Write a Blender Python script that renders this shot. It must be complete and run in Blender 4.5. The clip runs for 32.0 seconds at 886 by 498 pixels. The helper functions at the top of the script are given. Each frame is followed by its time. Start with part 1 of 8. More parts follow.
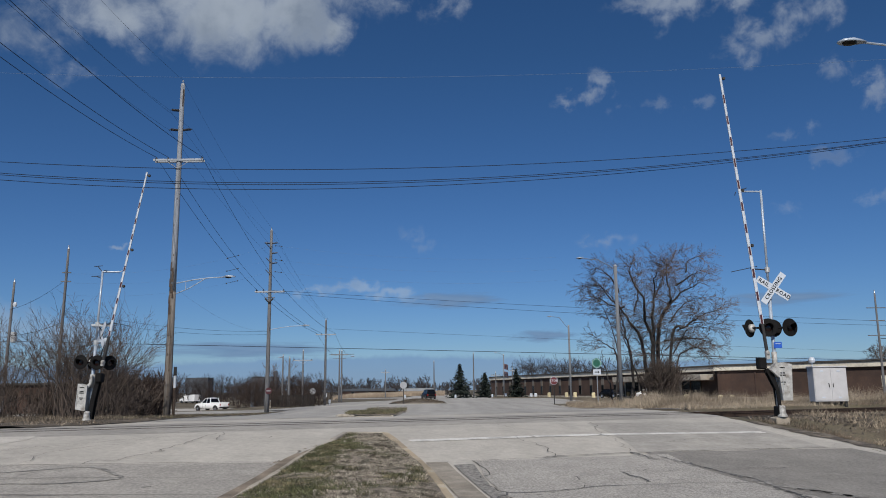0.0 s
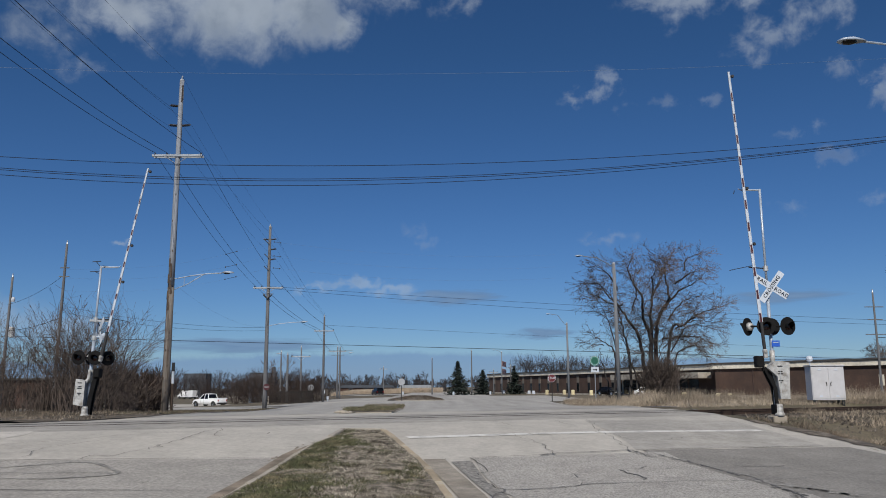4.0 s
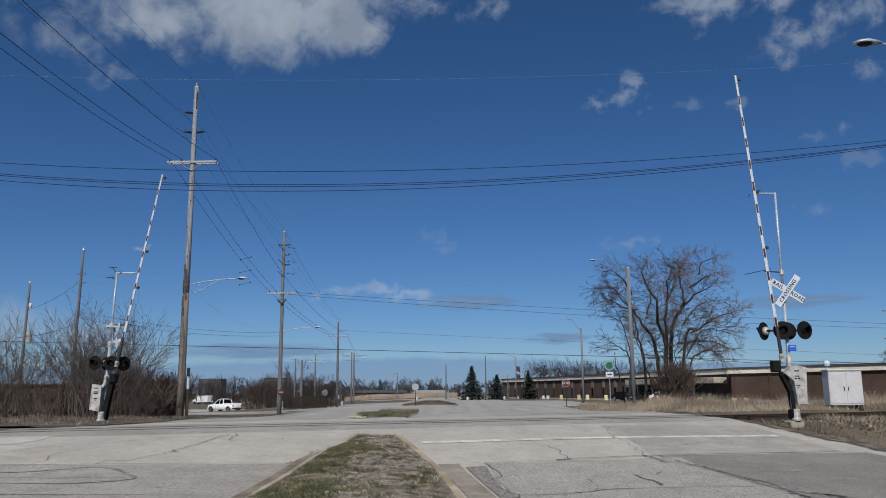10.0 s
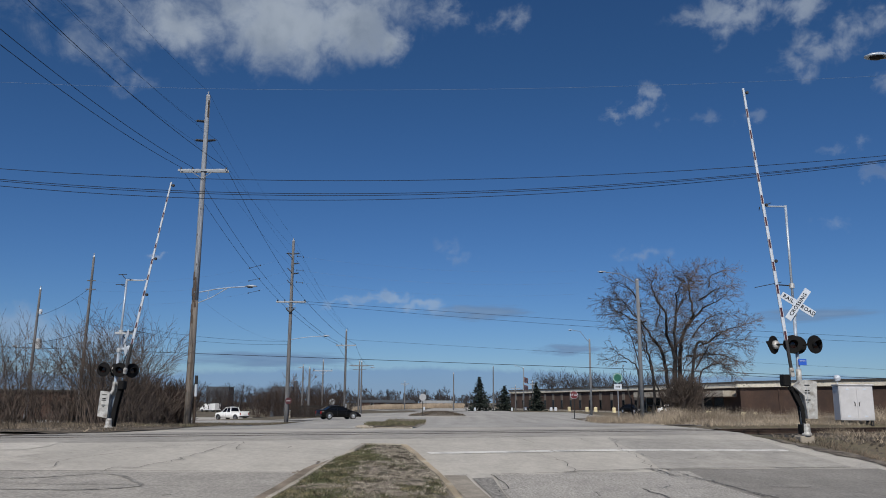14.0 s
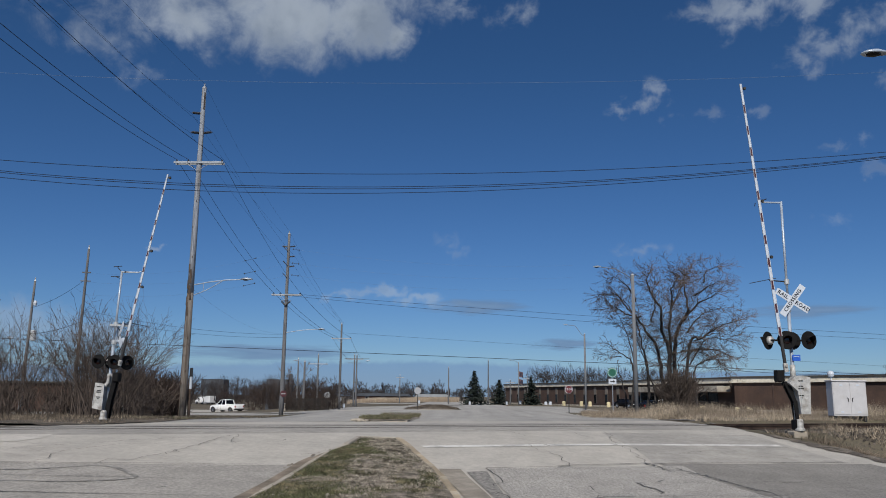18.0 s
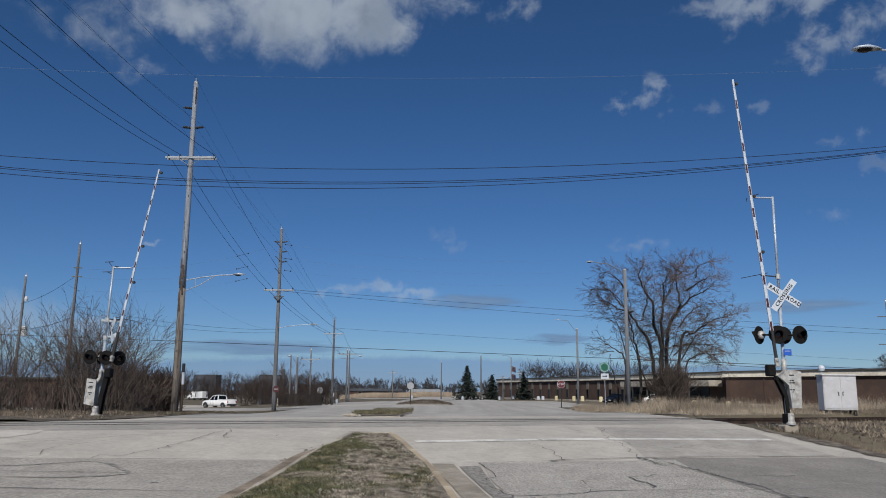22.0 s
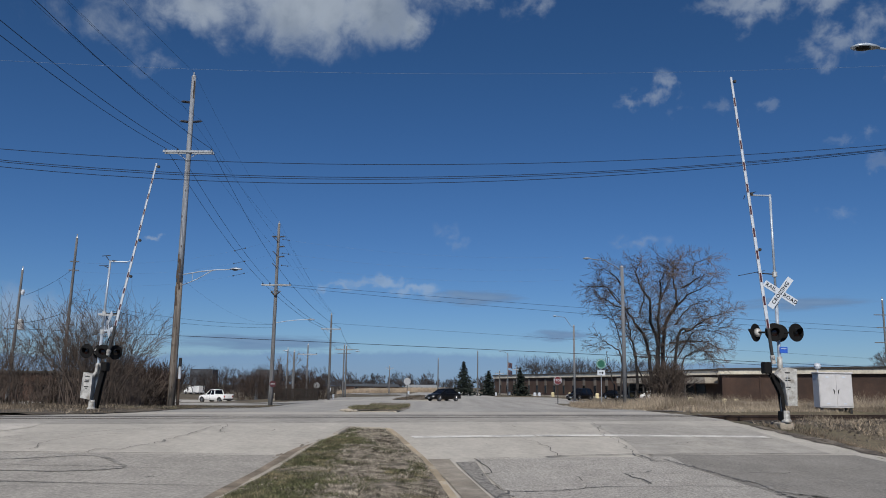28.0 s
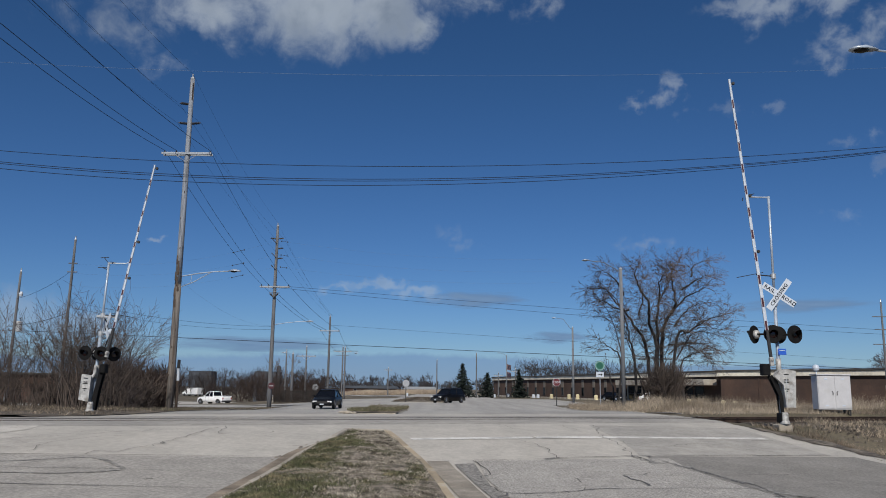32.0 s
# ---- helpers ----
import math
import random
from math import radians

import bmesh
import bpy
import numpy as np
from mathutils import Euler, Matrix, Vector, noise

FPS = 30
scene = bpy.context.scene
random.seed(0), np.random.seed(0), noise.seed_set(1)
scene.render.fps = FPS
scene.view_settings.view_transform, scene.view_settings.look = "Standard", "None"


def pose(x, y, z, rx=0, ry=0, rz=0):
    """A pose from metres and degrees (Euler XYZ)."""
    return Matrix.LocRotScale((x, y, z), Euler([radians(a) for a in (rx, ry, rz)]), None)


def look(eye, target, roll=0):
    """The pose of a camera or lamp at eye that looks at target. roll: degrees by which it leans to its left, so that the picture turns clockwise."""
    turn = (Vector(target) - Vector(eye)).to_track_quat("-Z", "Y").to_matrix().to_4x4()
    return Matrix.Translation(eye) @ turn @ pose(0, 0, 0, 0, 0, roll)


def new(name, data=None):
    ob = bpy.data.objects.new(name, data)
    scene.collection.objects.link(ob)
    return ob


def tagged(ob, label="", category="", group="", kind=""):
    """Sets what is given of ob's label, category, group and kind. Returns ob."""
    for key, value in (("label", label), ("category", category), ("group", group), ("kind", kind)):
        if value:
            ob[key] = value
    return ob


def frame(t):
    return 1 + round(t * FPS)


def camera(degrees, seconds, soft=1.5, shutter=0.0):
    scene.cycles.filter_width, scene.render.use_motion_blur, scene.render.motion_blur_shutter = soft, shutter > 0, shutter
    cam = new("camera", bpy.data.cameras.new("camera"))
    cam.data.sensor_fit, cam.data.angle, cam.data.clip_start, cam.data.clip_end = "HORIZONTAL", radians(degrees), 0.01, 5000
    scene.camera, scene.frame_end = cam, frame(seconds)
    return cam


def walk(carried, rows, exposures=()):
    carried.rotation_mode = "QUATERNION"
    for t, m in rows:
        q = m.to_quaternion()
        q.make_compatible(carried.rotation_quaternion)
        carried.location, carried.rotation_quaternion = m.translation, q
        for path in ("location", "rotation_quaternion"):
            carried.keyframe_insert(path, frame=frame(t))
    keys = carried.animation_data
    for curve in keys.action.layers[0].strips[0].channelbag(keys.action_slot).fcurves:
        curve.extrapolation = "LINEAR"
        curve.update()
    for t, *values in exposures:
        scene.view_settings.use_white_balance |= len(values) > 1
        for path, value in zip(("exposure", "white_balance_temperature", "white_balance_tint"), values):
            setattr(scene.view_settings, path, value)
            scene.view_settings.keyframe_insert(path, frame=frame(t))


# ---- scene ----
cam = camera(58.497, 32.0, soft=0.95)
EYE = (0.0, 0.0, 1.75)
TURNS = [
    (0, 100.085, 0.564, 0.1), (0.5, 100.093, 0.51, 0.11), (1, 100.105, 0.462, 0.142), (1.5, 100.111, 0.389, 0.145), (2, 100.079, 0.343, 0.103), (2.5,
    99.979, 0.312, 0.082), (3, 99.931, 0.302, 0.054), (3.5, 99.887, 0.303, -0.041), (5.5, 99.855, 0.302, -0.043), (6, 99.873, 0.503, 0.144), (6.5, 99.91,
    0.578, 0.332), (7, 99.924, 0.477, 0.385), (7.5, 99.882, 0.528, 0.528), (8, 99.88, 0.565, 0.639), (8.5, 99.881, 0.486, 0.711), (9, 99.927, 0.372,
    0.727), (9.5, 100.051, 0.335, 0.831), (10, 100.226, 0.335, 0.954), (10.5, 100.338, 0.31, 1.122), (11, 100.363, 0.267, 1.2), (11.5, 100.448, 0.222,
    1.377), (12, 100.575, 0.171, 1.502), (12.5, 100.603, 0.098, 1.505), (13, 100.751, -0.071, 1.518), (13.5, 100.913, -0.233, 1.487), (14, 100.962,
    -0.303, 1.481), (14.5, 100.954, -0.366, 1.521), (16.5, 100.949, -0.445, 1.339), (17, 100.795, -0.466, 1.323), (17.5, 100.557, -0.521, 1.207), (18,
    100.525, -0.597, 1.12), (18.5, 100.524, -0.537, 1.044), (19, 100.451, -0.544, 0.976), (19.5, 100.413, -0.567, 1.032), (20, 100.349, -0.521, 1.046),
    (20.5, 100.328, -0.505, 0.933), (21, 100.27, -0.534, 0.792), (21.5, 100.209, -0.519, 0.645), (22, 100.179, -0.47, 0.607), (22.5, 100.17, -0.432,
    0.569), (23, 100.15, -0.389, 0.571), (23.5, 100.283, -0.372, 0.514), (24, 100.371, -0.357, 0.505), (24.5, 100.391, -0.396, 0.626), (25, 100.322,
    -0.42, 0.603), (25.5, 100.309, -0.478, 0.56), (27.5, 100.067, -0.735, 0.368), (28, 99.88, -0.77, 0.365), (28.5, 99.757, -0.937, 0.371), (29, 99.608,
    -0.901, 0.312), (29.5, 99.537, -0.938, 0.295), (30, 99.6, -1.01, 0.289), (30.5, 99.781, -1.039, 0.27), (31, 99.937, -1.062, 0.273), (31.5, 100.034,
    -0.953, 0.259), (32, 100.012, -0.762, 0.277),
]
walk(cam, [(t, pose(*EYE, rx, ry, rz)) for t, rx, ry, rz in TURNS])

# ---- daylight ----
SUN_DIR = Vector((-0.12, -1.0, 0.92)).normalized()
world = bpy.data.worlds.new("sky")
scene.world = world
world.use_nodes = True
wt = world.node_tree
wt.nodes.clear()
sky = wt.nodes.new("ShaderNodeTexSky")
sky.sky_type, sky.sun_disc = "NISHITA", False
sky.sun_elevation = math.asin(SUN_DIR.z)
sky.sun_rotation = math.atan2(SUN_DIR.x, SUN_DIR.y)
sky.altitude, sky.air_density, sky.dust_density, sky.ozone_density = 200, 1.0, 0.0, 4.0
bg = wt.nodes.new("ShaderNodeBackground")
bg.inputs["Strength"].default_value = 0.063
out = wt.nodes.new("ShaderNodeOutputWorld")
deep = wt.nodes.new("ShaderNodeHueSaturation")
deep.inputs["Saturation"].default_value = 1.12
wt.links.new(sky.outputs[0], deep.inputs["Color"])
# the air's tint, bluer towards the horizon
wco, wsep = wt.nodes.new("ShaderNodeTexCoord"), wt.nodes.new("ShaderNodeSeparateXYZ")
ramp, tint, tone = wt.nodes.new("ShaderNodeMapRange"), wt.nodes.new("ShaderNodeMix"), wt.nodes.new("ShaderNodeMix")
wt.links.new(wco.outputs["Generated"], wsep.inputs[0])
wt.links.new(wsep.outputs["Z"], ramp.inputs["Value"])
ramp.inputs["From Min"].default_value, ramp.inputs["From Max"].default_value = 0.0, 0.40
tint.data_type = tone.data_type = "RGBA"
tint.inputs["A"].default_value, tint.inputs["B"].default_value = (0.545, 0.725, 1.06, 1), (0.50, 0.69, 0.87, 1)
wt.links.new(ramp.outputs[0], tint.inputs["Factor"])
tone.blend_type, tone.inputs["Factor"].default_value = "MULTIPLY", 1.0
wt.links.new(deep.outputs[0], tone.inputs["A"])
wt.links.new(tint.outputs["Result"], tone.inputs["B"])
wt.links.new(tone.outputs["Result"], bg.inputs[0])
wt.links.new(bg.outputs[0], out.inputs[0])
lamp = bpy.data.lights.new("sun", "SUN")
lamp.energy, lamp.angle, lamp.color = 4.2, radians(0.53), (1.0, 0.94, 0.85)
sun = new("sun", lamp)
sun.matrix_world = look(SUN_DIR * 60, (0, 0, 0))
scene.view_settings.exposure = 0.0

# ---- materials ----
def mat(name, base, rough=0.7, metal=0.0, vary=0.25, scale=4.0, fine=60.0, bump=0.15, second=None, second_scale=1.0,
        second_cut=(0.45, 0.62), spec=0.5, per_object=0.0, islands=0.0, grain=(1, 1, 1), bump_dist=0.01, lanes=0.0, blotch=0.0):
    """Base colour varied at two scales, an optional second colour in patches, and fine relief."""
    m = bpy.data.materials.new(name)
    m.use_nodes = True
    t = m.node_tree
    b = t.nodes["Principled BSDF"]
    co = t.nodes.new("ShaderNodeTexCoord")
    mp = t.nodes.new("ShaderNodeMapping")
    mp.inputs["Scale"].default_value = grain
    t.links.new(co.outputs["Object"], mp.inputs[0])

    def noise_tex(s, detail):
        n = t.nodes.new("ShaderNodeTexNoise")
        n.inputs["Scale"].default_value, n.inputs["Detail"].default_value = s, detail
        t.links.new(mp.outputs[0], n.inputs["Vector"])
        return n.outputs["Fac"]

    def span(fac, lo, hi, a, z):
        r = t.nodes.new("ShaderNodeMapRange")
        for key, v in (("From Min", lo), ("From Max", hi), ("To Min", a), ("To Max", z)):
            r.inputs[key].default_value = v
        t.links.new(fac, r.inputs["Value"])
        return r.outputs[0]

    def mult(a, b_):
        n = t.nodes.new("ShaderNodeMath")
        n.operation = "MULTIPLY"
        t.links.new(a, n.inputs[0])
        t.links.new(b_, n.inputs[1])
        return n.outputs[0]

    coarse, small = noise_tex(scale, 4), noise_tex(fine, 3)
    value = mult(span(coarse, 0.3, 0.7, 1 - vary, 1 + vary), span(small, 0.3, 0.7, 1 - vary * 0.7, 1 + vary * 0.7))
    if per_object:
        info = t.nodes.new("ShaderNodeObjectInfo")
        value = mult(value, span(info.outputs["Random"], 0, 1, 1 - per_object, 1 + per_object))
    if islands:
        geo = t.nodes.new("ShaderNodeNewGeometry")
        value = mult(value, span(geo.outputs["Random Per Island"], 0, 1, 1 - islands, 1 + islands))
    if lanes:
        lane = t.nodes.new("ShaderNodeMapping")
        lane.inputs["Scale"].default_value = (0.75, 0.035, 1.0)
        t.links.new(co.outputs["Object"], lane.inputs[0])
        streak = t.nodes.new("ShaderNodeTexNoise")
        streak.inputs["Scale"].default_value, streak.inputs["Detail"].default_value = 1.0, 5
        t.links.new(lane.outputs[0], streak.inputs["Vector"])
        value = mult(value, span(streak.outputs["Fac"], 0.32, 0.68, 1 - lanes, 1 + lanes * 0.6))
    if blotch:
        value = mult(value, span(noise_tex(1.7, 7), 0.36, 0.62, 1 - blotch, 1 + blotch * 0.5))
    col = t.nodes.new("ShaderNodeRGB")
    col.outputs[0].default_value = (*base, 1)
    source = col.outputs[0]
    if second:
        mx = t.nodes.new("ShaderNodeMix")
        mx.data_type = "RGBA"
        mx.inputs["B"].default_value = (*second, 1)
        t.links.new(source, mx.inputs["A"])
        t.links.new(span(noise_tex(second_scale, 6), *second_cut, 0, 1), mx.inputs["Factor"])
        source = mx.outputs["Result"]
    sc = t.nodes.new("ShaderNodeVectorMath")
    sc.operation = "SCALE"
    t.links.new(source, sc.inputs[0])
    t.links.new(value, sc.inputs["Scale"])
    t.links.new(sc.outputs[0], b.inputs["Base Color"])
    t.links.new(span(small, 0.3, 0.7, rough - 0.08, min(1, rough + 0.08)), b.inputs["Roughness"])
    b.inputs["Metallic"].default_value = metal
    b.inputs["Specular IOR Level"].default_value = spec
    if bump:
        bp = t.nodes.new("ShaderNodeBump")
        bp.inputs["Strength"].default_value, bp.inputs["Distance"].default_value = bump, bump_dist
        t.links.new(small, bp.inputs["Height"])
        t.links.new(bp.outputs[0], b.inputs["Normal"])
    return m


CONCRETE = mat("old concrete road", (0.445, 0.422, 0.378), 0.9, vary=0.10, scale=9.0, fine=30, second=(0.385, 0.366, 0.33), second_scale=0.5, second_cut=(0.4, 0.75), bump=0.5, lanes=0.09, blotch=0.07)
CONCRETE_PALE = mat("clean pale concrete", (0.50, 0.475, 0.43), 0.9, vary=0.08, scale=7.0, fine=30, second=(0.44, 0.42, 0.375), second_scale=0.6, bump=0.5, blotch=0.06)
ASPHALT_OLD = mat("worn grey asphalt", (0.236, 0.224, 0.204), 0.92, vary=0.26, scale=18, fine=52, second=(0.198, 0.188, 0.171), second_scale=0.6, second_cut=(0.42, 0.7), bump=0.7, lanes=0.12, blotch=0.08)
ASPHALT_BAND = mat("crossing asphalt", (0.305, 0.291, 0.265), 0.9, vary=0.16, scale=4, fine=40, second=(0.35, 0.333, 0.30), second_scale=0.5, bump=0.4, lanes=0.10, blotch=0.08)
ASPHALT_PATCH = mat("coarse asphalt patch", (0.225, 0.215, 0.198), 0.95, vary=0.5, scale=14, fine=45, bump=0.9, bump_dist=0.02)
CRACK = mat("crack", (0.06, 0.057, 0.053), 1.0, vary=0.4, scale=3, bump=0)
TAR = mat("crack sealant", (0.10, 0.097, 0.093), 0.75, vary=0.3, scale=3, bump=0)
CURB = mat("weathered concrete kerb", (0.36, 0.33, 0.28), 0.9, vary=0.25, scale=2, fine=50, second=(0.25, 0.22, 0.18), second_scale=1.3, bump=0.5, per_object=0.12)
CURB_YELLOW = mat("faded yellow painted kerb", (0.35, 0.29, 0.205), 0.85, vary=0.22, scale=2, fine=40, second=(0.36, 0.33, 0.27), second_scale=1.6, second_cut=(0.5, 0.6), bump=0.5, per_object=0.15)
WHITE_LINE = mat("worn white road paint", (0.62, 0.61, 0.58), 0.75, vary=0.15, scale=1.0, fine=30, second=(0.42, 0.41, 0.39), second_scale=2.2, second_cut=(0.52, 0.66))
GROUND = mat("dormant grass ground", (0.125, 0.103, 0.073), 1.0, vary=0.35, scale=0.6, fine=8, second=(0.092, 0.080, 0.050), second_scale=0.15, second_cut=(0.42, 0.6), bump=0.7, bump_dist=0.05)
DIRT = mat("dry median soil", (0.21, 0.18, 0.145), 1.0, vary=0.55, scale=8, fine=25, second=(0.065, 0.058, 0.038), second_scale=3.5, second_cut=(0.48, 0.60), bump=0.9, bump_dist=0.03)
BALLAST = mat("grey brown ballast", (0.145, 0.125, 0.105), 1.0, vary=0.55, scale=5, fine=18, second=(0.065, 0.055, 0.045), second_scale=0.9, second_cut=(0.45, 0.6), bump=1.0, bump_dist=0.06, islands=0.45)
GRAVEL = mat("grey gravel pad", (0.150, 0.143, 0.135), 1.0, vary=0.4, scale=6, fine=30, bump=1.0, bump_dist=0.03)
SOIL_DARK = mat("dark trodden soil", (0.085, 0.071, 0.057), 1.0, vary=0.5, scale=5, fine=22, second=(0.16, 0.138, 0.11), second_scale=1.6, second_cut=(0.5, 0.62), bump=0.9, bump_dist=0.03)
PANEL_DULL = mat("dull tan infill panel", (0.16, 0.14, 0.12), 0.8, vary=0.15, scale=0.5, bump=0.05)
RAIL = mat("rusty rail steel", (0.055, 0.036, 0.027), 0.7, metal=0.4, vary=0.3, scale=3, bump=0.2)
TIE = mat("weathered timber tie", (0.06, 0.05, 0.042), 0.95, vary=0.35, scale=3, fine=30, grain=(1, 8, 8), per_object=0.25, bump=0.6)
WOOD_POLE = mat("weathered grey wooden pole", (0.245, 0.27, 0.31), 0.95, vary=0.36, scale=1.5, fine=14, grain=(7, 7, 0.30), second=(0.12, 0.115, 0.112), second_scale=0.8, second_cut=(0.55, 0.68), bump=0.8, per_object=0.06)
WOOD_BROWN = mat("weathered brown wooden pole", (0.165, 0.150, 0.136), 0.95, vary=0.34, scale=1.5, fine=14, grain=(7, 7, 0.30), second=(0.095, 0.075, 0.06), second_scale=0.9, second_cut=(0.52, 0.66), bump=0.8)
WOOD_DARK = mat("dark pole wood for stains and shade", (0.07, 0.05, 0.038), 0.9, vary=0.4, scale=2, fine=12, grain=(6, 6, 0.6), bump=0.5)
ARM_WOOD = mat("silvered crossarm timber", (0.31, 0.345, 0.39), 0.9, vary=0.25, scale=2, fine=20, grain=(1, 6, 6), bump=0.4)
GALV = mat("galvanised steel", (0.55, 0.56, 0.56), 0.45, metal=0.55, vary=0.12, scale=5, fine=30, bump=0.08)
ALU = mat("silver painted aluminium", (0.385, 0.45, 0.535), 0.4, metal=0.25, vary=0.14, scale=4, fine=40, bump=0.05, second=(0.25, 0.28, 0.325), second_scale=1.5, second_cut=(0.48, 0.66))
SILVER_PAINT = mat("weathered silver paint", (0.42, 0.42, 0.41), 0.6, metal=0.15, vary=0.25, scale=6, fine=50, second=(0.25, 0.235, 0.215), second_scale=4, second_cut=(0.52, 0.66), bump=0.15)
CABINET_WHITE = mat("chalky white enamel", (0.50, 0.50, 0.515), 0.55, vary=0.06, scale=3, fine=30, second=(0.43, 0.42, 0.41), second_scale=1.6, second_cut=(0.55, 0.75), bump=0.05)
BLACK = mat("flat black paint", (0.007, 0.007, 0.0075), 0.8, vary=0.3, scale=5, bump=0.1, spec=0.2)
RUBBER = mat("tyre rubber", (0.022, 0.022, 0.022), 0.85, vary=0.2, scale=8, bump=0.2)
WIRE = mat("black cable", (0.012, 0.013, 0.016), 0.8, vary=0.2, bump=0, spec=0.2)
WIRE_PALE = mat("bare aluminium conductor", (0.13, 0.19, 0.29), 0.6, vary=0.1, bump=0)
PORCELAIN = mat("dark grey insulator", (0.035, 0.036, 0.042), 0.4, vary=0.2, bump=0)
RED = mat("dark red reflective stripe", (0.060, 0.012, 0.017), 0.5, vary=0.2, scale=4, bump=0.05)
WHITE = mat("white reflective paint", (0.50, 0.55, 0.62), 0.5, vary=0.08, scale=4, fine=30, bump=0.05)
SIGN_RED = mat("red sign sheeting", (0.115, 0.02, 0.024), 0.45, vary=0.08, bump=0)
SIGN_TEAL = mat("faded teal sign sheeting", (0.06, 0.19, 0.155), 0.5, vary=0.15, bump=0)
SIGN_GREEN = mat("green sign sheeting", (0.010, 0.095, 0.062), 0.5, vary=0.12, bump=0)
SIGN_BLUE = mat("blue sign sheeting", (0.02, 0.10, 0.50), 0.45, vary=0.08, bump=0)
SIGN_BACK = mat("bare sign aluminium", (0.31, 0.325, 0.345), 0.55, metal=0.2, vary=0.1, scale=4, bump=0)
BOLLARD_YELLOW = mat("faded cream yellow bollard paint", (0.60, 0.53, 0.33), 0.6, vary=0.15, scale=3, bump=0.1, per_object=0.15)
LENS_RED = mat("dark red signal lens", (0.012, 0.002, 0.002), 0.2, vary=0.1, bump=0)
LENS_CLEAR = mat("pale lamp lens", (0.55, 0.56, 0.58), 0.15, vary=0.05, bump=0)
BRICK = mat("brown brick", (0.070, 0.042, 0.031), 0.9, vary=0.28, scale=0.4, fine=6, second=(0.055, 0.035, 0.028), second_scale=0.5, second_cut=(0.42, 0.66), bump=0.3)
BRICK_DARK = mat("dark red brick", (0.064, 0.040, 0.032), 0.9, vary=0.25, scale=0.4, fine=6, bump=0.3)
FASCIA = mat("cream roof fascia", (0.68, 0.635, 0.53), 0.7, vary=0.14, scale=0.5, fine=4, second=(0.50, 0.46, 0.39), second_scale=0.3, second_cut=(0.5, 0.7), bump=0.05)
FASCIA_TOP = mat("dark roof edge", (0.06, 0.055, 0.05), 0.8, vary=0.2, bump=0)
SHED = mat("grey metal siding", (0.26, 0.28, 0.30), 0.7, vary=0.12, scale=0.5, grain=(4, 4, 0.2), bump=0.1)
BARN = mat("dark blue grey siding", (0.058, 0.067, 0.082), 0.8, vary=0.2, scale=0.5, bump=0.1)
GLASS_DARK = mat("dark window glass", (0.006, 0.007, 0.009), 0.12, vary=0.2, bump=0, spec=0.3)
BARK = mat("dark grey brown bark", (0.030, 0.027, 0.026), 0.95, vary=0.35, scale=1.5, fine=10, grain=(4, 4, 0.8), bump=0.6)
TWIG = mat("brown bare twigs", (0.098, 0.074, 0.062), 0.95, vary=0.3, scale=0.6, fine=4, bump=0, per_object=0.15)
SHRUB = mat("brown bare brush", (0.085, 0.066, 0.056), 0.95, vary=0.4, scale=0.5, fine=3, bump=0, per_object=0.25)
NEEDLES = mat("dark fir needles", (0.012, 0.020, 0.015), 0.9, vary=0.4, scale=1.5, fine=8, bump=0, islands=0.35)
STRAW = mat("dry straw grass", (0.325, 0.272, 0.205), 0.95, vary=0.35, scale=0.5, fine=3, second=(0.18, 0.145, 0.108), second_scale=0.3, second_cut=(0.42, 0.62), bump=0, islands=0.4)
STRAW_PALE = mat("pale reed bed", (0.38, 0.31, 0.235), 0.95, vary=0.2, scale=0.1, fine=2, bump=0, islands=0.2)
GRASS = mat("short green grass", (0.082, 0.088, 0.042), 0.95, vary=0.6, scale=6, fine=20, second=(0.165, 0.145, 0.085), second_scale=2.4, second_cut=(0.48, 0.60), bump=0, islands=0.6)
GRASS_DEAD = mat("dead turf", (0.33, 0.298, 0.245), 0.95, vary=0.6, scale=7, fine=22, second=(0.08, 0.068, 0.05), second_scale=4.5, second_cut=(0.50, 0.58), bump=0, islands=0.6)
STONE = mat("rough limestone block", (0.36, 0.32, 0.26), 0.95, vary=0.3, scale=3, fine=18, bump=0.8)
CAR_BLACK = mat("black car paint", (0.005, 0.005, 0.0055), 0.34, vary=0.1, scale=3, bump=0, spec=0.15)
CAR_DARK = mat("very dark blue car paint", (0.006, 0.0065, 0.008), 0.34, vary=0.1, scale=3, bump=0, spec=0.15)
CAR_WHITE = mat("white car paint", (0.74, 0.75, 0.76), 0.25, vary=0.04, scale=3, bump=0)
CAR_TRIM = mat("dark plastic trim", (0.02, 0.02, 0.021), 0.6, vary=0.15, bump=0.05)
CHROME = mat("chrome trim", (0.62, 0.63, 0.65), 0.18, metal=0.9, vary=0.05, bump=0)
TAIL_RED = mat("red tail lamp lens", (0.30, 0.012, 0.012), 0.2, vary=0.05, bump=0)
POLE_DARK = mat("dark weathered pole wood", (0.112, 0.115, 0.122), 0.95, vary=0.3, scale=1.5, fine=14, grain=(6, 6, 0.5), bump=0.5, per_object=0.2)
WOODS = mat("far bare woods", (0.034, 0.031, 0.033), 0.95, vary=0.3, scale=0.2, fine=1, bump=0)
POLE_GREY = mat("weathered grey lamp pole", (0.155, 0.165, 0.18), 0.85, vary=0.2, scale=2, fine=20, grain=(4, 4, 0.6), bump=0.2)
FLAG_CLOTH = mat("blue red white flag cloth", (0.03, 0.03, 0.05), 0.9, vary=0.2, scale=2, second=(0.18, 0.10, 0.10), second_scale=1.5, bump=0)
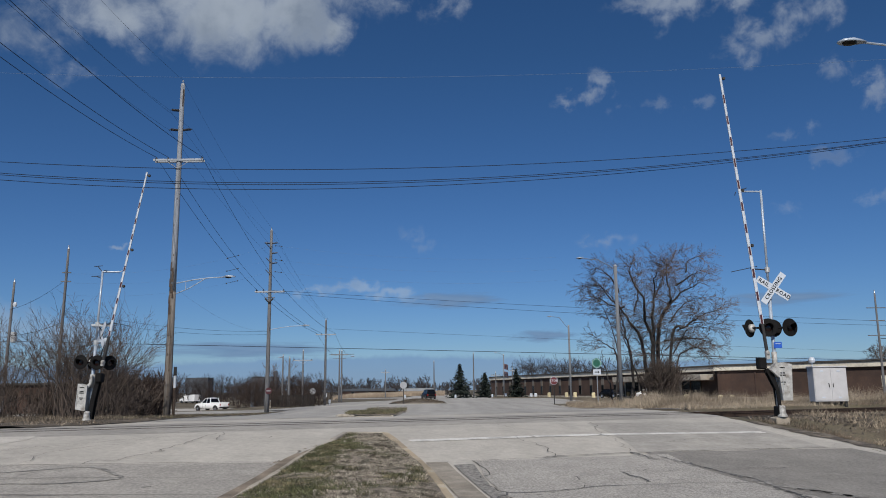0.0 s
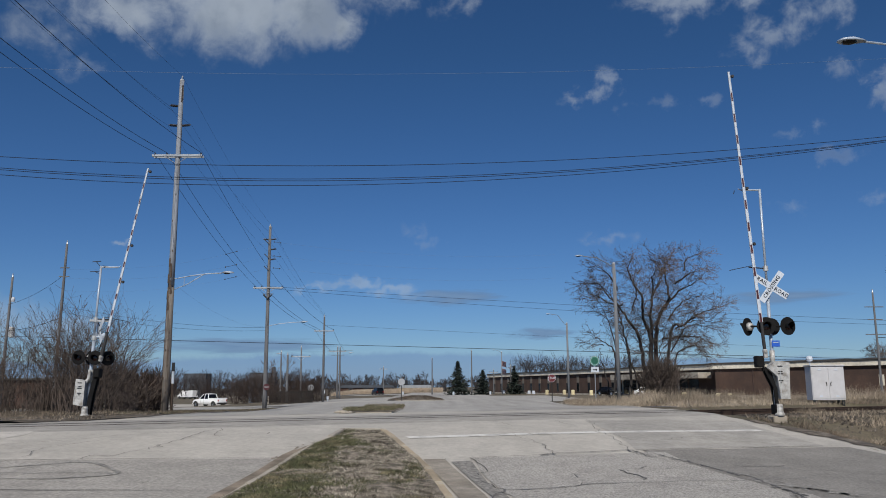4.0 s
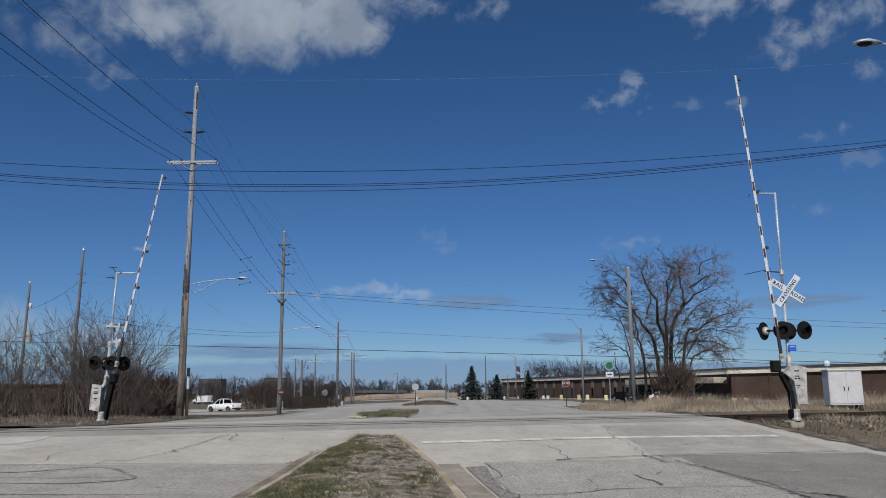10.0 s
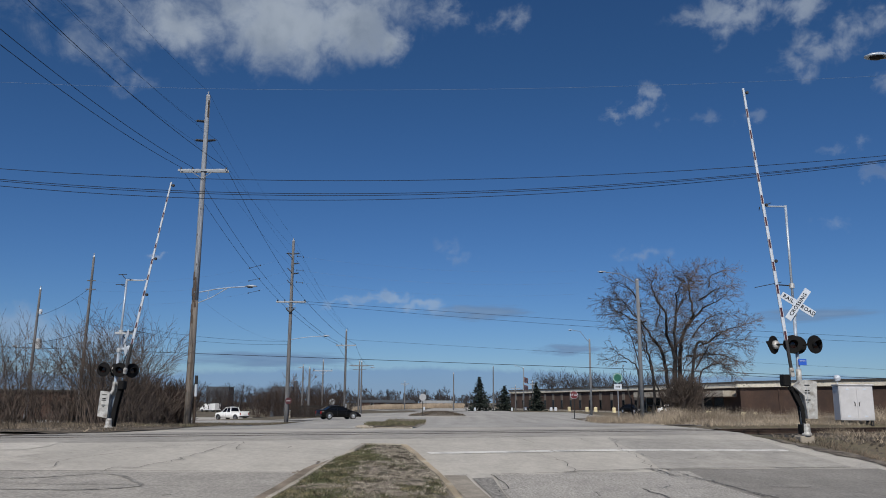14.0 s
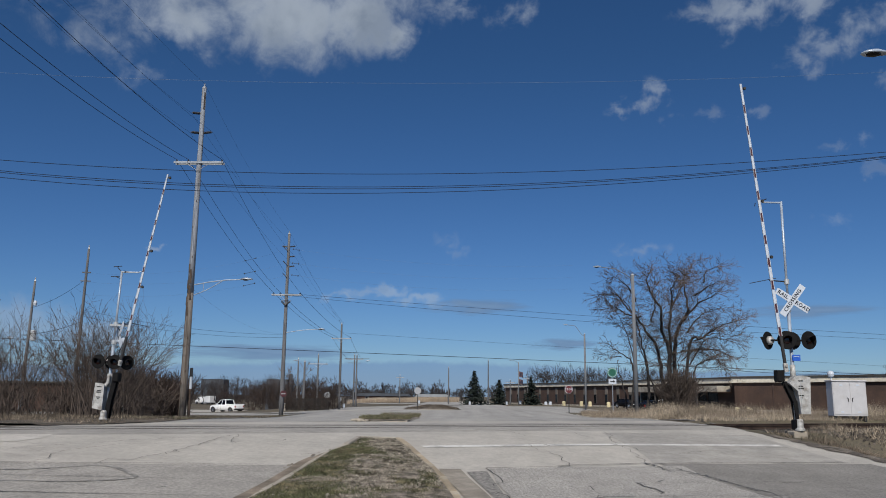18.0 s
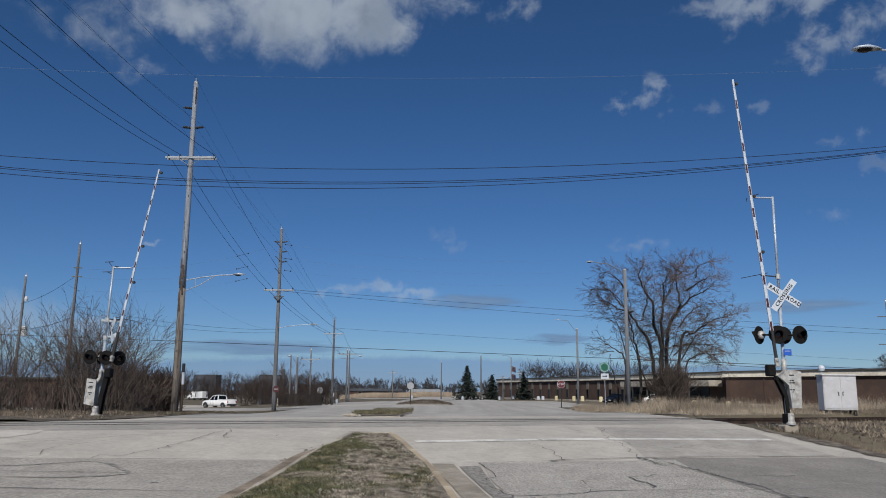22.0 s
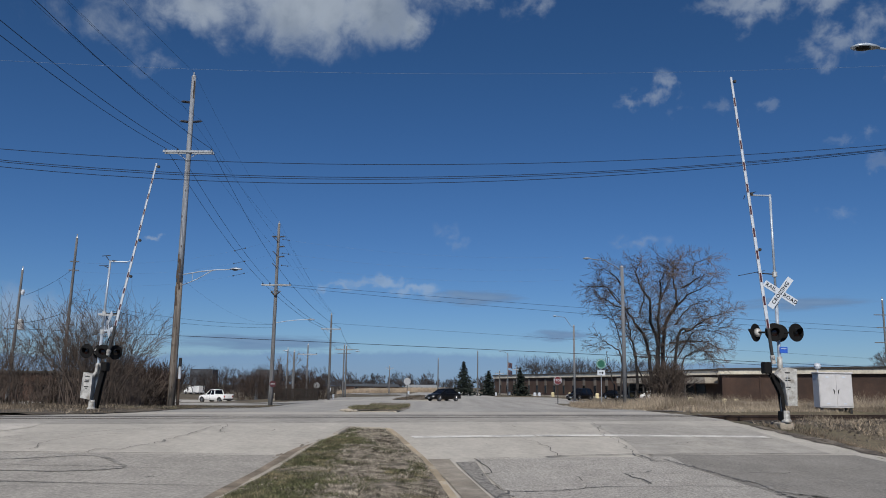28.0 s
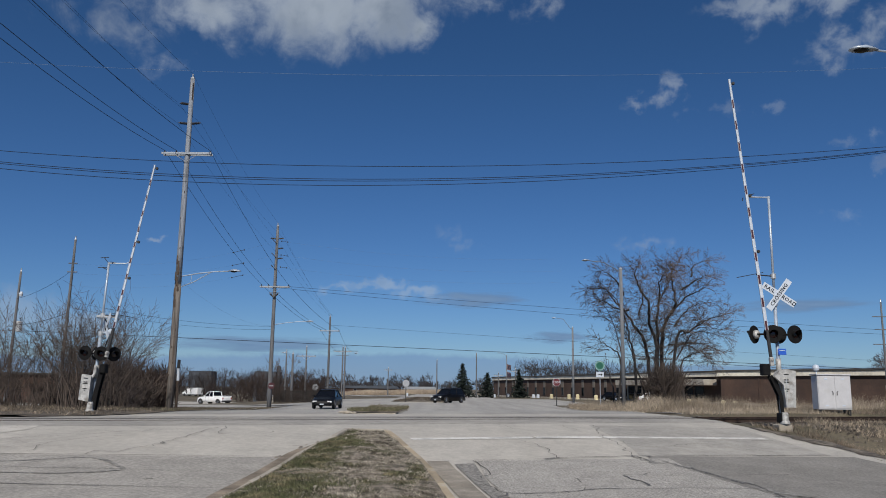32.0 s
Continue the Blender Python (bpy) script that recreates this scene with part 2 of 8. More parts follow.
STRAW_DULL = mat("dull trampled straw", (0.125, 0.10, 0.075), 0.95, vary=0.5, scale=0.9, fine=4, second=(0.05, 0.042, 0.032), second_scale=0.6, bump=0, islands=0.5)
VERGE = mat("brown verge soil", (0.125, 0.105, 0.08), 1.0, vary=0.5, scale=3, fine=16, second=(0.065, 0.054, 0.04), second_scale=0.9, second_cut=(0.45, 0.6), bump=0.9, bump_dist=0.03)
FENCE_DARK = mat("dark stained fence slats", (0.016, 0.014, 0.013), 0.9, vary=0.35, scale=3, fine=12, bump=0.2, per_object=0.3)
THICKET = mat("dark bare thicket", (0.034, 0.023, 0.019), 0.95, vary=0.35, scale=0.5, fine=3, bump=0, per_object=0.2)
GUTTER_BROWN = mat("brown stained gutter concrete", (0.23, 0.19, 0.145), 0.92, vary=0.3, scale=3, fine=30, second=(0.155, 0.128, 0.098), second_scale=1.2, bump=0.5)
GRASS_FAR = mat("dull far turf", (0.112, 0.108, 0.062), 0.95, vary=0.45, scale=1.5, fine=6, second=(0.155, 0.132, 0.085), second_scale=0.9, bump=0, islands=0.4)
ASPHALT_PALE = mat("pale worn asphalt", (0.318, 0.302, 0.275), 0.92, vary=0.24, scale=16, fine=46, second=(0.275, 0.262, 0.238), second_scale=0.8, second_cut=(0.45, 0.7), bump=0.7, blotch=0.10)
ASPHALT_GRAIN = mat("pale coarse-grained asphalt", (0.345, 0.33, 0.303), 0.92, vary=0.46, scale=26, fine=58, second=(0.315, 0.30, 0.275), second_scale=0.9, second_cut=(0.45, 0.7), bump=0.8, blotch=0.08)
FAR_ROAD = mat("grey worn far pavement", (0.335, 0.325, 0.303), 0.9, vary=0.12, scale=6, fine=24, second=(0.385, 0.372, 0.343), second_scale=0.35, second_cut=(0.45, 0.65), bump=0.4, lanes=0.16, blotch=0.10)
LANE_GREY = mat("worn grey lane concrete", (0.34, 0.325, 0.296), 0.9, vary=0.12, scale=8, fine=34, second=(0.39, 0.372, 0.335), second_scale=0.7, second_cut=(0.45, 0.7), bump=0.5, lanes=0.12, blotch=0.10)
ASPHALT_STAIN = mat("dark stained asphalt", (0.195, 0.187, 0.173), 0.92, vary=0.35, scale=10, fine=44, second=(0.27, 0.26, 0.24), second_scale=4.0, second_cut=(0.42, 0.6), bump=0.6)
GUTTER_GREY = mat("grey stained gutter concrete", (0.29, 0.262, 0.22), 0.92, vary=0.28, scale=3, fine=30, second=(0.22, 0.195, 0.16), second_scale=1.2, bump=0.5)
BRICK_RED = mat("red brown siding", (0.062, 0.036, 0.027), 0.9, vary=0.3, scale=0.4, fine=6, bump=0.2)

# ---- mesh helpers ----
class Mesh:
    """Vertices and faces gathered piece by piece."""

    def __init__(self):
        self.v, self.f = [], []

    def add(self, verts, faces):
        k = len(self.v)
        self.v.extend(tuple(p) for p in verts)
        self.f.extend(tuple(i + k for i in f) for f in faces)
        return self

    def box(self, x0, x1, y0, y1, z0, z1, bevel=0.0, m=None):
        """A box, its edges chamfered."""
        bm = bmesh.new()
        bmesh.ops.create_cube(bm, size=1.0)
        for v in bm.verts:
            v.co = Vector((x0 if v.co.x < 0 else x1, y0 if v.co.y < 0 else y1, z0 if v.co.z < 0 else z1))
        if bevel:
            bmesh.ops.bevel(bm, geom=bm.edges[:], offset=bevel, segments=1, affect="EDGES")
        if m is not None:
            bm.transform(m)
        bm.verts.index_update()
        self.add([v.co for v in bm.verts], [[v.index for v in f.verts] for f in bm.faces])
        bm.free()
        return self

    def rod(self, a, b, r0, r1=None, n=8, caps=True):
        """A tapered round bar from a to b."""
        a, b = Vector(a), Vector(b)
        r1 = r0 if r1 is None else r1
        w = (b - a).normalized()
        u = w.cross(Vector((0, 0, 1)) if abs(w.z) < 0.9 else Vector((1, 0, 0))).normalized()
        q = w.cross(u)
        ring = [(math.cos(2 * math.pi * i / n), math.sin(2 * math.pi * i / n)) for i in range(n)]
        verts = [a + (u * c + q * s) * r0 for c, s in ring] + [b + (u * c + q * s) * r1 for c, s in ring]
        faces = [(i, (i + 1) % n, n + (i + 1) % n, n + i) for i in range(n)]
        if caps:
            faces += [tuple(reversed(range(n))), tuple(range(n, 2 * n))]
        return self.add(verts, faces)

    def pipe(self, pts, r, n=6):
        for a, b in zip(pts, pts[1:]):
            self.rod(a, b, r, r, n)
        return self

    def lathe(self, profile, n=16, m=None):
        """A turned body; profile: (radius, height) from bottom to top."""
        verts, faces = [], []
        for r, z in profile:
            verts += [Vector((r * math.cos(2 * math.pi * i / n), r * math.sin(2 * math.pi * i / n), z)) for i in range(n)]
        for k in range(len(profile) - 1):
            faces += [(k * n + i, k * n + (i + 1) % n, (k + 1) * n + (i + 1) % n, (k + 1) * n + i) for i in range(n)]
        faces += [tuple(reversed(range(n))), tuple(range((len(profile) - 1) * n, len(profile) * n))]
        if m is not None:
            verts = [m @ p for p in verts]
        return self.add(verts, faces)

    def prism(self, outline, depth, m=None):
        """A flat outline in x, z given depth along y."""
        n = len(outline)
        verts = [Vector((x, -depth / 2, z)) for x, z in outline] + [Vector((x, depth / 2, z)) for x, z in outline]
        faces = [tuple(range(n)), tuple(reversed(range(n, 2 * n)))]
        faces += [((i + 1) % n, i, n + i, n + (i + 1) % n) for i in range(n)]
        if m is not None:
            verts = [m @ p for p in verts]
        return self.add(verts, faces)

    def loft(self, rings):
        """Closed rings of equal count, skinned and capped."""
        n = len(rings[0])
        verts = [p for r in rings for p in r]
        faces = []
        for k in range(len(rings) - 1):
            faces += [(k * n + i, k * n + (i + 1) % n, (k + 1) * n + (i + 1) % n, (k + 1) * n + i) for i in range(n)]
        faces += [tuple(reversed(range(n))), tuple(range((len(rings) - 1) * n, len(rings) * n))]
        return self.add(verts, faces)

    def data(self, name, material, smooth=False):
        me = bpy.data.meshes.new(name)
        me.from_pydata(self.v, [], self.f)
        me.materials.append(material)
        if smooth:
            me.shade_smooth()
        me.update()
        return me


def part(name, mesh, material, parent=None, label="", smooth=False, at=None):
    """Links a mesh as one object, under its thing or part."""
    ob = new(name, mesh.data(name, material, smooth) if isinstance(mesh, Mesh) else mesh)
    if parent is not None:
        ob.parent = parent
    if at is not None:
        ob.matrix_basis = at
    return tagged(ob, label) if label else ob


def thing(name, label, category, at=None, group="", kind=""):
    """An empty at a thing's base, for its parts."""
    ob = new(name)
    ob.empty_display_size = 0.2
    if at is not None:
        ob.matrix_basis = at
    return tagged(ob, label, category, group, kind)


def single(name, mesh, material, label, category, at=None, group="", kind="", smooth=False):
    ob = part(name, mesh, material, None, "", smooth, at)
    return tagged(ob, label, category, group, kind)


def ease(a, b, v):
    k = min(1.0, max(0.0, (v - a) / (b - a)))
    return k * k * (3 - 2 * k)


# ---- the lie of the land ----
SKEW = 0.442          # the track and the cross street run along (1, SKEW)
COS = 0.9146
TRACK_Y = 28.0
TURN = math.degrees(math.atan(SKEW))


def from_track(x, y):
    """Distance from the track's centre line, positive beyond it."""
    return (y - TRACK_Y - SKEW * x) * COS


def on_track(u, s, z=0.0):
    """A place u metres along the track and s beyond it."""
    return Vector((u * COS - s * SKEW * COS, TRACK_Y + u * SKEW * COS + s * COS, z))


def road_right(y):
    return 9.75 + 0.19 * max(0.0, 28 - y) if y < 34 else 9.75 + 0.04 * (y - 34)


def road_left(y):
    return -13.4 - 0.25 * max(0.0, 19 - y) if y < 40 else -13.4 - 0.055 * (y - 40)


def road_z(x, y):
    s = from_track(x, y)
    z = 0.72 * ease(-15, -2.2, s) if s < 0 else 0.05 + 0.67 * (1 - ease(2, 38, s))
    z -= 0.35 * ease(-9, -20, x) * ease(50, 75, y)
    return z - 0.9 * ease(-24, -36, x) * ease(80, 125, y)


def ground_z(x, y):
    """Height of the bare ground; a bank carries the track past the roadside."""
    s = from_track(x, y)
    z = road_z(x, y)
    off = max(ease(0.2, 3.0, x - road_right(y)), ease(0.2, 3.0, road_left(y) - x))
    if off and s < 0:
        bank = 0.66 * ease(-9.5, -4.8, s) - 0.30 * ease(-5.5, -9.5, s) + 0.22 * ease(-10, -17, s)
        z = z * (1 - off) + off * bank
    elif off and x > 0:
        z += off * 0.08 * (1 - ease(8, 16, s))
    if off:
        z -= off * (max(0.0, z - 0.24) * (1 - ease(2.9, 3.9, abs(s))))
        z += off * 0.05 * noise.noise(Vector((x * 0.35, y * 0.35, 0)))
    return z


def sheet(name, xs, rows, height, material, lift=0.0, label="", category="", kind="structure"):
    """A draped sheet. rows: (y, x_left, x_right); xs: fractions across."""
    m = Mesh()
    n = len(xs)
    for y, a, b in rows:
        for k in xs:
            x = a + (b - a) * k
            m.v.append((x, y, height(x, y) + lift))
    for j in range(len(rows) - 1):
        for i in range(n - 1):
            m.f.append((j * n + i, j * n + i + 1, (j + 1) * n + i + 1, (j + 1) * n + i))
    return single(name, m, material, label, category, kind=kind, smooth=True)


def ribbon(mesh, pts, width, lift, height=road_z, taper=False):
    """A strip of that width draped along pts (x, y)."""
    fine = []
    for (a, b), (c, d) in zip(pts, pts[1:]):
        k = max(1, int(math.hypot(c - a, d - b) / 0.6))
        fine += [(a + (c - a) * i / k, b + (d - b) * i / k) for i in range(k)]
    fine.append(pts[-1])
    verts, faces = [], []
    for i, (x, y) in enumerate(fine):
        p, q = fine[max(0, i - 1)], fine[min(len(fine) - 1, i + 1)]
        dx, dy = q[0] - p[0], q[1] - p[1]
        l = math.hypot(dx, dy) or 1
        w = width / 2 * (1 - 0.8 * abs(2 * i / (len(fine) - 1) - 1) if taper else 1)
        for sgn in (-1, 1):
            u, v = x - sgn * dy / l * w, y + sgn * dx / l * w
            verts.append((u, v, height(u, v) + lift))
        if i:
            k = 2 * i
            faces.append((k - 2, k, k + 1, k - 1))
    return mesh.add(verts, faces)

# ---- ground, roads, track ----
def steps(*stretches):
    """Values from (start, end, step) stretches, rising."""
    vals = []
    for a, b, d in stretches:
        n = max(1, round((b - a) / d))
        vals += [a + (b - a) * i / n for i in range(n)]
    return vals + [stretches[-1][1]]


def cross_y(x):
    """Centre line of the cross street."""
    return 92 + 0.40 * x


def paved(x, y):
    if -20 < x < -7 and 84 < y < 141 or 8 < x < 20 and 96 < y < 151:
        return True
    if road_left(y) + 0.5 < x < road_right(y) - 0.5 and -20 < y < 262:
        return y < 100 or -9.5 < x < 9.5
    return abs(y - cross_y(x)) < 5.4


def ground_height(x, y):
    return ground_z(x, y) - (0.10 if paved(x, y) else 0.0)


def make_ground():
    xs = steps((-2600, -300, 330), (-300, -60, 20), (-60, -22, 2.0), (-22, 34, 0.8), (34, 80, 2.0), (80, 300, 20), (300, 2600, 330))
    ys = steps((-900, -30, 120), (-30, 8, 4), (8, 48, 0.8), (48, 130, 1.6), (130, 300, 8), (300, 600, 40), (600, 4200, 400))
    m = Mesh()
    n = len(xs)
    m.v = [(x, y, ground_height(x, y)) for y in ys for x in xs]
    m.f = [(j * n + i, j * n + i + 1, (j + 1) * n + i + 1, (j + 1) * n + i) for j in range(len(ys) - 1) for i in range(n - 1)]
    return single("ground", m, GROUND, "dormant brown and green grass ground", "ground", kind="structure", smooth=True)


make_ground()
ACROSS = [i / 30 for i in range(31)]
road = sheet("road", ACROSS, [(y, road_left(y), road_right(y)) for y in steps((-20, 8, 2), (8, 50, 0.6), (50, 101, 1.5))],
             road_z, CONCRETE, 0.0, "wide pale weathered concrete road over a railway crossing", "road")
sheet("road_far", ACROSS[::3], [(y, -8.8, 9.0) for y in steps((95, 140, 3), (140, 262, 10))], road_z, FAR_ROAD, -0.012,
      "pale concrete road running on past the cross street", "road")


def cross_sheet(x0, x1, name, label):
    m = Mesh()
    xs = steps((x0, x1, 2.0))
    for x in xs:
        for k in range(7):
            y = cross_y(x) - 6 + 2 * k
            m.v.append((x, y, road_z(x, y) + 0.006))
    for i in range(len(xs) - 1):
        for k in range(6):
            m.f.append((i * 7 + k, i * 7 + 7 + k, i * 7 + 8 + k, i * 7 + k + 1))
    return single(name, m, FAR_ROAD, label, "road", kind="structure", smooth=True)


bend = Mesh()
ribbon(bend, [(-2.5, 148), (-5.3, 158), (-8.3, 168), (-13.4, 182), (-22.3, 204.5), (-31.5, 219), (-48, 230), (-80, 239)], 8.0, 0.07, ground_z)
single("road_bend", bend, FAR_ROAD, "pale road bending away past the cross street", "road", kind="structure", smooth=True)
apron = Mesh()
ribbon(apron, [(13.5, 97), (14.2, 120), (13.6, 150)], 11.0, -0.015)
ribbon(apron, [(-18.5, 84), (-14.5, 96), (-13.2, 108), (-12.6, 122), (-13.5, 140)], 11.0, -0.015)
single("road_apron", apron, FAR_ROAD, "pale paved apron where the roads meet", "road", kind="structure", smooth=True)
cross_sheet(-80, 70, "cross_street", "pale grey cross street")


def overlay(name, quad_rows, material, lift, label):
    """A thin paving layer; rows of (left point, right point)."""
    m = Mesh()
    n = 25
    for a, b in quad_rows:
        for i in range(n):
            x, y = a[0] + (b[0] - a[0]) * i / (n - 1), a[1] + (b[1] - a[1]) * i / (n - 1)
            m.v.append((x, y, road_z(x, y) + lift))
    for j in range(len(quad_rows) - 1):
        for i in range(n - 1):
            m.f.append((j * n + i, j * n + i + 1, (j + 1) * n + i + 1, (j + 1) * n + i))
    return single(name, m, material, label, "road", kind="structure", smooth=True)


def between(rows_a, rows_b, n):
    return [((rows_a[0] + (rows_b[0] - rows_a[0]) * i / n, rows_a[1] + (rows_b[1] - rows_a[1]) * i / n),
             (rows_a[2] + (rows_b[2] - rows_a[2]) * i / n, rows_a[3] + (rows_b[3] - rows_a[3]) * i / n)) for i in range(n + 1)]


overlay("asphalt_left", between((-26, -18, -3.55, -18), (-15.5, 13.85, -3.36, 16.58), 44), ASPHALT_PALE, 0.014,
        "worn grey asphalt on the road beside the median")
overlay("asphalt_near", [((1.1, y), (5.85 + 0.1 * math.sin(2 * y), y)) for y in steps((-18, 8, 2), (8, 13.2, 0.6))] +
        [((0.98 - 0.38 * k + 0.03 * math.sin(9 * k), 13.2 + 4.12 * k), (5.75 - 0.62 * k + 0.06 * math.sin(7 * k), 13.2 + 5.75 * k)) for k in [i / 16 for i in range(1, 17)]],
        ASPHALT_GRAIN, 0.014, "pale coarse asphalt lane before the stop line")
overlay("asphalt_right", [((5.0, y), (road_right(y) - 0.5, y)) for y in steps((-18, 8, 2), (8, 13.2, 0.6))] +
        [((5.0 - 0.30 * k, 13.2 + 5.95 * k), (12.05 - 1.75 * k, 13.2 + 7.45 * k)) for k in [i / 16 for i in range(1, 17)]],
        ASPHALT_OLD, 0.012, "darker worn grey asphalt lane before the stop line")
overlay("lane_wear", [((4.55 + 0.10 * math.sin(5 * k), 19.2 + 6.2 * k), (9.75 - 0.35 * k, 20.75 + 5.5 * k)) for k in [i / 16 for i in range(17)]],
        LANE_GREY, 0.007, "greyer worn concrete lane at the stop line")
overlay("road_slab", [((road_left(18.1) + 0.1, 17.3), (-10.0, 18.2)), ((-13.3, 18.4), (-9.85, 19.1)), ((-13.3, 19.3), (-10.1, 20.0)), ((-13.3, 19.7), (-11.0, 20.4))], CONCRETE_PALE, 0.008,
        "clean pale concrete slab at the road edge")

def skew_row(d):
    """A row across the road, d metres up the road from the track's centre line."""
    xl, xr = road_left(22 + d) + 0.05, road_right(32 + d) - 0.05
    return (xl, TRACK_Y + SKEW * xl + d), (xr, TRACK_Y + SKEW * xr + d)


overlay("road_beyond", [skew_row(d) for d in steps((6.2, 20, 0.9), (20, 68, 1.6))], FAR_ROAD, 0.008, "grey worn pavement beyond the crossing")

edge = Mesh()
er = random.Random(17)
ribbon(edge, [(road_right(y) - 0.02 + er.uniform(-0.16, 0.12), y) for y in steps((6, 26.6, 0.45))], 0.38, 0.016)
ribbon(edge, [(road_right(y) + 0.2 + er.uniform(-0.2, 0.2), y) for y in steps((6, 26.6, 0.5))], 0.35, 0.010)
single("verge_soil", edge, SOIL_DARK, "dark trodden soil along the ragged pavement edge", "soil", kind="structure")


def shoulder(y):
    """How far the soil reaches over the pavement past the track, by the gate and the pole."""
    rows = ((24.2, -12.5), (25.2, -12.2), (26.4, -11.5), (28, -11.1), (30.5, -11.0), (33, -11.4), (36.5, -12.1), (41, -13.0), (48, -14.3), (56, -16.6), (64, -18.8))
    for (a, u), (b, v) in zip(rows, rows[1:]):
        if y <= b:
            return u + (v - u) * max(0.0, (y - a) / (b - a))
    return rows[-1][1]


sheet("verge_soil", [i / 8 for i in range(9)], [(y, shoulder(y) - 4.2, shoulder(y) + 0.14 * noise.noise(Vector((y * 1.9, 3, 0))) + 0.1 * noise.noise(Vector((y * 5, 8, 0)))) for y in steps((24.3, 64, 0.35))],
      lambda x, y: road_z(x, y) + 0.05 * ease(0.0, 0.6, shoulder(y) - x) + 0.03 * noise.noise(Vector((x * 1.4, y * 1.4, 2))), VERGE, 0.028, "brown soil and thin grass creeping over the pavement edge", "soil")
edge = Mesh()
ribbon(edge, [(road_left(y) + 0.02 + er.uniform(-0.12, 0.16), y) for y in steps((8, 40, 0.5))], 0.5, 0.016)
single("verge_soil", edge, SOIL_DARK, "dark trodden soil along the ragged pavement edge", "soil", kind="structure")

# dark asphalt either side of the rails
band = Mesh()
us = steps((-14.6, 12.2, 0.7))
ss = (-4.1, -3.0, -1.6, -0.85, -0.6, 0.6, 0.85, 1.7, 2.6)
for u in us:
    for s in ss:
        wob = 0.12 * noise.noise(Vector((u * 0.6, s, 3)))
        p = on_track(u, s + (wob if s in (-4.1, 2.6) else 0))
        p.x = min(p.x, road_right(p.y) + 0.2)
        band.v.append((p.x, p.y, road_z(p.x, p.y) + (-0.015 if s == -4.1 else 0.012)))
for i in range(len(us) - 1):
    for k in range(len(ss) - 1):
        j = i * len(ss) + k
        band.f.append((j, j + len(ss), j + len(ss) + 1, j + 1))
single("crossing_pavement", band, ASPHALT_BAND, "dark asphalt band between and beside the rails", "road", kind="structure")


for s in (-0.655, 0.655):
    gap = Mesh()
    ribbon(gap, [tuple(on_track(u, s)[:2]) for u in (-14.2, 0, 11.6)], 0.13, 0.022)
    single("flangeway", gap, CRACK, "dark flangeway gap beside the rail", "track gap", kind="structure")


# rails with a flangeway, ties and ballast
def make_track():
    track = thing("railway_track", "rusty single railway track on timber ties and ballast", "track", kind="structure")
    prof = [(-0.07, 0.0), (0.07, 0.0), (0.07, 0.015), (0.012, 0.03), (0.012, 0.11), (0.036, 0.12), (0.036, 0.155), (-0.036, 0.155),
            (-0.036, 0.12), (-0.012, 0.11), (-0.012, 0.03), (-0.07, 0.015)]
    for s in (-0.75, 0.75):
        m = Mesh()
        rings = []
        for u in (-120, -40, -14, 12, 40, 120):
            rings.append([on_track(u, s + a, 0.585 + b) for a, b in prof])
        m.loft(rings)
        part("rail", m, RAIL, track)
    tie = Mesh().box(-0.115, 0.115, -1.3, 1.3, -0.16, 0.0, 0.012)
    data = tie.data("tie", TIE)
    rng = random.Random(4)
    for k in range(70):
        u = 12.6 + 0.55 * k
        part("tie", data, TIE, track, at=Matrix.Translation(on_track(u, rng.uniform(-0.04, 0.04), 0.60)) @ pose(0, 0, 0, 0, 0, TURN + rng.uniform(-1, 1)))
    for k in range(14):
        u = -15.2 - 0.55 * k
        part("tie", data, TIE, track, at=Matrix.Translation(on_track(u, 0, 0.60)) @ pose(0, 0, 0, 0, 0, TURN + rng.uniform(-1, 1)))
    for a, b in ((12.3, 62), (-60, -15.0)):
        bed = Mesh()
        us = steps((a, b, 0.8))
        ss = (-3.4, -2.6, -1.7, -0.8, 0, 0.8, 1.7, 2.6, 3.4)
        for u in us:
            for s in ss:
                h = {3.4: 0.30, 2.6: 0.44, 1.7: 0.56, 0.8: 0.555, 0: 0.555}[abs(s)]
                bed.v.append(on_track(u, s, h + 0.04 * noise.noise(Vector((u, s * 2, 0)))))
        for i in range(len(us) - 1):
            for k in range(len(ss) - 1):
                j = i * len(ss) + k
                bed.f.append((j, j + len(ss), j + len(ss) + 1, j + 1))
        part("ballast_bed", bed, BALLAST, track)
    return track


make_track()


# ---- median, kerbs ----
LEFT_KERB = [(-3.50, -6), (-3.42, 9), (-3.30, 13), (-3.14, 15), (-3.03, 17), (-2.86, 18.6), (-2.68, 20.0), (-2.60, 21.2)]
RIGHT_KERB = [(0.62, -6), (0.47, 8), (0.20, 11.5), (0.02, 13.3), (-0.17, 14.7), (-0.40, 16.3), (-0.60, 17.1), (-0.97, 18.7), (-1.30, 20.2), (-1.56, 21.2)]


def along(line, y):
    for (a, b), (c, d) in zip(line, line[1:]):
        if b <= y <= d:
            return a + (c - a) * (y - b) / (d - b)
    return line[-1][0] if y > line[-1][1] else line[0][0]


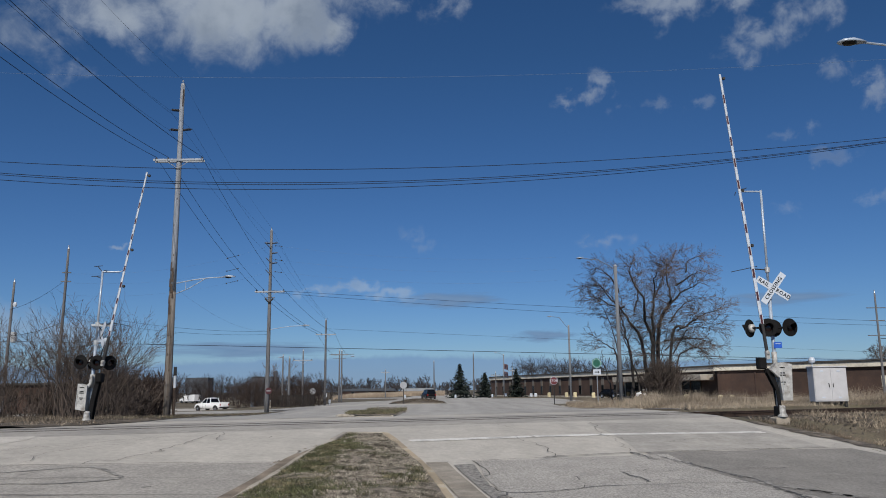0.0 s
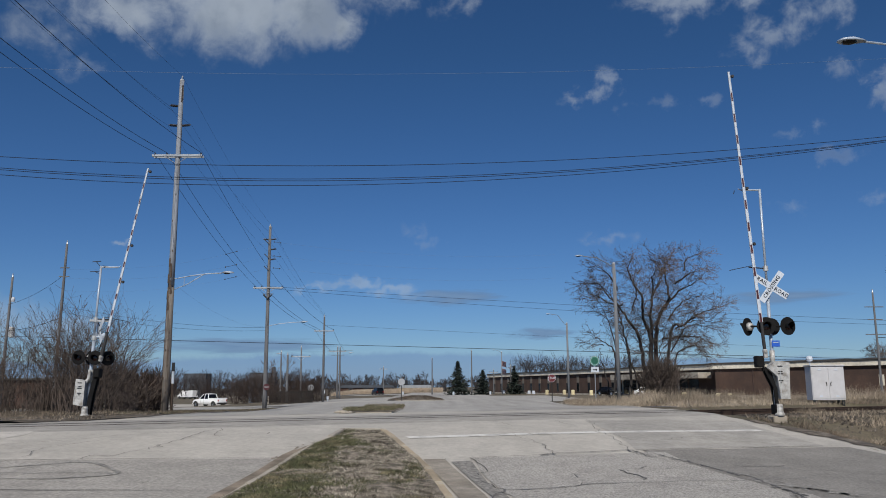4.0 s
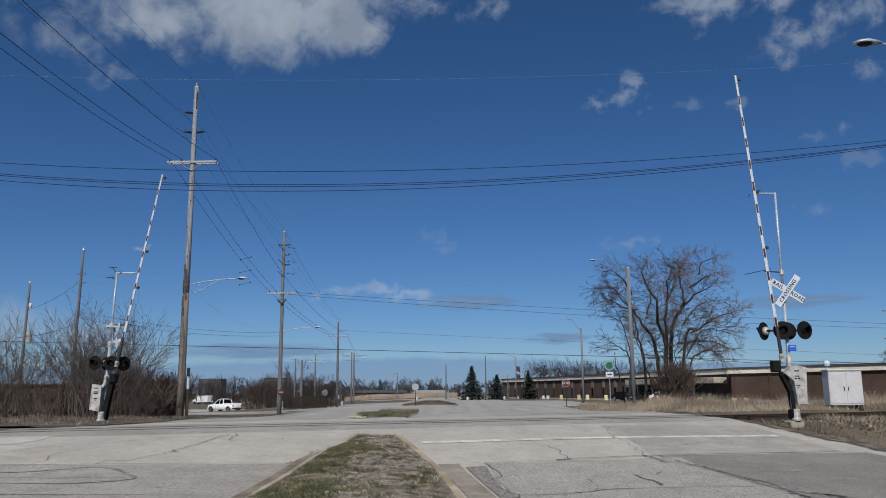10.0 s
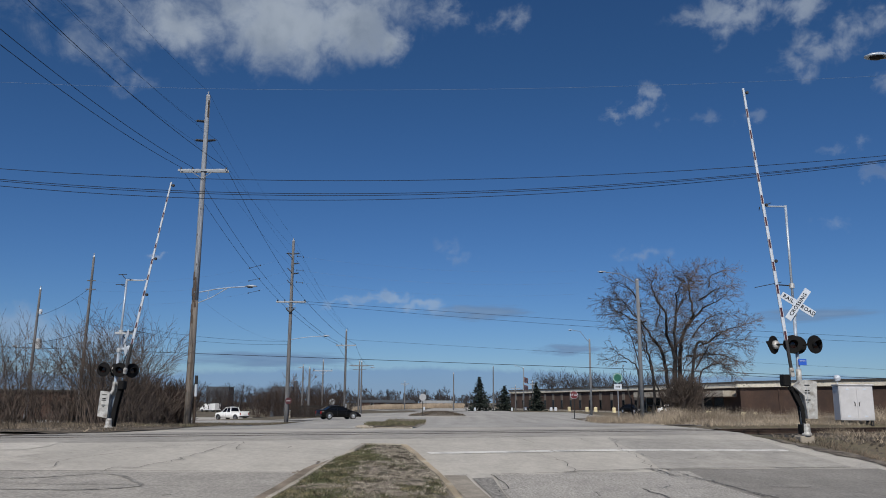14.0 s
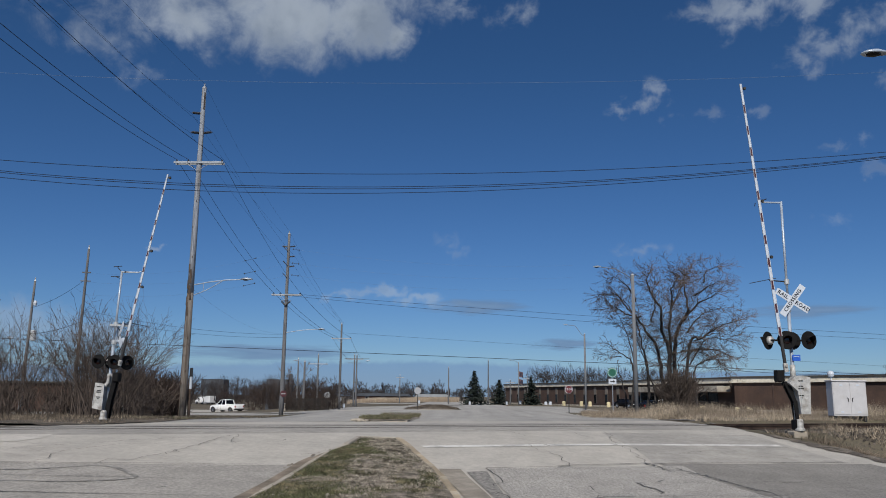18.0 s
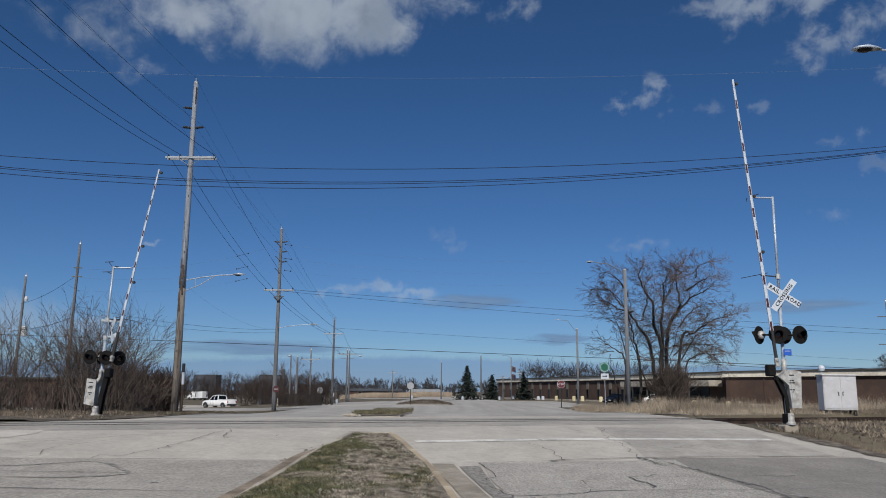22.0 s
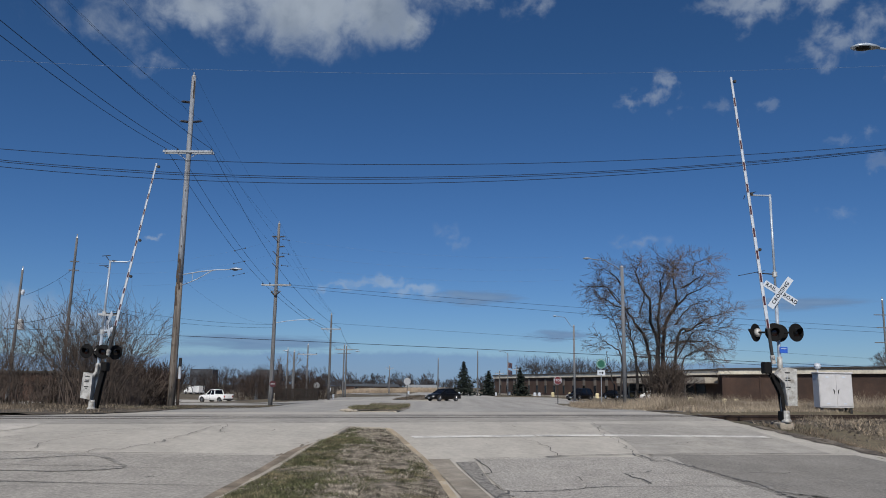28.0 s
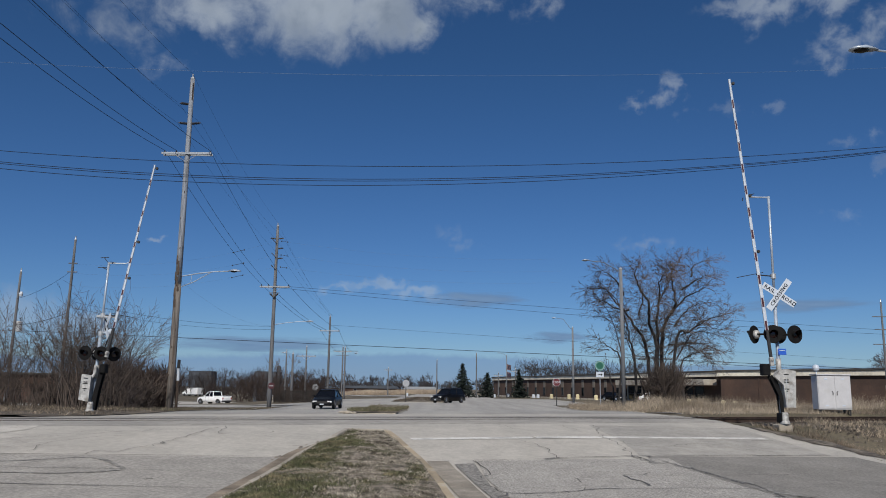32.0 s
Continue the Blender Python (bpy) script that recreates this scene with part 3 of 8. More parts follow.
def kerb_run(pts, width, height, material, parent, length=1.5, name="kerb_stone", base=road_z):
    """Kerb stones end to end along pts."""
    total = [0.0]
    for (a, b), (c, d) in zip(pts, pts[1:]):
        total.append(total[-1] + math.hypot(c - a, d - b))

    def at(l):
        for k in range(len(pts) - 1):
            if l <= total[k + 1] + 1e-6:
                f = (l - total[k]) / (total[k + 1] - total[k])
                return pts[k][0] + (pts[k + 1][0] - pts[k][0]) * f, pts[k][1] + (pts[k + 1][1] - pts[k][1]) * f
        return pts[-1]
    n = max(1, round(total[-1] / length))
    rng = random.Random(len(pts) * 7 + n)
    for i in range(n):
        p, q = at(total[-1] * i / n), at(total[-1] * (i + 1) / n)
        zp, zq = base(*p), base(*q)
        d = math.hypot(q[0] - p[0], q[1] - p[1])
        mid = ((p[0] + q[0]) / 2, (p[1] + q[1]) / 2, (zp + zq) / 2 + rng.uniform(-0.008, 0.008))
        m = pose(*mid, 0, 0, math.degrees(math.atan2(q[1] - p[1], q[0] - p[0]))) @ pose(0, 0, 0, 0, -math.degrees(math.atan2(zq - zp, d)), 0)
        w = width / 2
        rings = []
        for k, e in ((-1, 0.02), (-0.97, 0), (0, rng.uniform(0, 0.012)), (0.97, 0), (1, 0.02)):
            x = k * (d / 2 - 0.004)
            h = height - e
            rings.append([(x, -w, -0.12), (x, w, -0.12), (x, w * 0.96, h - 0.03), (x, w * 0.7, h), (x, -w * 0.7, h), (x, -w * 0.96, h - 0.03)])
        part(name, Mesh().loft(rings), material, parent, at=m)


def make_median():
    med = thing("median", "raised median of patchy grass and bare soil between kerbs", "median", kind="structure")
    m = Mesh()
    rows = steps((-6, 10, 1.5), (10, 21.2, 0.35))
    n = 13
    for y in rows:
        a, b = along(LEFT_KERB, y) + 0.08, along(RIGHT_KERB, y) - 0.08
        for i in range(n):
            k = i / (n - 1)
            x = a + (b - a) * k
            crown = 0.10 - 0.05 * ease(17.5, 20.5, y) + 0.09 * math.sin(math.pi * k) * ease(21.2, 16.5, y) + 0.035 * noise.noise(Vector((x * 1.7, y * 1.7, 1)))
            m.v.append((x, y, road_z(x, y) + crown))
    for j in range(len(rows) - 1):
        for i in range(n - 1):
            m.f.append((j * n + i, j * n + i + 1, (j + 1) * n + i + 1, (j + 1) * n + i))
    part("soil", m, DIRT, med, smooth=True)
    kerb_run(LEFT_KERB, 0.15, 0.07, CURB, med)
    kerb_run(RIGHT_KERB[:7], 0.17, 0.10, CURB_YELLOW, med)
    kerb_run(RIGHT_KERB[6:], 0.17, 0.09, CURB_YELLOW, med)
    kerb_run([(-2.58, 21.28), (-1.58, 21.34)], 0.15, 0.06, CURB, med)
    g = Mesh()
    ribbon(g, [(x - 0.20, y) for x, y in LEFT_KERB[1:5]] + [(-3.12, 17.7)], 0.24, 0.018)
    ribbon(g, [(-3.12, 17.7), (-2.93, 18.6), (-2.80, 19.3)], 0.12, 0.018)
    part("gutter", g, GUTTER_BROWN, med, "brown stained concrete gutter")
    g = Mesh()
    ribbon(g, [(1.0, -6), (0.92, 8), (0.62, 11.5), (0.43, 13.3), (0.22, 14.7), (0.0, 15.9), (-0.18, 17.0)], 0.46, 0.02)
    part("gutter", g, GUTTER_GREY, med, "grey stained concrete gutter")
    return med


median = make_median()


def make_island(name, left, right, y0, y1, label, crown=0.12):
    """A far median island with kerbs."""
    isl = thing(name, label, "median", kind="structure")
    m = Mesh()
    rows = steps((y0, y1, 1.2))
    n = 9
    for y in rows:
        a, b = along(left, y), along(right, y)
        for i in range(n):
            k = i / (n - 1)
            x = a + (b - a) * k
            m.v.append((x, y, road_z(x, y) + 0.06 + crown * math.sin(math.pi * k) * ease(y0 - 0.4, y0 + 2, y) + 0.04 * noise.noise(Vector((x, y, 5)))))
    for j in range(len(rows) - 1):
        for i in range(n - 1):
            m.f.append((j * n + i, j * n + i + 1, (j + 1) * n + i + 1, (j + 1) * n + i))
    part("turf", m, DIRT, isl, smooth=True)
    ring = list(left) + list(reversed(right))
    kerb_run(ring + [ring[0]], 0.14, 0.045, CURB, isl, 2.0)
    return isl


make_island("median_far", [(-4.1, 33.1), (-4.7, 38), (-6.3, 62), (-6.9, 73)], [(-2.0, 32.7), (-2.1, 38), (-3.0, 62), (-3.4, 73)], 32.9, 73,
            "raised far median with rough turf and broken kerb")
make_island("median_beyond", [(-6.9, 100.6), (-6.8, 118), (-5.4, 142)], [(0.3, 100.2), (-0.2, 118), (-3.4, 142)], 100.4, 142,
            "raised median island of brown grass beyond the cross street")
for i, (x, y, w) in enumerate(((-4.2, 33.2, 0.30), (-4.0, 32.7, 0.34), (-3.75, 32.9, 0.22), (-4.35, 33.9, 0.24), (-4.5, 34.6, 0.22))):
    rock = Mesh().lathe([(0.40, -0.1), (0.48, 0.12), (0.36, 0.30), (0.1, 0.40)], 7)
    single("rubble_block", rock, STONE if i % 2 else CURB, "broken pale kerb rubble on the median nose", "stone",
           at=pose(x, y, road_z(x, y), 4 * i, 6, 50 * i) @ Matrix.Diagonal((w * 1.7, w, w, 1)), group="rubble")

# ---- marks on the road ----
marks = Mesh()
for a, b in (((-0.87, 20.13), (2.3, 21.48)), ((2.36, 21.51), (4.22, 22.22)), ((4.27, 22.24), (6.9, 23.02)), ((6.94, 23.03), (9.28, 23.68))):
    ribbon(marks, [a, b], 0.32, 0.010)
single("stop_line", marks, WHITE_LINE, "worn white stop line painted across the lanes", "road marking", kind="structure")
overlay("asphalt_patch", [((0.17, 16.75), (0.60, 16.95)), ((0.28, 16.1), (0.64, 16.3)), ((0.43, 15.2), (0.72, 15.4)), ((0.56, 14.4), (0.80, 14.4)), ((0.69, 13.6), (0.95, 13.75)), ((0.80, 12.9), (1.05, 12.9))],
        ASPHALT_PATCH, 0.018, "crumbling dark asphalt patch beside the gutter")


def wander(a, b, seed, amp=0.07):
    rng = random.Random(seed)
    n = max(3, int(math.hypot(b[0] - a[0], b[1] - a[1]) / 0.22))
    pts, ox, oy = [], 0.0, 0.0
    for i in range(n + 1):
        ox, oy = ox * 0.8 + rng.gauss(0, amp), oy * 0.8 + rng.gauss(0, amp)
        pts.append((a[0] + (b[0] - a[0]) * i / n + ox, a[1] + (b[1] - a[1]) * i / n + oy))
    return pts


def cracks(name, runs, width, material, label, lift=0.022, amp=0.07):
    m = Mesh()
    for i, (a, b, w) in enumerate(runs):
        ribbon(m, wander(a, b, i + 11, amp), width * w, lift, taper=True)
    return single(name, m, material, label, "crack", kind="structure")


def hairlines(x0, x1, y0, y1, n, seed):
    """Short branching cracks scattered over a stretch of pavement."""
    rng = random.Random(seed)
    runs = []
    for _ in range(n):
        x, y, a = rng.uniform(x0, x1), rng.uniform(y0, y1), rng.uniform(-0.6, 0.9)
        for _ in range(rng.randint(1, 3)):
            l = rng.uniform(0.6, 2.2)
            q = (x + l * math.cos(a), y + l * math.sin(a) * 0.8)
            if q[1] < 23 and x0 - 1 < q[0] < x1:
                runs.append(((x, y), q, rng.uniform(0.4, 0.9)))
            x, y = q
            a += rng.uniform(-0.9, 0.9)
    return runs


def seam(name, lines, width, material, label, lift=0.022, amp=0.03, broken=0.12):
    """Cracks through several bends, each line (share of the width, points); the width wanders and the crack closes here and there."""
    m = Mesh()
    for i, (w, *pts) in enumerate(lines):
        path = []
        for k, (a, b) in enumerate(zip(pts, pts[1:])):
            path += wander(a, b, 31 * i + k + 5, amp)[:-1]
        path.append(pts[-1])
        rng = random.Random(i * 7 + len(pts))
        k = 0
        while k < len(path) - 1:
            n = rng.randint(1, 4)
            if rng.random() > broken:
                ribbon(m, path[k:k + n + 1], width * w * rng.uniform(0.7, 1.2), lift)
            k += n
    return single(name, m, material, label, "crack", kind="structure")


seam("cracks_left", [(1.2, (-6.99, 15.9), (-7.05, 16.34), (-6.55, 16.3), (-6.41, 16.87), (-6.29, 17.33), (-6.17, 17.67), (-6.06, 18.46), (-5.93, 19.26), (-5.98, 20.19), (-5.86, 20.89)),
                     (0.8, (-8.16, 15.66), (-8.26, 16.38), (-8.29, 17.12), (-7.70, 18.23), (-7.37, 18.37)), (0.8, (-5.89, 21.21), (-5.58, 19.99), (-5.32, 19.34)), (0.7, (-9.4, 17.0), (-7.6, 19.3), (-6.0, 20.5)),
                     (0.8, (-3.4, 18.0), (-2.95, 18.2)), (1.2, (-4.42, 20.4), (-4.35, 20.1)), (1.2, (-6.25, 17.9), (-6.05, 17.5), (-6.2, 17.2)), (1.4, (-5.1, 13.75), (-4.95, 13.8))], 0.016, CRACK, "dark branching cracks in the pale pavement", 0.022, 0.05, 0.08)
cracks("hairlines_left", hairlines(-12.5, -3.6, 16.2, 21.6, 44, 3) + hairlines(-13.5, -4.2, 10.5, 15.2, 14, 5), 0.015, ASPHALT_STAIN, "fine hairline cracks in the pale pavement")
cracks("joints_left", [((-15, 13.98), (-3.36, 16.58), 1.2), ((-13, 12.4), (-3.6, 13.2), 1.2), ((-9.8, 14.0), (-3.6, 14.8), 0.5)], 0.036, CRACK, "dark transverse joints in worn asphalt", 0.026, 0.012)
seam("tar_loop", [(1.0, (-10.5, 14.0), (-8.04, 14.76), (-7.56, 15.02), (-7.04, 15.40), (-6.60, 15.42)), (2.3, (-6.60, 15.42), (-6.14, 15.06), (-5.80, 14.70), (-5.80, 14.42), (-6.07, 14.16)), (1.0, (-6.07, 14.16), (-6.57, 13.97), (-8.5, 13.6))],
     0.05, ASPHALT_STAIN, "looping grey tar seam in worn asphalt", 0.024, 0.02, 0.08)
seam("cracks_right", [(0.9, (4.62, 25.7), (4.26, 22.44), (4.50, 21.36), (4.34, 19.68), (4.37, 19.26)), (1.0, (2.30, 19.8), (2.43, 19.2), (2.55, 18.6), (2.48, 18.2)), (0.8, (4.33, 21.98), (4.83, 20.9), (5.71, 20.95), (6.85, 21.78)),
                      (0.7, (1.9, 21.3), (2.3, 19.8)), (0.8, (1.6, 24.6), (2.0, 23.2)), (0.8, (3.4, 25.2), (3.9, 23.6)), (0.7, (7.6, 21.2), (9.6, 20.8)), (1.5, (8.6, 23.0), (9.4, 23.2)), (1.0, (2.4, 14.2), (2.5, 15.6)),
                      (0.8, (-0.25, 17.1), (0.05, 17.15)), (1.6, (0.62, 17.25), (0.66, 16.4), (0.74, 15.4), (0.85, 14.3), (1.06, 13.75)), (1.6, (6.3, 17.0), (7.2, 17.2)), (1.0, (7.4, 20.1), (8.9, 20.35))], 0.014, CRACK, "dark branching cracks in the pale pavement", 0.022, 0.055, 0.12)
cracks("hairlines_right", hairlines(0.5, 10.5, 13.0, 23.0, 46, 8), 0.015, ASPHALT_STAIN, "fine hairline cracks in the lanes")
seam("joints_right", [(1.0, (0.60, 17.33), (1.37, 17.66), (2.14, 17.92), (2.43, 18.2)), (1.3, (2.20, 17.9), (2.55, 18.25), (3.38, 18.59), (4.24, 18.98), (4.8, 19.04)), (0.6, (5.4, 19.4), (7.05, 19.83), (8.0, 20.16), (9.92, 20.65))], 0.03, CRACK,
     "dark transverse joints across the lanes", 0.026, 0.012)
def blots(name, lines, material, label, lift, seed, fill=0.7):
    """Ragged blots strung along worn seams: lines of (half width, points)."""
    m = Mesh()
    rng = random.Random(seed)
    for i, (w, *pts) in enumerate(lines):
        for k, (a, b) in enumerate(zip(pts, pts[1:])):
            for x, y in wander(a, b, seed + 13 * i + k, 0.03):
                for _ in range(3):
                    if rng.random() > fill:
                        continue
                    cx, cy, r = x + rng.gauss(0, w * 0.5), y + rng.uniform(-0.15, 0.15), w * rng.uniform(0.25, 0.9)
                    ring = []
                    for q in range(7):
                        g = 2 * math.pi * q / 7
                        f = r * rng.uniform(0.6, 1.25)
                        u, v = cx + f * math.cos(g), cy + 1.6 * f * math.sin(g)
                        ring.append((u, v, road_z(u, v) + lift))
                    m.add(ring, [tuple(range(7))])
    return single(name, m, material, label, "stain", kind="structure")


MAIN_SEAM = ((4.98, 18.3), (5.25, 17.56), (5.48, 16.81), (5.70, 15.83), (5.84, 15.1), (5.74, 14.3), (5.78, 13.76), (5.66, 12.6))
seam("tar_seams", [(1.0, *MAIN_SEAM), (1.0, (4.38, 19.0), (4.56, 18.44), (4.69, 17.98)), (1.3, (3.70, 15.03), (3.58, 15.86), (3.51, 16.20)), (0.5, (3.51, 16.20), (3.98, 16.38), (4.30, 16.93), (5.39, 17.26)),
                   (1.2, (0.84, 13.0), (1.06, 13.75), (2.03, 13.96), (3.12, 14.55)), (0.7, (3.12, 14.55), (4.21, 14.83), (5.60, 15.0)), (0.7, (5.9, 15.3), (6.5, 15.2), (7.3, 15.5))], 0.03, TAR, "black tar seams along pavement cracks", 0.024, 0.035, 0.12)
blots("seam_dirt", [(0.10, *MAIN_SEAM), (0.16, (5.7, 15.4), (6.1, 14.4), (6.5, 13.0)), (0.06, (4.38, 19.0), (4.69, 17.98)), (0.05, (0.9, 13.3), (2.03, 13.96))], ASPHALT_STAIN,
      "grey dirt gathered along worn seams", 0.019, 5, 0.75)
blots("tar_blots", [(0.05, *MAIN_SEAM), (0.03, (3.70, 15.03), (3.51, 16.20)), (0.03, (4.4, 18.9), (4.69, 17.98))], TAR, "black tar blots on worn seams", 0.0225, 9, 0.30)
blots("gutter_dirt", [(0.06, (-3.45, 16.3), (-3.2, 17.6), (-2.95, 19.0))], GUTTER_BROWN, "brown dirt washed along the kerb", 0.021, 15, 0.3)

# ---- crossing gates ----
def signal_head(parent, x, y, z, turn, lens=LENS_RED, size=1.0):
    """A round flashing light: dished black background, hood and lens."""
    m = pose(x, y, z, 90, 0, turn) @ Matrix.Scale(size, 4)
    head = part("signal_head", Mesh().lathe([(0.10, -0.10), (0.145, -0.09), (0.15, 0.0), (0.33, 0.012), (0.335, 0.03), (0.315, 0.035), (0.15, 0.04)], 24, m), BLACK, parent, smooth=False)
    hood = Mesh()
    n = 14
    for r0 in (0.155, 0.147):
        for d in (0.03, 0.30):
            for i in range(n + 1):
                a = math.radians(-30 + 240 * i / n)
                dd = d if d < 0.1 else d * (0.55 + 0.45 * max(0, math.sin(a)))
                hood.v.append(m @ Vector((r0 * math.cos(a), r0 * math.sin(a), dd)))
    k = n + 1
    for i in range(n):
        hood.f += [(i, i + 1, k + i + 1, k + i), (2 * k + i + 1, 2 * k + i, 3 * k + i, 3 * k + i + 1), (k + i, k + i + 1, 3 * k + i + 1, 3 * k + i)]
    part("hood", hood, BLACK, head)
    part("back_housing", Mesh().lathe([(0.05, -0.17), (0.12, -0.155), (0.155, -0.105), (0.155, -0.004)], 16, m), SILVER_PAINT, head, "silver painted lamp housing", smooth=True)
    part("lens", Mesh().lathe([(0.145, 0.035), (0.13, 0.055), (0.07, 0.07), (0.01, 0.074)], 20, m), lens, head, "round signal lens")
    return head




def text_bars(parent, label, text, size, m, material=BLACK):
    cu = bpy.data.curves.new("lettering", "FONT")
    cu.body, cu.size, cu.align_x, cu.align_y, cu.extrude, cu.offset = text, size, "CENTER", "CENTER", 0.002, 0.003
    cu.resolution_u, cu.space_character = 2, 1.12
    cu.materials.append(material)
    ob = new("lettering", cu)
    ob.parent = parent
    ob.matrix_basis = m
    return tagged(ob, label) if label else ob


def make_gate(name, label, base, yaw, mast_top, pivot, arm_len, arm_lean, arm_side, zl, box_scale, stripe, ends, box_out, arm_out, lean=0.0, block=(0.0, 0.0)):
    """A flashing-light crossing gate. The arm stands raised beside the mast; front: the crossbuck faces -y."""
    gate = thing(name, label, "crossing gate", pose(*base, 0, lean, yaw), "crossing gates")
    part("foundation", Mesh().box(-0.22, 0.22, -0.30, 0.22, -0.40, 0.04, 0.03), CURB, gate, "concrete foundation block")
    part("base_casting", Mesh().lathe([(0.15, 0.06), (0.15, 0.11), (0.115, 0.16), (0.11, 0.36), (0.08, 0.42)], 12, pose(0.02, -0.22, 0)), SILVER_PAINT, gate)
    part("mast", Mesh().rod((0, 0, 0.2), (0, 0, mast_top * 0.52), 0.056, n=12).rod((0, 0, mast_top * 0.52), (0, 0, mast_top), 0.040, n=10), ALU, gate, "silver tubular mast", smooth=True)
    a = arm_side
    # gate mechanism box with a hinged door and pipe stub
    box = part("mechanism_box", Mesh().prism(box_out, 0.34, pose(0, -0.14, 0)), SILVER_PAINT, gate, "silver painted gate mechanism housing")
    cx = sum(p[0] for p in box_out) / len(box_out)
    z0, z1 = min(p[1] for p in box_out), max(p[1] for p in box_out)
    for f, w in ((0.86, 0.16), (0.72, 0.14), (0.66, 0.17), (0.48, 0.15), (0.42, 0.05)):
        z = z0 + (z1 - z0) * f
        part("label_bar", Mesh().box(cx - w / 2, cx + w / 2, -0.325, -0.312, z - 0.014, z + 0.014), BLACK, box, "small dark lettering too small to read")
    part("door_hinge", Mesh().rod((box_out[0][0] + 0.02, -0.318, z0 + 0.15), (box_out[0][0] + 0.03, -0.318, z1 - 0.2), 0.012, n=5), GALV, box)
    part("junction_box", Mesh().box(cx - 0.02, cx + 0.26, 0.10, 0.34, z0 + 0.62, z1 - 0.02, 0.015), SILVER_PAINT, gate)
    part("counterweight_arm", Mesh().prism(arm_out, 0.06, pose(0, -0.13, 0)), BLACK, gate, "black counterweight support arm")
    part("counterweight_arm", Mesh().prism(arm_out, 0.06, pose(0, 0.06, 0)), BLACK, gate, "black counterweight support arm")
    part("counterweight", Mesh().box(arm_out[0][0] - 0.09, arm_out[0][0] + 0.06, -0.26, 0.12, arm_out[0][1] - 0.02, arm_out[0][1] + 0.30, 0.02), BLACK, gate)
    part("pivot_housing", Mesh().box(block[0] - 0.13 * box_scale, block[0] + 0.14 * box_scale, -0.24, 0.10, block[1] - 0.20 * box_scale, block[1] + 0.22 * box_scale, 0.03), BLACK, gate)
    part("mast_sleeve", Mesh().rod((0, 0, z1 - 0.15), (0, 0, z1 + 0.35), 0.085, n=12), SILVER_PAINT, gate, smooth=True)
    # arm: keyed on its own
    arm = thing("gate_arm", "", "")
    arm.parent = gate
    arm.matrix_basis = pose(pivot[0], -0.28, pivot[1], 0, arm_lean, 0)
    h0 = 0.95
    part("arm_socket", Mesh().box(-0.045, 0.045, -0.045, 0.045, -0.10, h0, 0.012), CAR_TRIM, arm, "dark steel arm socket")
    part("pivot_bracket", Mesh().box(-0.07 * box_scale, 0.07 * box_scale, -0.06, 0.06, -0.30 * box_scale ** 3, 0.08 * box_scale, 0.015).rod((0, -0.10, 0.0), (0, 0.10, 0.0), 0.05), SILVER_PAINT, arm, "silver pivot bracket")
    n = max(4, int((arm_len - h0) / stripe))
    n += 1 - n % 2
    cuts = [0.0]
    for i in range(n):
        cuts.append(cuts[-1] + ((0.80 if a < 0 else 0.62) if i % 2 == 0 else 1.22))
    for i in range(n):
        z0, z1 = h0 + (arm_len - h0) * cuts[i] / cuts[-1], h0 + (arm_len - h0) * cuts[i + 1] / cuts[-1]
        w0 = (0.062 - 0.022 * i / n) * box_scale ** 1.5
        red = i % 2 == 0 and i < n - 1
        rail = Mesh().box(-w0, -w0 * 0.75, -0.025, 0.025, z0, z1 - 0.002, 0.003).box(w0 * 0.62, w0, -0.025, 0.025, z0, z1 - 0.002, 0.004)
        body = Mesh().box(-w0 * 0.74, w0 * 0.61, -0.010, 0.010, z0 + 0.004, z1 - 0.006)
        part("arm_segment", body, RED if red else WHITE, arm, "dark red stripe" if red else "white stripe")
        part("arm_rail", rail, WHITE, arm)
    for k in (0.98, 0.52, 0.30):
        z = h0 + (arm_len - h0) * k
        part("arm_lamp", Mesh().lathe([(0.045, -0.05), (0.06, 0.0), (0.045, 0.05)], 10, pose(0.11, 0.0, z, 90, 0, 0)).box(0.03, 0.09, -0.02, 0.02, z - 0.02, z + 0.02), CAR_TRIM, arm, "small arm lamp")
    # signal crossarm and heads
    part("light_bar", Mesh().rod((ends[0][0], -0.05, zl), (ends[-1][0], -0.05, zl), 0.032, n=8).rod((0, -0.09, zl), (0, 0.09, zl), 0.09, n=10), BLACK, gate)
    for x, y, turn in ends:
        signal_head(gate, x, y, zl, turn, size=box_scale)
    # top bracket with small antenna rods
    zt = mast_top
    br = Mesh()
    br.rod((0, 0, zt - 0.04), (-a * -0.62, 0.05, zt - 0.02), 0.028)
    br.rod((a * 0.62, 0.05, zt - 0.02), (a * 0.72, 0.07, zt + 0.03), 0.016)
    part("top_bracket", br, ALU, gate)
    rods_ = (((-0.80, 0.25, zt - 0.10), (-1.0, -0.35, zt - 0.14)), ((-0.40, 0.2, zt + 0.14), (-0.62, 0.0, zt + 0.04)))
    if a > 0:
        rods_ = (((-0.34, 0, zt + 0.16), (-0.02, 0, zt + 0.19)), ((-0.40, 0, zt - 0.22), (-0.06, 0, zt - 0.20)), ((0.10, -0.1, zt + 0.0), (0.24, 0.1, zt + 0.0)), ((0.0, 0.0, zt - 0.05), (-0.20, 0.0, zt + 0.17)), ((0.0, 0.0, zt - 0.3), (-0.22, 0.0, zt - 0.21)))
    for p, q in rods_:
        part("antenna_rod", Mesh().rod(p, q, 0.014, n=5), CAR_TRIM, gate)
    zm = zt * 0.64
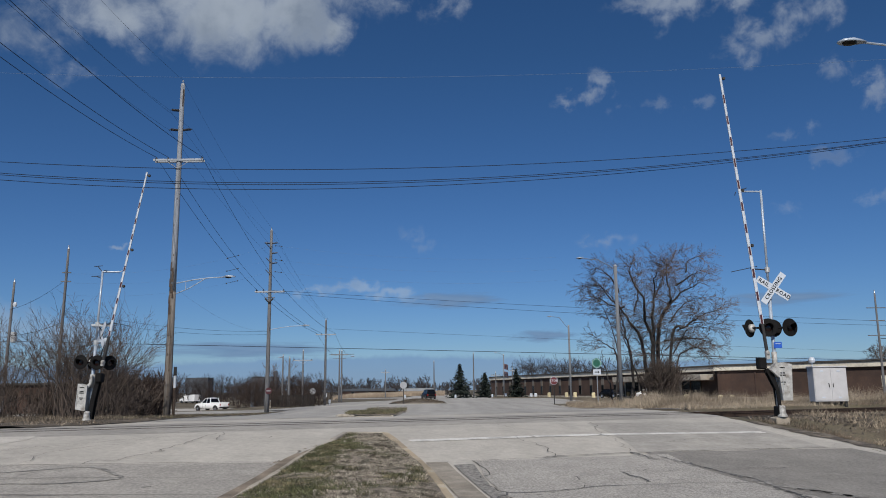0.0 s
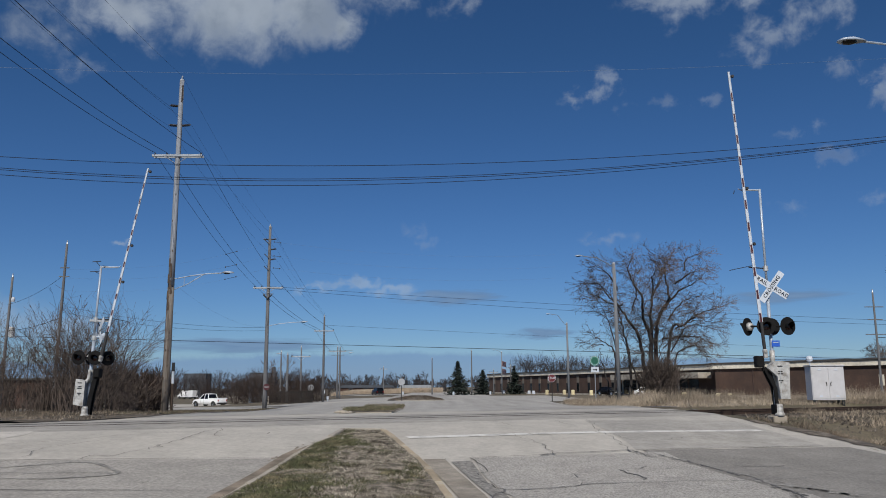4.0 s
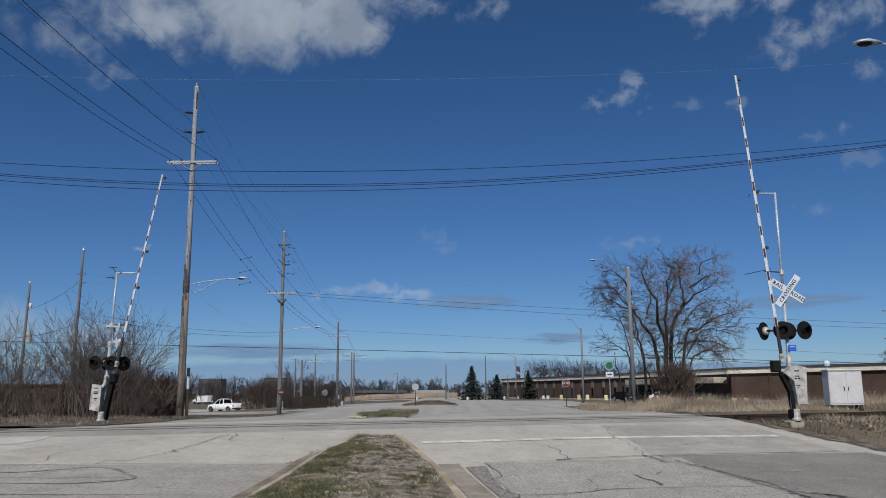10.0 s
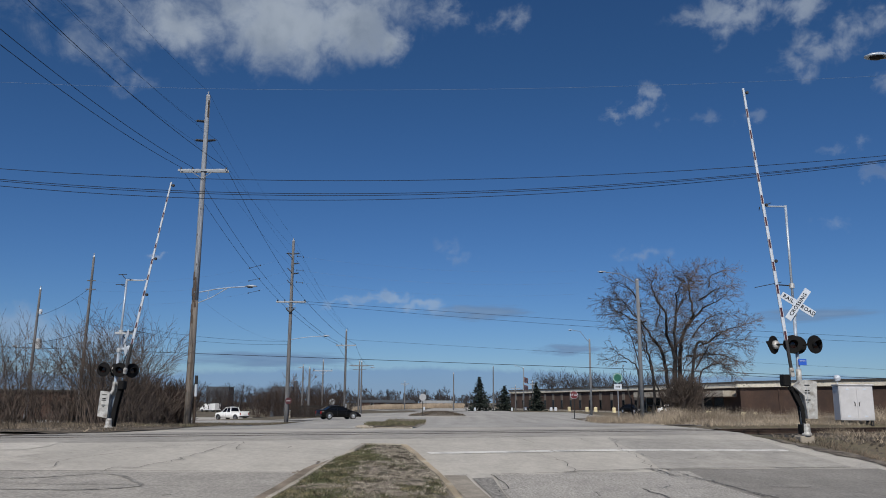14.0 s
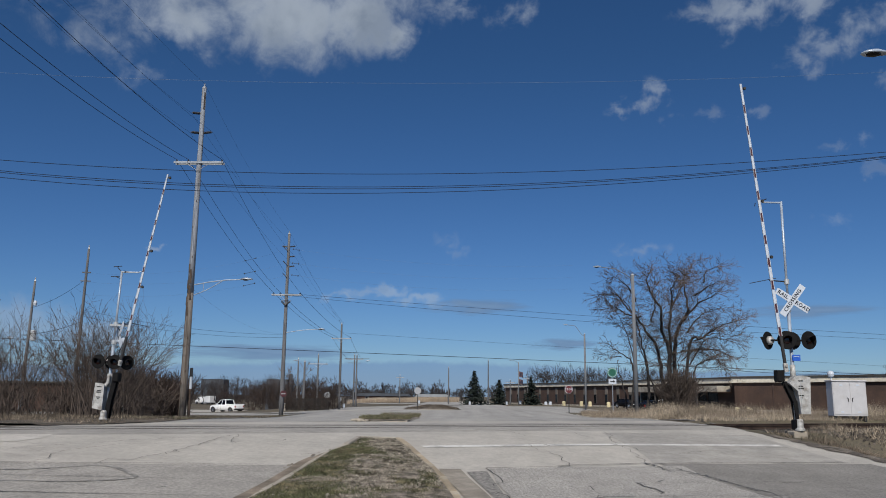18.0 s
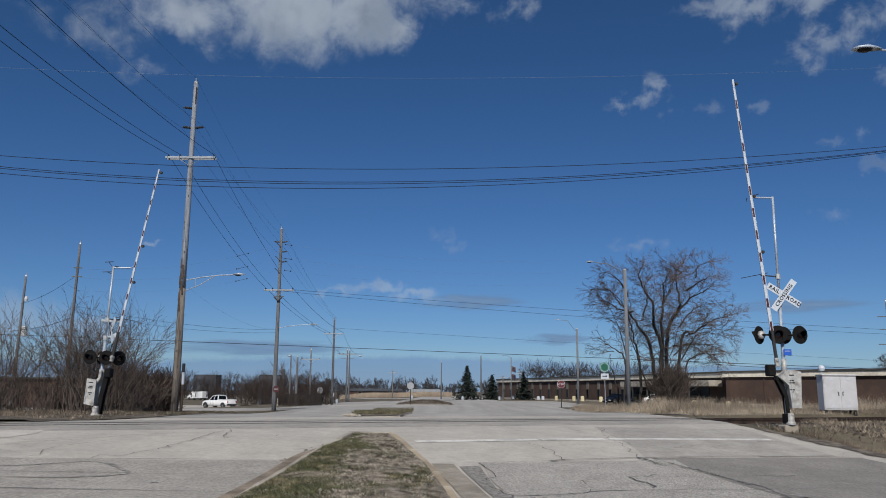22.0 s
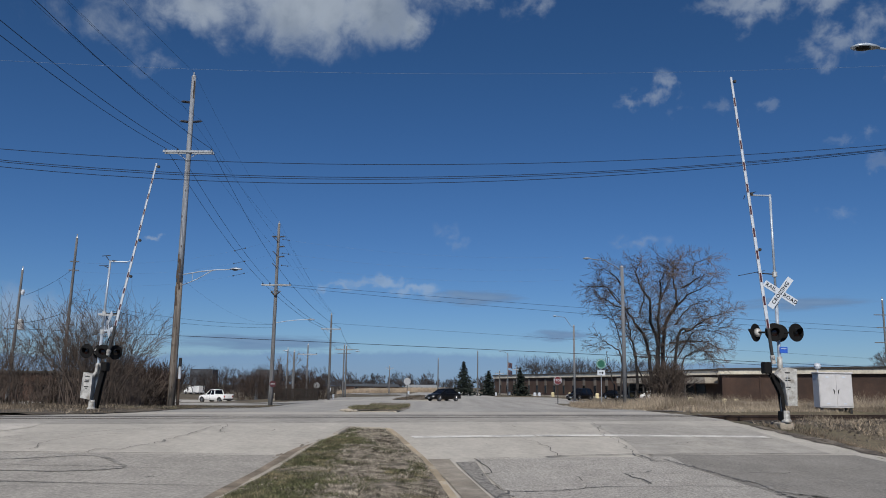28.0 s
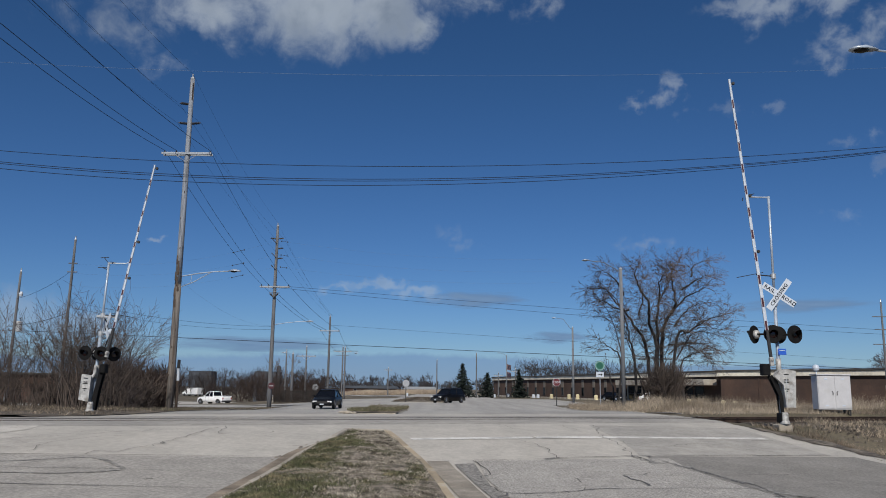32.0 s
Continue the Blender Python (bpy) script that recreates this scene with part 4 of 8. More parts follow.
    rods = Mesh().rod((0.0, 0.0, zm), (a * 0.6, -0.10, zm + 0.03), 0.022, n=6).rod((a * 0.45, -0.3, zm + 0.08), (a * 1.15, 0.2, zm - 0.03), 0.012, n=5)
    part("antenna_bracket", rods, CAR_TRIM, gate)
    for zc in (zm, mast_top * 0.52):
        part("mast_clamp", Mesh().rod((0, 0, zc - 0.08), (0, 0, zc + 0.08), 0.085, n=12), GALV, gate)
    return gate, arm


def crossbuck(gate, z):
    """Two white blades, lettered on the front."""
    for ang, words in ((-33, None), (53, "CROSSING")):
        m = pose(0.11, -0.12 if words else -0.105, z, 0, -ang, 0)
        blade = part("crossbuck_blade", Mesh().box(-0.61, 0.61, -0.006, 0.006, -0.1125, 0.1125, 0.003, m), WHITE, gate, "white crossbuck blade with black letters")
        if words:
            text_bars(blade, "", words, 0.172, m @ pose(0, -0.009, 0, 90, 0, 0))
        else:
            for dx, w in ((-0.36, "RAIL"), (0.37, "ROAD")):
                text_bars(blade, "", w, 0.172, m @ pose(dx, -0.009, 0, 90, 0, 0))


RGX, RGY = 10.88, 26.3
gate_right, arm_right = make_gate("crossing_gate", "raised red and white crossing gate with crossbuck and flashing lights",
                                  (RGX, RGY, 0.72), 0, 7.63, (-0.34, 2.11), 9.66, -5.15, -1, 2.94, 0.9, 0.375,
                                  [(-0.68, 0.10, -142), (-0.19, -0.16, -10), (0.10, 0.18, 172), (0.52, -0.14, 18)],
                                  [(0.06, 0.58), (0.36, 0.58), (0.42, 1.74), (0.16, 1.80), (-0.06, 1.78), (-0.26, 1.55), (0.0, 1.30)], [(-0.03, 0.10), (0.06, 0.10), (0.01, 0.95), (-0.12, 1.40), (-0.30, 1.62), (-0.36, 1.54), (-0.10, 0.95)],
                                  0.0, (-0.48, 1.77))
crossbuck(gate_right, 4.25)
blue = part("blue_plate", Mesh().box(-0.02, 0.24, -0.10, -0.09, 2.27, 2.47, 0.004), SIGN_BLUE, gate_right, "blue notice plate")
part("plate_bar", Mesh().box(0.02, 0.20, -0.107, -0.103, 2.40, 2.42), WHITE, blue, "unreadable white print")
LGX, LGY = -13.05, 29.6
gate_left, arm_left = make_gate("crossing_gate", "raised crossing gate seen from behind with bell and flashing lights",
                                (LGX, LGY, ground_z(LGX, LGY)), 0, 5.62, (0.455, 2.20), 7.30, 7.93, 1, 2.18, 0.80, 0.30,
                                [(-0.42, -0.14, -10), (-0.10, 0.12, 160), (0.19, -0.16, 4), (0.56, 0.04, 48)],
                                [(-0.40, 0.48), (-0.03, 0.42), (-0.03, 1.34), (-0.38, 1.40)], [(0.00, 0.12), (0.16, 0.12), (0.22, 0.8), (0.34, 1.55), (0.20, 1.62), (0.06, 0.8)], 1.7, (0.30, 1.62))
part("conduit", Mesh().pipe([(0.02, -0.14, 1.72), (0.02, -0.16, 1.42), (-0.06, -0.2, 1.28), (-0.20, -0.22, 1.18)], 0.058, 8), SILVER_PAINT, gate_left, "white cable elbow")
bell = part("bell", Mesh().lathe([(0.03, -0.08), (0.11, -0.06), (0.13, 0.0), (0.11, 0.05), (0.02, 0.10)], 12, pose(0.36, 0.0, 2.98, 0, 90, 0)).rod((0, 0, 2.95), (0.3, 0, 2.98), 0.025), WHITE, gate_left, "white warning bell")
part("side_bar", Mesh().box(-0.22, 0.55, -0.04, 0.04, 3.52, 3.60, 0.01), GALV, gate_left, "galvanised cross bar")
part("conduit", Mesh().pipe([(0.08, 0, 3.5), (0.22, 0.02, 3.3), (0.16, 0, 3.1), (0.30, 0, 2.8), (0.2, 0, 2.3)], 0.02), BLACK, gate_left, "black cable conduit")
for ang in (-45, 45):
    part("crossbuck_blade", Mesh().box(-0.61, 0.61, -0.006, 0.006, -0.1125, 0.1125, 0.003, pose(0.10, 0.1, 3.2, 0, 0, 132) @ pose(0, 0, 0, 0, ang, 0)), WHITE, gate_left, "bare back of a crossbuck blade")

# ---- signal cabinet ----
CBX, CBY = 19.8, 41.6


def make_cabinet():
    z = ground_z(CBX, CBY)
    cab = thing("signal_cabinet", "white steel two-door railway signal cabinet on short legs", "cabinet", pose(CBX, CBY, z + 0.02, 0, 0, -1) @ Matrix.Diagonal((0.86, 0.92, 0.94, 1)))
    part("body", Mesh().box(-0.98, 0.98, -0.5, 0.28, 0.16, 1.98, 0.015), CABINET_WHITE, cab)
    part("roof", Mesh().box(-1.03, 1.03, -0.56, 0.34, 1.985, 2.07, 0.02), CABINET_WHITE, cab)
    for s in (-1, 1):
        door = part("door", Mesh().box(s * 0.49 - 0.455, s * 0.49 + 0.455, -0.53, -0.502, 0.24, 1.92, 0.008), CABINET_WHITE, cab)
        part("handle", Mesh().box(s * 0.12 - 0.018, s * 0.12 + 0.018, -0.575, -0.531, 0.92, 1.10, 0.006).rod((s * 0.12, -0.56, 1.1), (s * 0.18, -0.56, 1.14), 0.014), CAR_TRIM, door, "dark latch handle")
        for z0 in (0.34, 1.76):
            part("louvre", Mesh().prism([(-0.10, 0), (0.10, 0), (0.10, 0.02), (0.07, 0.08), (-0.07, 0.08), (-0.10, 0.02)], 0.014, pose(s * 0.49, -0.538, z0)), WHITE, door)
        for y in (-0.4, 0.18):
            part("leg", Mesh().box(s * 0.86 - 0.07, s * 0.86 + 0.07, y - 0.05, y + 0.05, -0.15, 0.158, 0.008), CAR_TRIM, cab)
    part("antenna_dome", Mesh().lathe([(0.03, 2.07), (0.035, 2.24), (0.16, 2.28), (0.20, 2.40), (0.16, 2.53), (0.05, 2.58)], 16, pose(-0.72, 0.1, 0)), WHITE, cab, "white round antenna dome")
    return cab


make_cabinet()
pad = Mesh()
us = steps((14, 40, 1.0))
for u in us:
    for s in (2.6, 3.4, 5.0, 7.0, 8.4):
        p = on_track(u, s)
        pad.v.append((p.x, p.y, ground_z(p.x, p.y) + {2.6: -0.02, 8.4: -0.05}.get(s, 0.03)))
for i in range(len(us) - 1):
    for k in range(4):
        j = i * 5 + k
        pad.f.append((j, j + 5, j + 6, j + 1))
single("gravel_pad", pad, GRAVEL, "grey gravel strip beside the track", "gravel", kind="structure", smooth=True)


# ---- utility poles and street lamps ----
def insulator(mesh, x, y, z, h=0.16):
    mesh.lathe([(0.02, 0), (0.05, h * 0.25), (0.065, h * 0.5), (0.045, h * 0.75), (0.03, h)], 8, pose(x, y, z))


def utility_pole(x, y, height, r, arm_z=None, arm_half=1.4, label="weathered wooden utility pole", lean=(0.0, 0.0), yaw=0.0, posts=(), side_arms=(), group="utility poles", wood=None, wood_low=None):
    z = ground_z(x, y)
    pole = thing("utility_pole", label, "utility pole", pose(x, y, z, lean[0], lean[1], 0), group)
    n = 12
    rings = []
    for k in range(9):
        f = k / 8
        rr = r * (1 - 0.42 * f)
        rings.append([(rr * math.cos(2 * math.pi * i / n), rr * math.sin(2 * math.pi * i / n), -0.4 + (height + 0.4) * f) for i in range(n)])
    if wood_low:
        part("upper_shaft", Mesh().loft(rings[3:]), wood, pole, "silvered upper shaft", smooth=True)
        part("lower_shaft", Mesh().loft(rings[:4]), wood_low, pole, "browner lower shaft", smooth=True)
    else:
        part("shaft", Mesh().loft(rings), wood or POLE_DARK, pole, smooth=True)
    part("pole_cap", Mesh().lathe([(r * 0.62, height), (r * 0.60, height + 0.03), (0.03, height + 0.16), (0.05, height + 0.3)], 8), GALV, pole)
    tf = pose(0, 0, 0, 0, 0, yaw)
    if arm_z:
        w = r * 0.75
        for s in (-1, 1):
            part("crossarm", Mesh().box(-arm_half, arm_half, s * w - 0.05, s * w + 0.05, arm_z - 0.065, arm_z + 0.065, 0.008, tf), ARM_WOOD, pole, "silvered timber crossarm")
        for x0 in (-arm_half + 0.12, -arm_half * 0.45, arm_half - 0.12):
            p = tf @ Vector((x0, 0, arm_z + 0.06))
            ins = Mesh()
            insulator(ins, p.x, p.y, p.z)
            part("pin_insulator", ins, PORCELAIN, pole)
        for s in (-1, 1):
            brace = Mesh()
            brace.rod(tf @ Vector((s * arm_half * 0.5, -w - 0.06, arm_z - 0.05)), tf @ Vector((0, -w - 0.06, arm_z - 0.55)), 0.016, n=4)
            part("arm_brace", brace, GALV, pole)
    for z0, s in posts:
        m = Mesh()
        prof = []
        for k in range(9):
            prof += [(0.035, 0.12 + 0.055 * k), (0.085, 0.135 + 0.055 * k), (0.085, 0.15 + 0.055 * k), (0.035, 0.165 + 0.055 * k)]
        m.lathe([(0.05, 0.05), (0.05, 0.11)] + prof + [(0.03, 0.68)], 8, pose(0, 0, z0, 0, 90 * s - 6 * s, 0))
        part("post_insulator", m, PORCELAIN, pole, "dark horizontal post insulator")
    for z0, half in side_arms:
        part("side_arm", Mesh().box(-half, half, -0.04, 0.04, z0 - 0.04, z0 + 0.04, 0.006, tf), POLE_DARK, pole)
    return pole


def cobra_head(parent, x, y, z, s=1.0, turn=0.0, material=None):
    """A flat luminaire with a lens below, at the arm's end."""
    m = pose(x, y, z, 0, 0, turn)
    rings = []
    for u, w, h in ((0.0, 0.05, 0.05), (0.12, 0.10, 0.09), (0.34, 0.17, 0.13), (0.58, 0.16, 0.10), (0.72, 0.06, 0.04)):
        rings.append([m @ (Vector((-u, w * math.cos(a) , 0.02 + h * max(0, math.sin(a)))) * s) for a in [2 * math.pi * i / 10 for i in range(10)]])
    head = part("lamp_head", Mesh().loft(rings), material or ALU, parent, "silver cobra-head luminaire", smooth=True)
    part("lamp_lens", Mesh().lathe([(0.12 * s, 0.018 * s), (0.11 * s, -0.02 * s), (0.05 * s, -0.045 * s)], 12, m @ Matrix.Translation((-0.42 * s, 0, 0)) @ Matrix.Diagonal((1.6, 1.1, 1, 1))), GLASS_DARK, head, "dull lamp lens")
    return head


def lamp_arm(parent, x0, z0, x1, z1, y=0.0, strut=True):
    m = Mesh()
    pts = [(x0, y, z0), (x0 + (x1 - x0) * 0.35, y, z0 + (z1 - z0) * 0.55), (x0 + (x1 - x0) * 0.7, y, z0 + (z1 - z0) * 0.9), (x1, y, z1)]
    m.pipe(pts, 0.034)
    if strut:
        m.pipe([(x0, y, z0 - 0.62), (x0 + (x1 - x0) * 0.28, y, z0 - 0.30), (x0 + (x1 - x0) * 0.62, y, z0 + (z1 - z0) * 0.80)], 0.026)
        m.rod((x0 + (x1 - x0) * 0.20, y, z0 - 0.38), (x0 + (x1 - x0) * 0.20, y, z0 + 0.08), 0.018)
    return part("lamp_arm", m, ALU, parent, "silver bracket arm")


def zbase(x, y):
    return ground_z(x, y)


P0, P1, P2, P3, P4 = (-15.2, 4.0), (-15.85, 46.0), (-17.0, 77.0), (-16.65, 112.0), (-19.4, 148.0)
pole_one = utility_pole(*P1, 20.0, 0.225, 15.2, 1.50, "tall weathered wooden utility pole with crossarm and street lamp", posts=((18.35, -1), (17.1, -1), (17.1, 1)), wood=WOOD_POLE, wood_low=WOOD_BROWN)
sr = random.Random(9)
for k in range(9):
    z0 = 5.9 + 0.32 * k
    xo = sr.uniform(-0.12, 0.06)
    yo = -math.sqrt(max(0.0, (0.225 * (1 - 0.42 * (z0 + 0.4) / 20.4)) ** 2 - xo * xo)) + 0.045
    part("stain_strip", Mesh().rod((xo, yo, z0), (xo + sr.uniform(-0.02, 0.02), yo, z0 + 0.5), 0.075, 0.06, 7), WOOD_DARK, pole_one, "dark burnt strip on the pole")
part("riser_conduit", Mesh().rod((-0.16, -0.16, 0), (-0.14, -0.13, 7.0), 0.022, n=6), WOOD_DARK, pole_one)
# shade on the right of the pole top, added as a dark strip
part("top_strip", Mesh().rod((0.07, -0.085, 18.6), (0.07, -0.08, 19.7), 0.05, n=6), WOOD_DARK, pole_one, "dark strip standing in for shade near the pole top")
stub = part("guard_post", Mesh().rod((0.28, 0.3, -0.3), (0.28, 0.3, 1.7), 0.09, n=8), WOOD_DARK, pole_one, "dark conduit post behind the pole")
part("guard_sleeve", Mesh().rod((0.28, 0.3, 1.7), (0.28, 0.3, 2.4), 0.085, n=8), WHITE, stub, "white sleeve")
part("guard_tip", Mesh().rod((0.28, 0.3, 2.4), (0.28, 0.3, 2.9), 0.10, 0.09, n=8), CAR_TRIM, stub, "dark tip")
for z0, xo in ((1.2, 0.05), (2.0, -0.10), (2.7, 0.08), (3.6, -0.05), (4.6, 0.09), (9.4, 0.02), (11.2, -0.06), (12.8, 0.04)):
    rr = 0.225 * (1 - 0.42 * (z0 + 0.4) / 20.4)
    part("knot", Mesh().lathe([(0.045, -0.012), (0.035, 0.008), (0.01, 0.012)], 7, pose(xo, -math.sqrt(rr * rr - xo * xo), z0, 90, 0, 0) @ Matrix.Diagonal((0.7, 1.9, 1, 1))), WOOD_DARK, pole_one, "dark knot hole")
lamp_arm(pole_one, 0.2, 7.75, 2.95, 8.08)
cobra_head(pole_one, 3.65, 0, 8.06, 1.0, 0)
pole_two = utility_pole(*P2, 17.7, 0.22, 11.6, 1.45, "weathered wooden utility pole with crossarm and street lamp", posts=((16.4, 1), (15.4, 1), (14.4, 1), (16.4, -1)), side_arms=((11.0, 0.5),))
lamp_arm(pole_two, 0.15, 7.9, 3.3, 8.25, strut=False)
cobra_head(pole_two, 3.95, 0, 8.22, 1.0, 0)
part("cutout_switch", Mesh().rod((-0.4, -0.25, 10.9), (0.0, -0.25, 10.5), 0.07, n=6).rod((0.4, -0.25, 10.9), (0.0, -0.25, 10.5), 0.07, n=6), CAR_TRIM, pole_two, "dark angled switch bracket")
utility_pole(*P3, 11.8, 0.2, 9.8, 1.4, "weathered wooden utility pole with crossarm")
utility_pole(*P4, 9.4, 0.18, 8.6, 1.6, "distant wooden utility pole with double crossarms", side_arms=((7.9, 1.2),))
four = utility_pole(-18.2, 142, 9.0, 0.18, None, label="distant wooden pole with a lamp", side_arms=((8.4, 2.2),))
cobra_head(four, 2.4, 0, 8.0, 1.2)
utility_pole(-21.2, 120, 8.0, 0.16, 6.6, 1.4, "slim grey utility pole behind the brush")
lamp_left = utility_pole(-22.6, 112, 6.9, 0.15, None, label="slim wooden street lamp pole behind the brush")
cobra_head(lamp_left, -0.7, 0, 6.7, 1.1, 180)
utility_pole(-21.1, 109, 6.5, 0.2, None, label="short wooden pole among bare trees")
utility_pole(-30.0, 62, 13.2, 0.15, None, label="tall dark wooden pole rising from the brush", lean=(0, 0.8), side_arms=((11.3, 0.35), (10.6, 0.4), (6.3, 0.5)))
pole_ll = utility_pole(-36.3, 66, 11.2, 0.15, None, label="wooden pole with transformer and lamp", lean=(0, 1.0), side_arms=((6.6, 0.45),))
part("transformer", Mesh().lathe([(0.2, -0.45), (0.24, -0.4), (0.25, 0.35), (0.2, 0.42)], 12, pose(0.45, -0.1, 6.6)), GALV, pole_ll, "grey transformer can")
part("meter_can", Mesh().lathe([(0.12, -0.2), (0.16, 0.0), (0.12, 0.2)], 8, pose(0.3, -0.1, 9.3)), WHITE, pole_ll)
cobra_head(pole_ll, -1.2, 0, 6.3, 1.0, 0)
utility_pole(41.05, 75, 10.2, 0.13, None, 0.9, "dark wooden utility pole past the cabinet", side_arms=((8.8, 0.9), (7.6, 0.7), (6.2, 1.0)))
for x, y, h in ((-2.3, 180, 8.0), (6.3, 172, 9.3), (-14.7, 200, 6.8), (15.2, 178, 6.2), (11.2, 175, 5.2)):
    utility_pole(x, y, h, 0.17, h - 0.5 if h < 7 else None, 1.0, "distant slim wooden utility pole")


def street_light(x, y, height, lamp_x, lamp_z, r, label):
    z = zbase(x, y)
    t = thing("street_lamp", label, "street lamp", pose(x, y, z), "street lamps")
    part("pole", Mesh().rod((0, 0, -0.3), (0, 0, height), r, r * 0.72, 12), POLE_GREY, t, smooth=True)
    m = Mesh()
    pts = [(0, 0, height - 0.35), (lamp_x * 0.15, 0, height - 0.02), (lamp_x * 0.45, 0, lamp_z - 0.12), (lamp_x * 0.8, 0, lamp_z)]
    m.pipe(pts, 0.035)
    part("arm", m, POLE_GREY, t, "curved grey arm")
    cobra_head(t, lamp_x * 0.8, 0, lamp_z, 1.0, 0 if lamp_x < 0 else 180)
    part("cap", Mesh().lathe([(r * 0.75, height), (0.05, height + 0.1)], 8), GALV, t)
    return t


street_light(14.95, 68, 12.1, -3.3, 12.75, 0.19, "grey street lamp pole with a curved arm in dry grass")
street_light(18.1, 115, 10.7, -2.9, 12.0, 0.17, "distant street lamp with a curved arm")
street_light(12.8, 172, 9.0, -1.6, 9.4, 0.12, "pale distant street lamp")

# the lamp whose head hangs into view from beside the road
near = thing("street_lamp", "street lamp with a white cobra head over the lanes", "street lamp", pose(18.85, 20.0, zbase(19.2, 20.0)), "street lamps")
zb = -zbase(19.2, 20.0)
part("pole", Mesh().rod((0, 0, -0.3), (0, 0, 10.0), 0.14, 0.09, 12), GALV, near, smooth=True)
part("arm", Mesh().pipe([(0, 0, 9.3), (-1.6, 0, 9.7 + zb), (-4.0, 0, 10.28 + zb), (-6.0, 0, 10.62 + zb), (-7.0, 0, 10.77 + zb), (-7.45, 0, 10.83 + zb)], 0.03), ALU, near)
cobra_head(near, -7.42, 0, 10.81 + zb, 1.05, 0, ALU)


# ---- wires ----
def wire(a, b, sag, r=0.018, material=None, label="thin black overhead cable between poles", name="overhead_wire", mid=None, past=0.0):
    a, b = Vector(a), Vector(b)
    cu = bpy.data.curves.new(name, "CURVE")
    cu.dimensions, cu.bevel_depth, cu.bevel_resolution = "3D", r, 1
    sp = cu.splines.new("POLY")
    n = 28
    sp.points.add(n)
    for i in range(n + 1):
        k = -past + (1 + 2 * past) * i / n
        p = a.lerp(b, k) if mid is None else (a * (2 * (k - 0.5) * (k - 1)) + Vector(mid) * (4 * k * (1 - k)) + b * (2 * k * (k - 0.5)))
        sp.points[i].co = (p.x, p.y, p.z - 4 * sag * k * (1 - k), 1)
    cu.materials.append(material or WIRE)
    return tagged(new(name, cu), label, "cable", "overhead wires")


def top(p, dz, dx=0.0):
    return (p[0] + dx, p[1], zbase(*p) + dz)


hung = ((1.38, 15.42), (-1.38, 15.42), (-0.67, 15.42), (-0.72, 18.4), (0.72, 17.15), (-0.72, 17.15), (0.0, 20.3))
far_hung = ((1.33, 11.85), (-1.33, 11.85), (-0.65, 11.85), (0.7, 16.4), (0.7, 15.4), (0.7, 14.4), (0.0, 18.0))
for (dx, dz), (ex, ez) in zip(hung, far_hung):
    r = 0.013 if dz < 16 else 0.0055
    wire(top(P0, dz + 0.1, dx), top(P1, dz, dx), 1.15, r)
    wire(top(P1, dz, dx), top(P2, ez, ex), 0.55, r)
for (ex, ez), (gx, gz) in zip(far_hung, ((1.28, 10.0), (-1.28, 10.0), (-0.6, 10.0), (0.3, 12.0), (0.3, 11.9), (0.1, 11.8), (0.0, 11.9))):
    wire(top(P2, ez, ex), top(P3, gz, gx), 0.5, 0.016 if ez < 13 else 0.006)
for gx in (1.28, -1.28):
    wire(top(P3, 10.0, gx), top(P4, 8.8, gx), 0.4, 0.018)
for a, m_, b in (((-22.48, 36, 12.66), (0.21, 38, 12.64), (25.54, 40, 14.8)), ((-21.8, 35, 11.85), (0.2, 37.5, 11.88), (25.52, 40, 14.68)),
                 ((-21.8, 35, 11.77), (0.2, 37.5, 11.79), (25.52, 40, 14.65)), ((-21.15, 34, 11.25), (0.2, 37.5, 11.59), (25.51, 40, 14.59))):
    wire(a, b, 0, 0.014, mid=m_, past=0.15)
wire((-19.08, 30, 14.52), (22.13, 34, 16.47), 0, 0.0045, WIRE_PALE, "thin pale overhead conductor high up", mid=(0.22, 32, 14.92), past=0.15)
wire((-48.14, 80, 7.1), (54.33, 90, 4.35), 0, 0.028, mid=(0.25, 85, 5.85), past=0.2)
wire((-36.3, 66, 6.5), (-30, 62, 7.2), 0.2, 0.02)
wire((-16.9, 77, 11.5), (49.38, 85, 8.42), 0, 0.014, mid=(15.2, 80, 9.72), past=0.0)
wire((-16.9, 77, 11.3), (49.33, 85, 8.0), 0, 0.014, mid=(15.1, 80, 9.14), past=0.0)
wire((-16.6, 112, 10.4), (69.2, 120, 6.5), 0, 0.014, mid=(21.4, 114, 8.48))
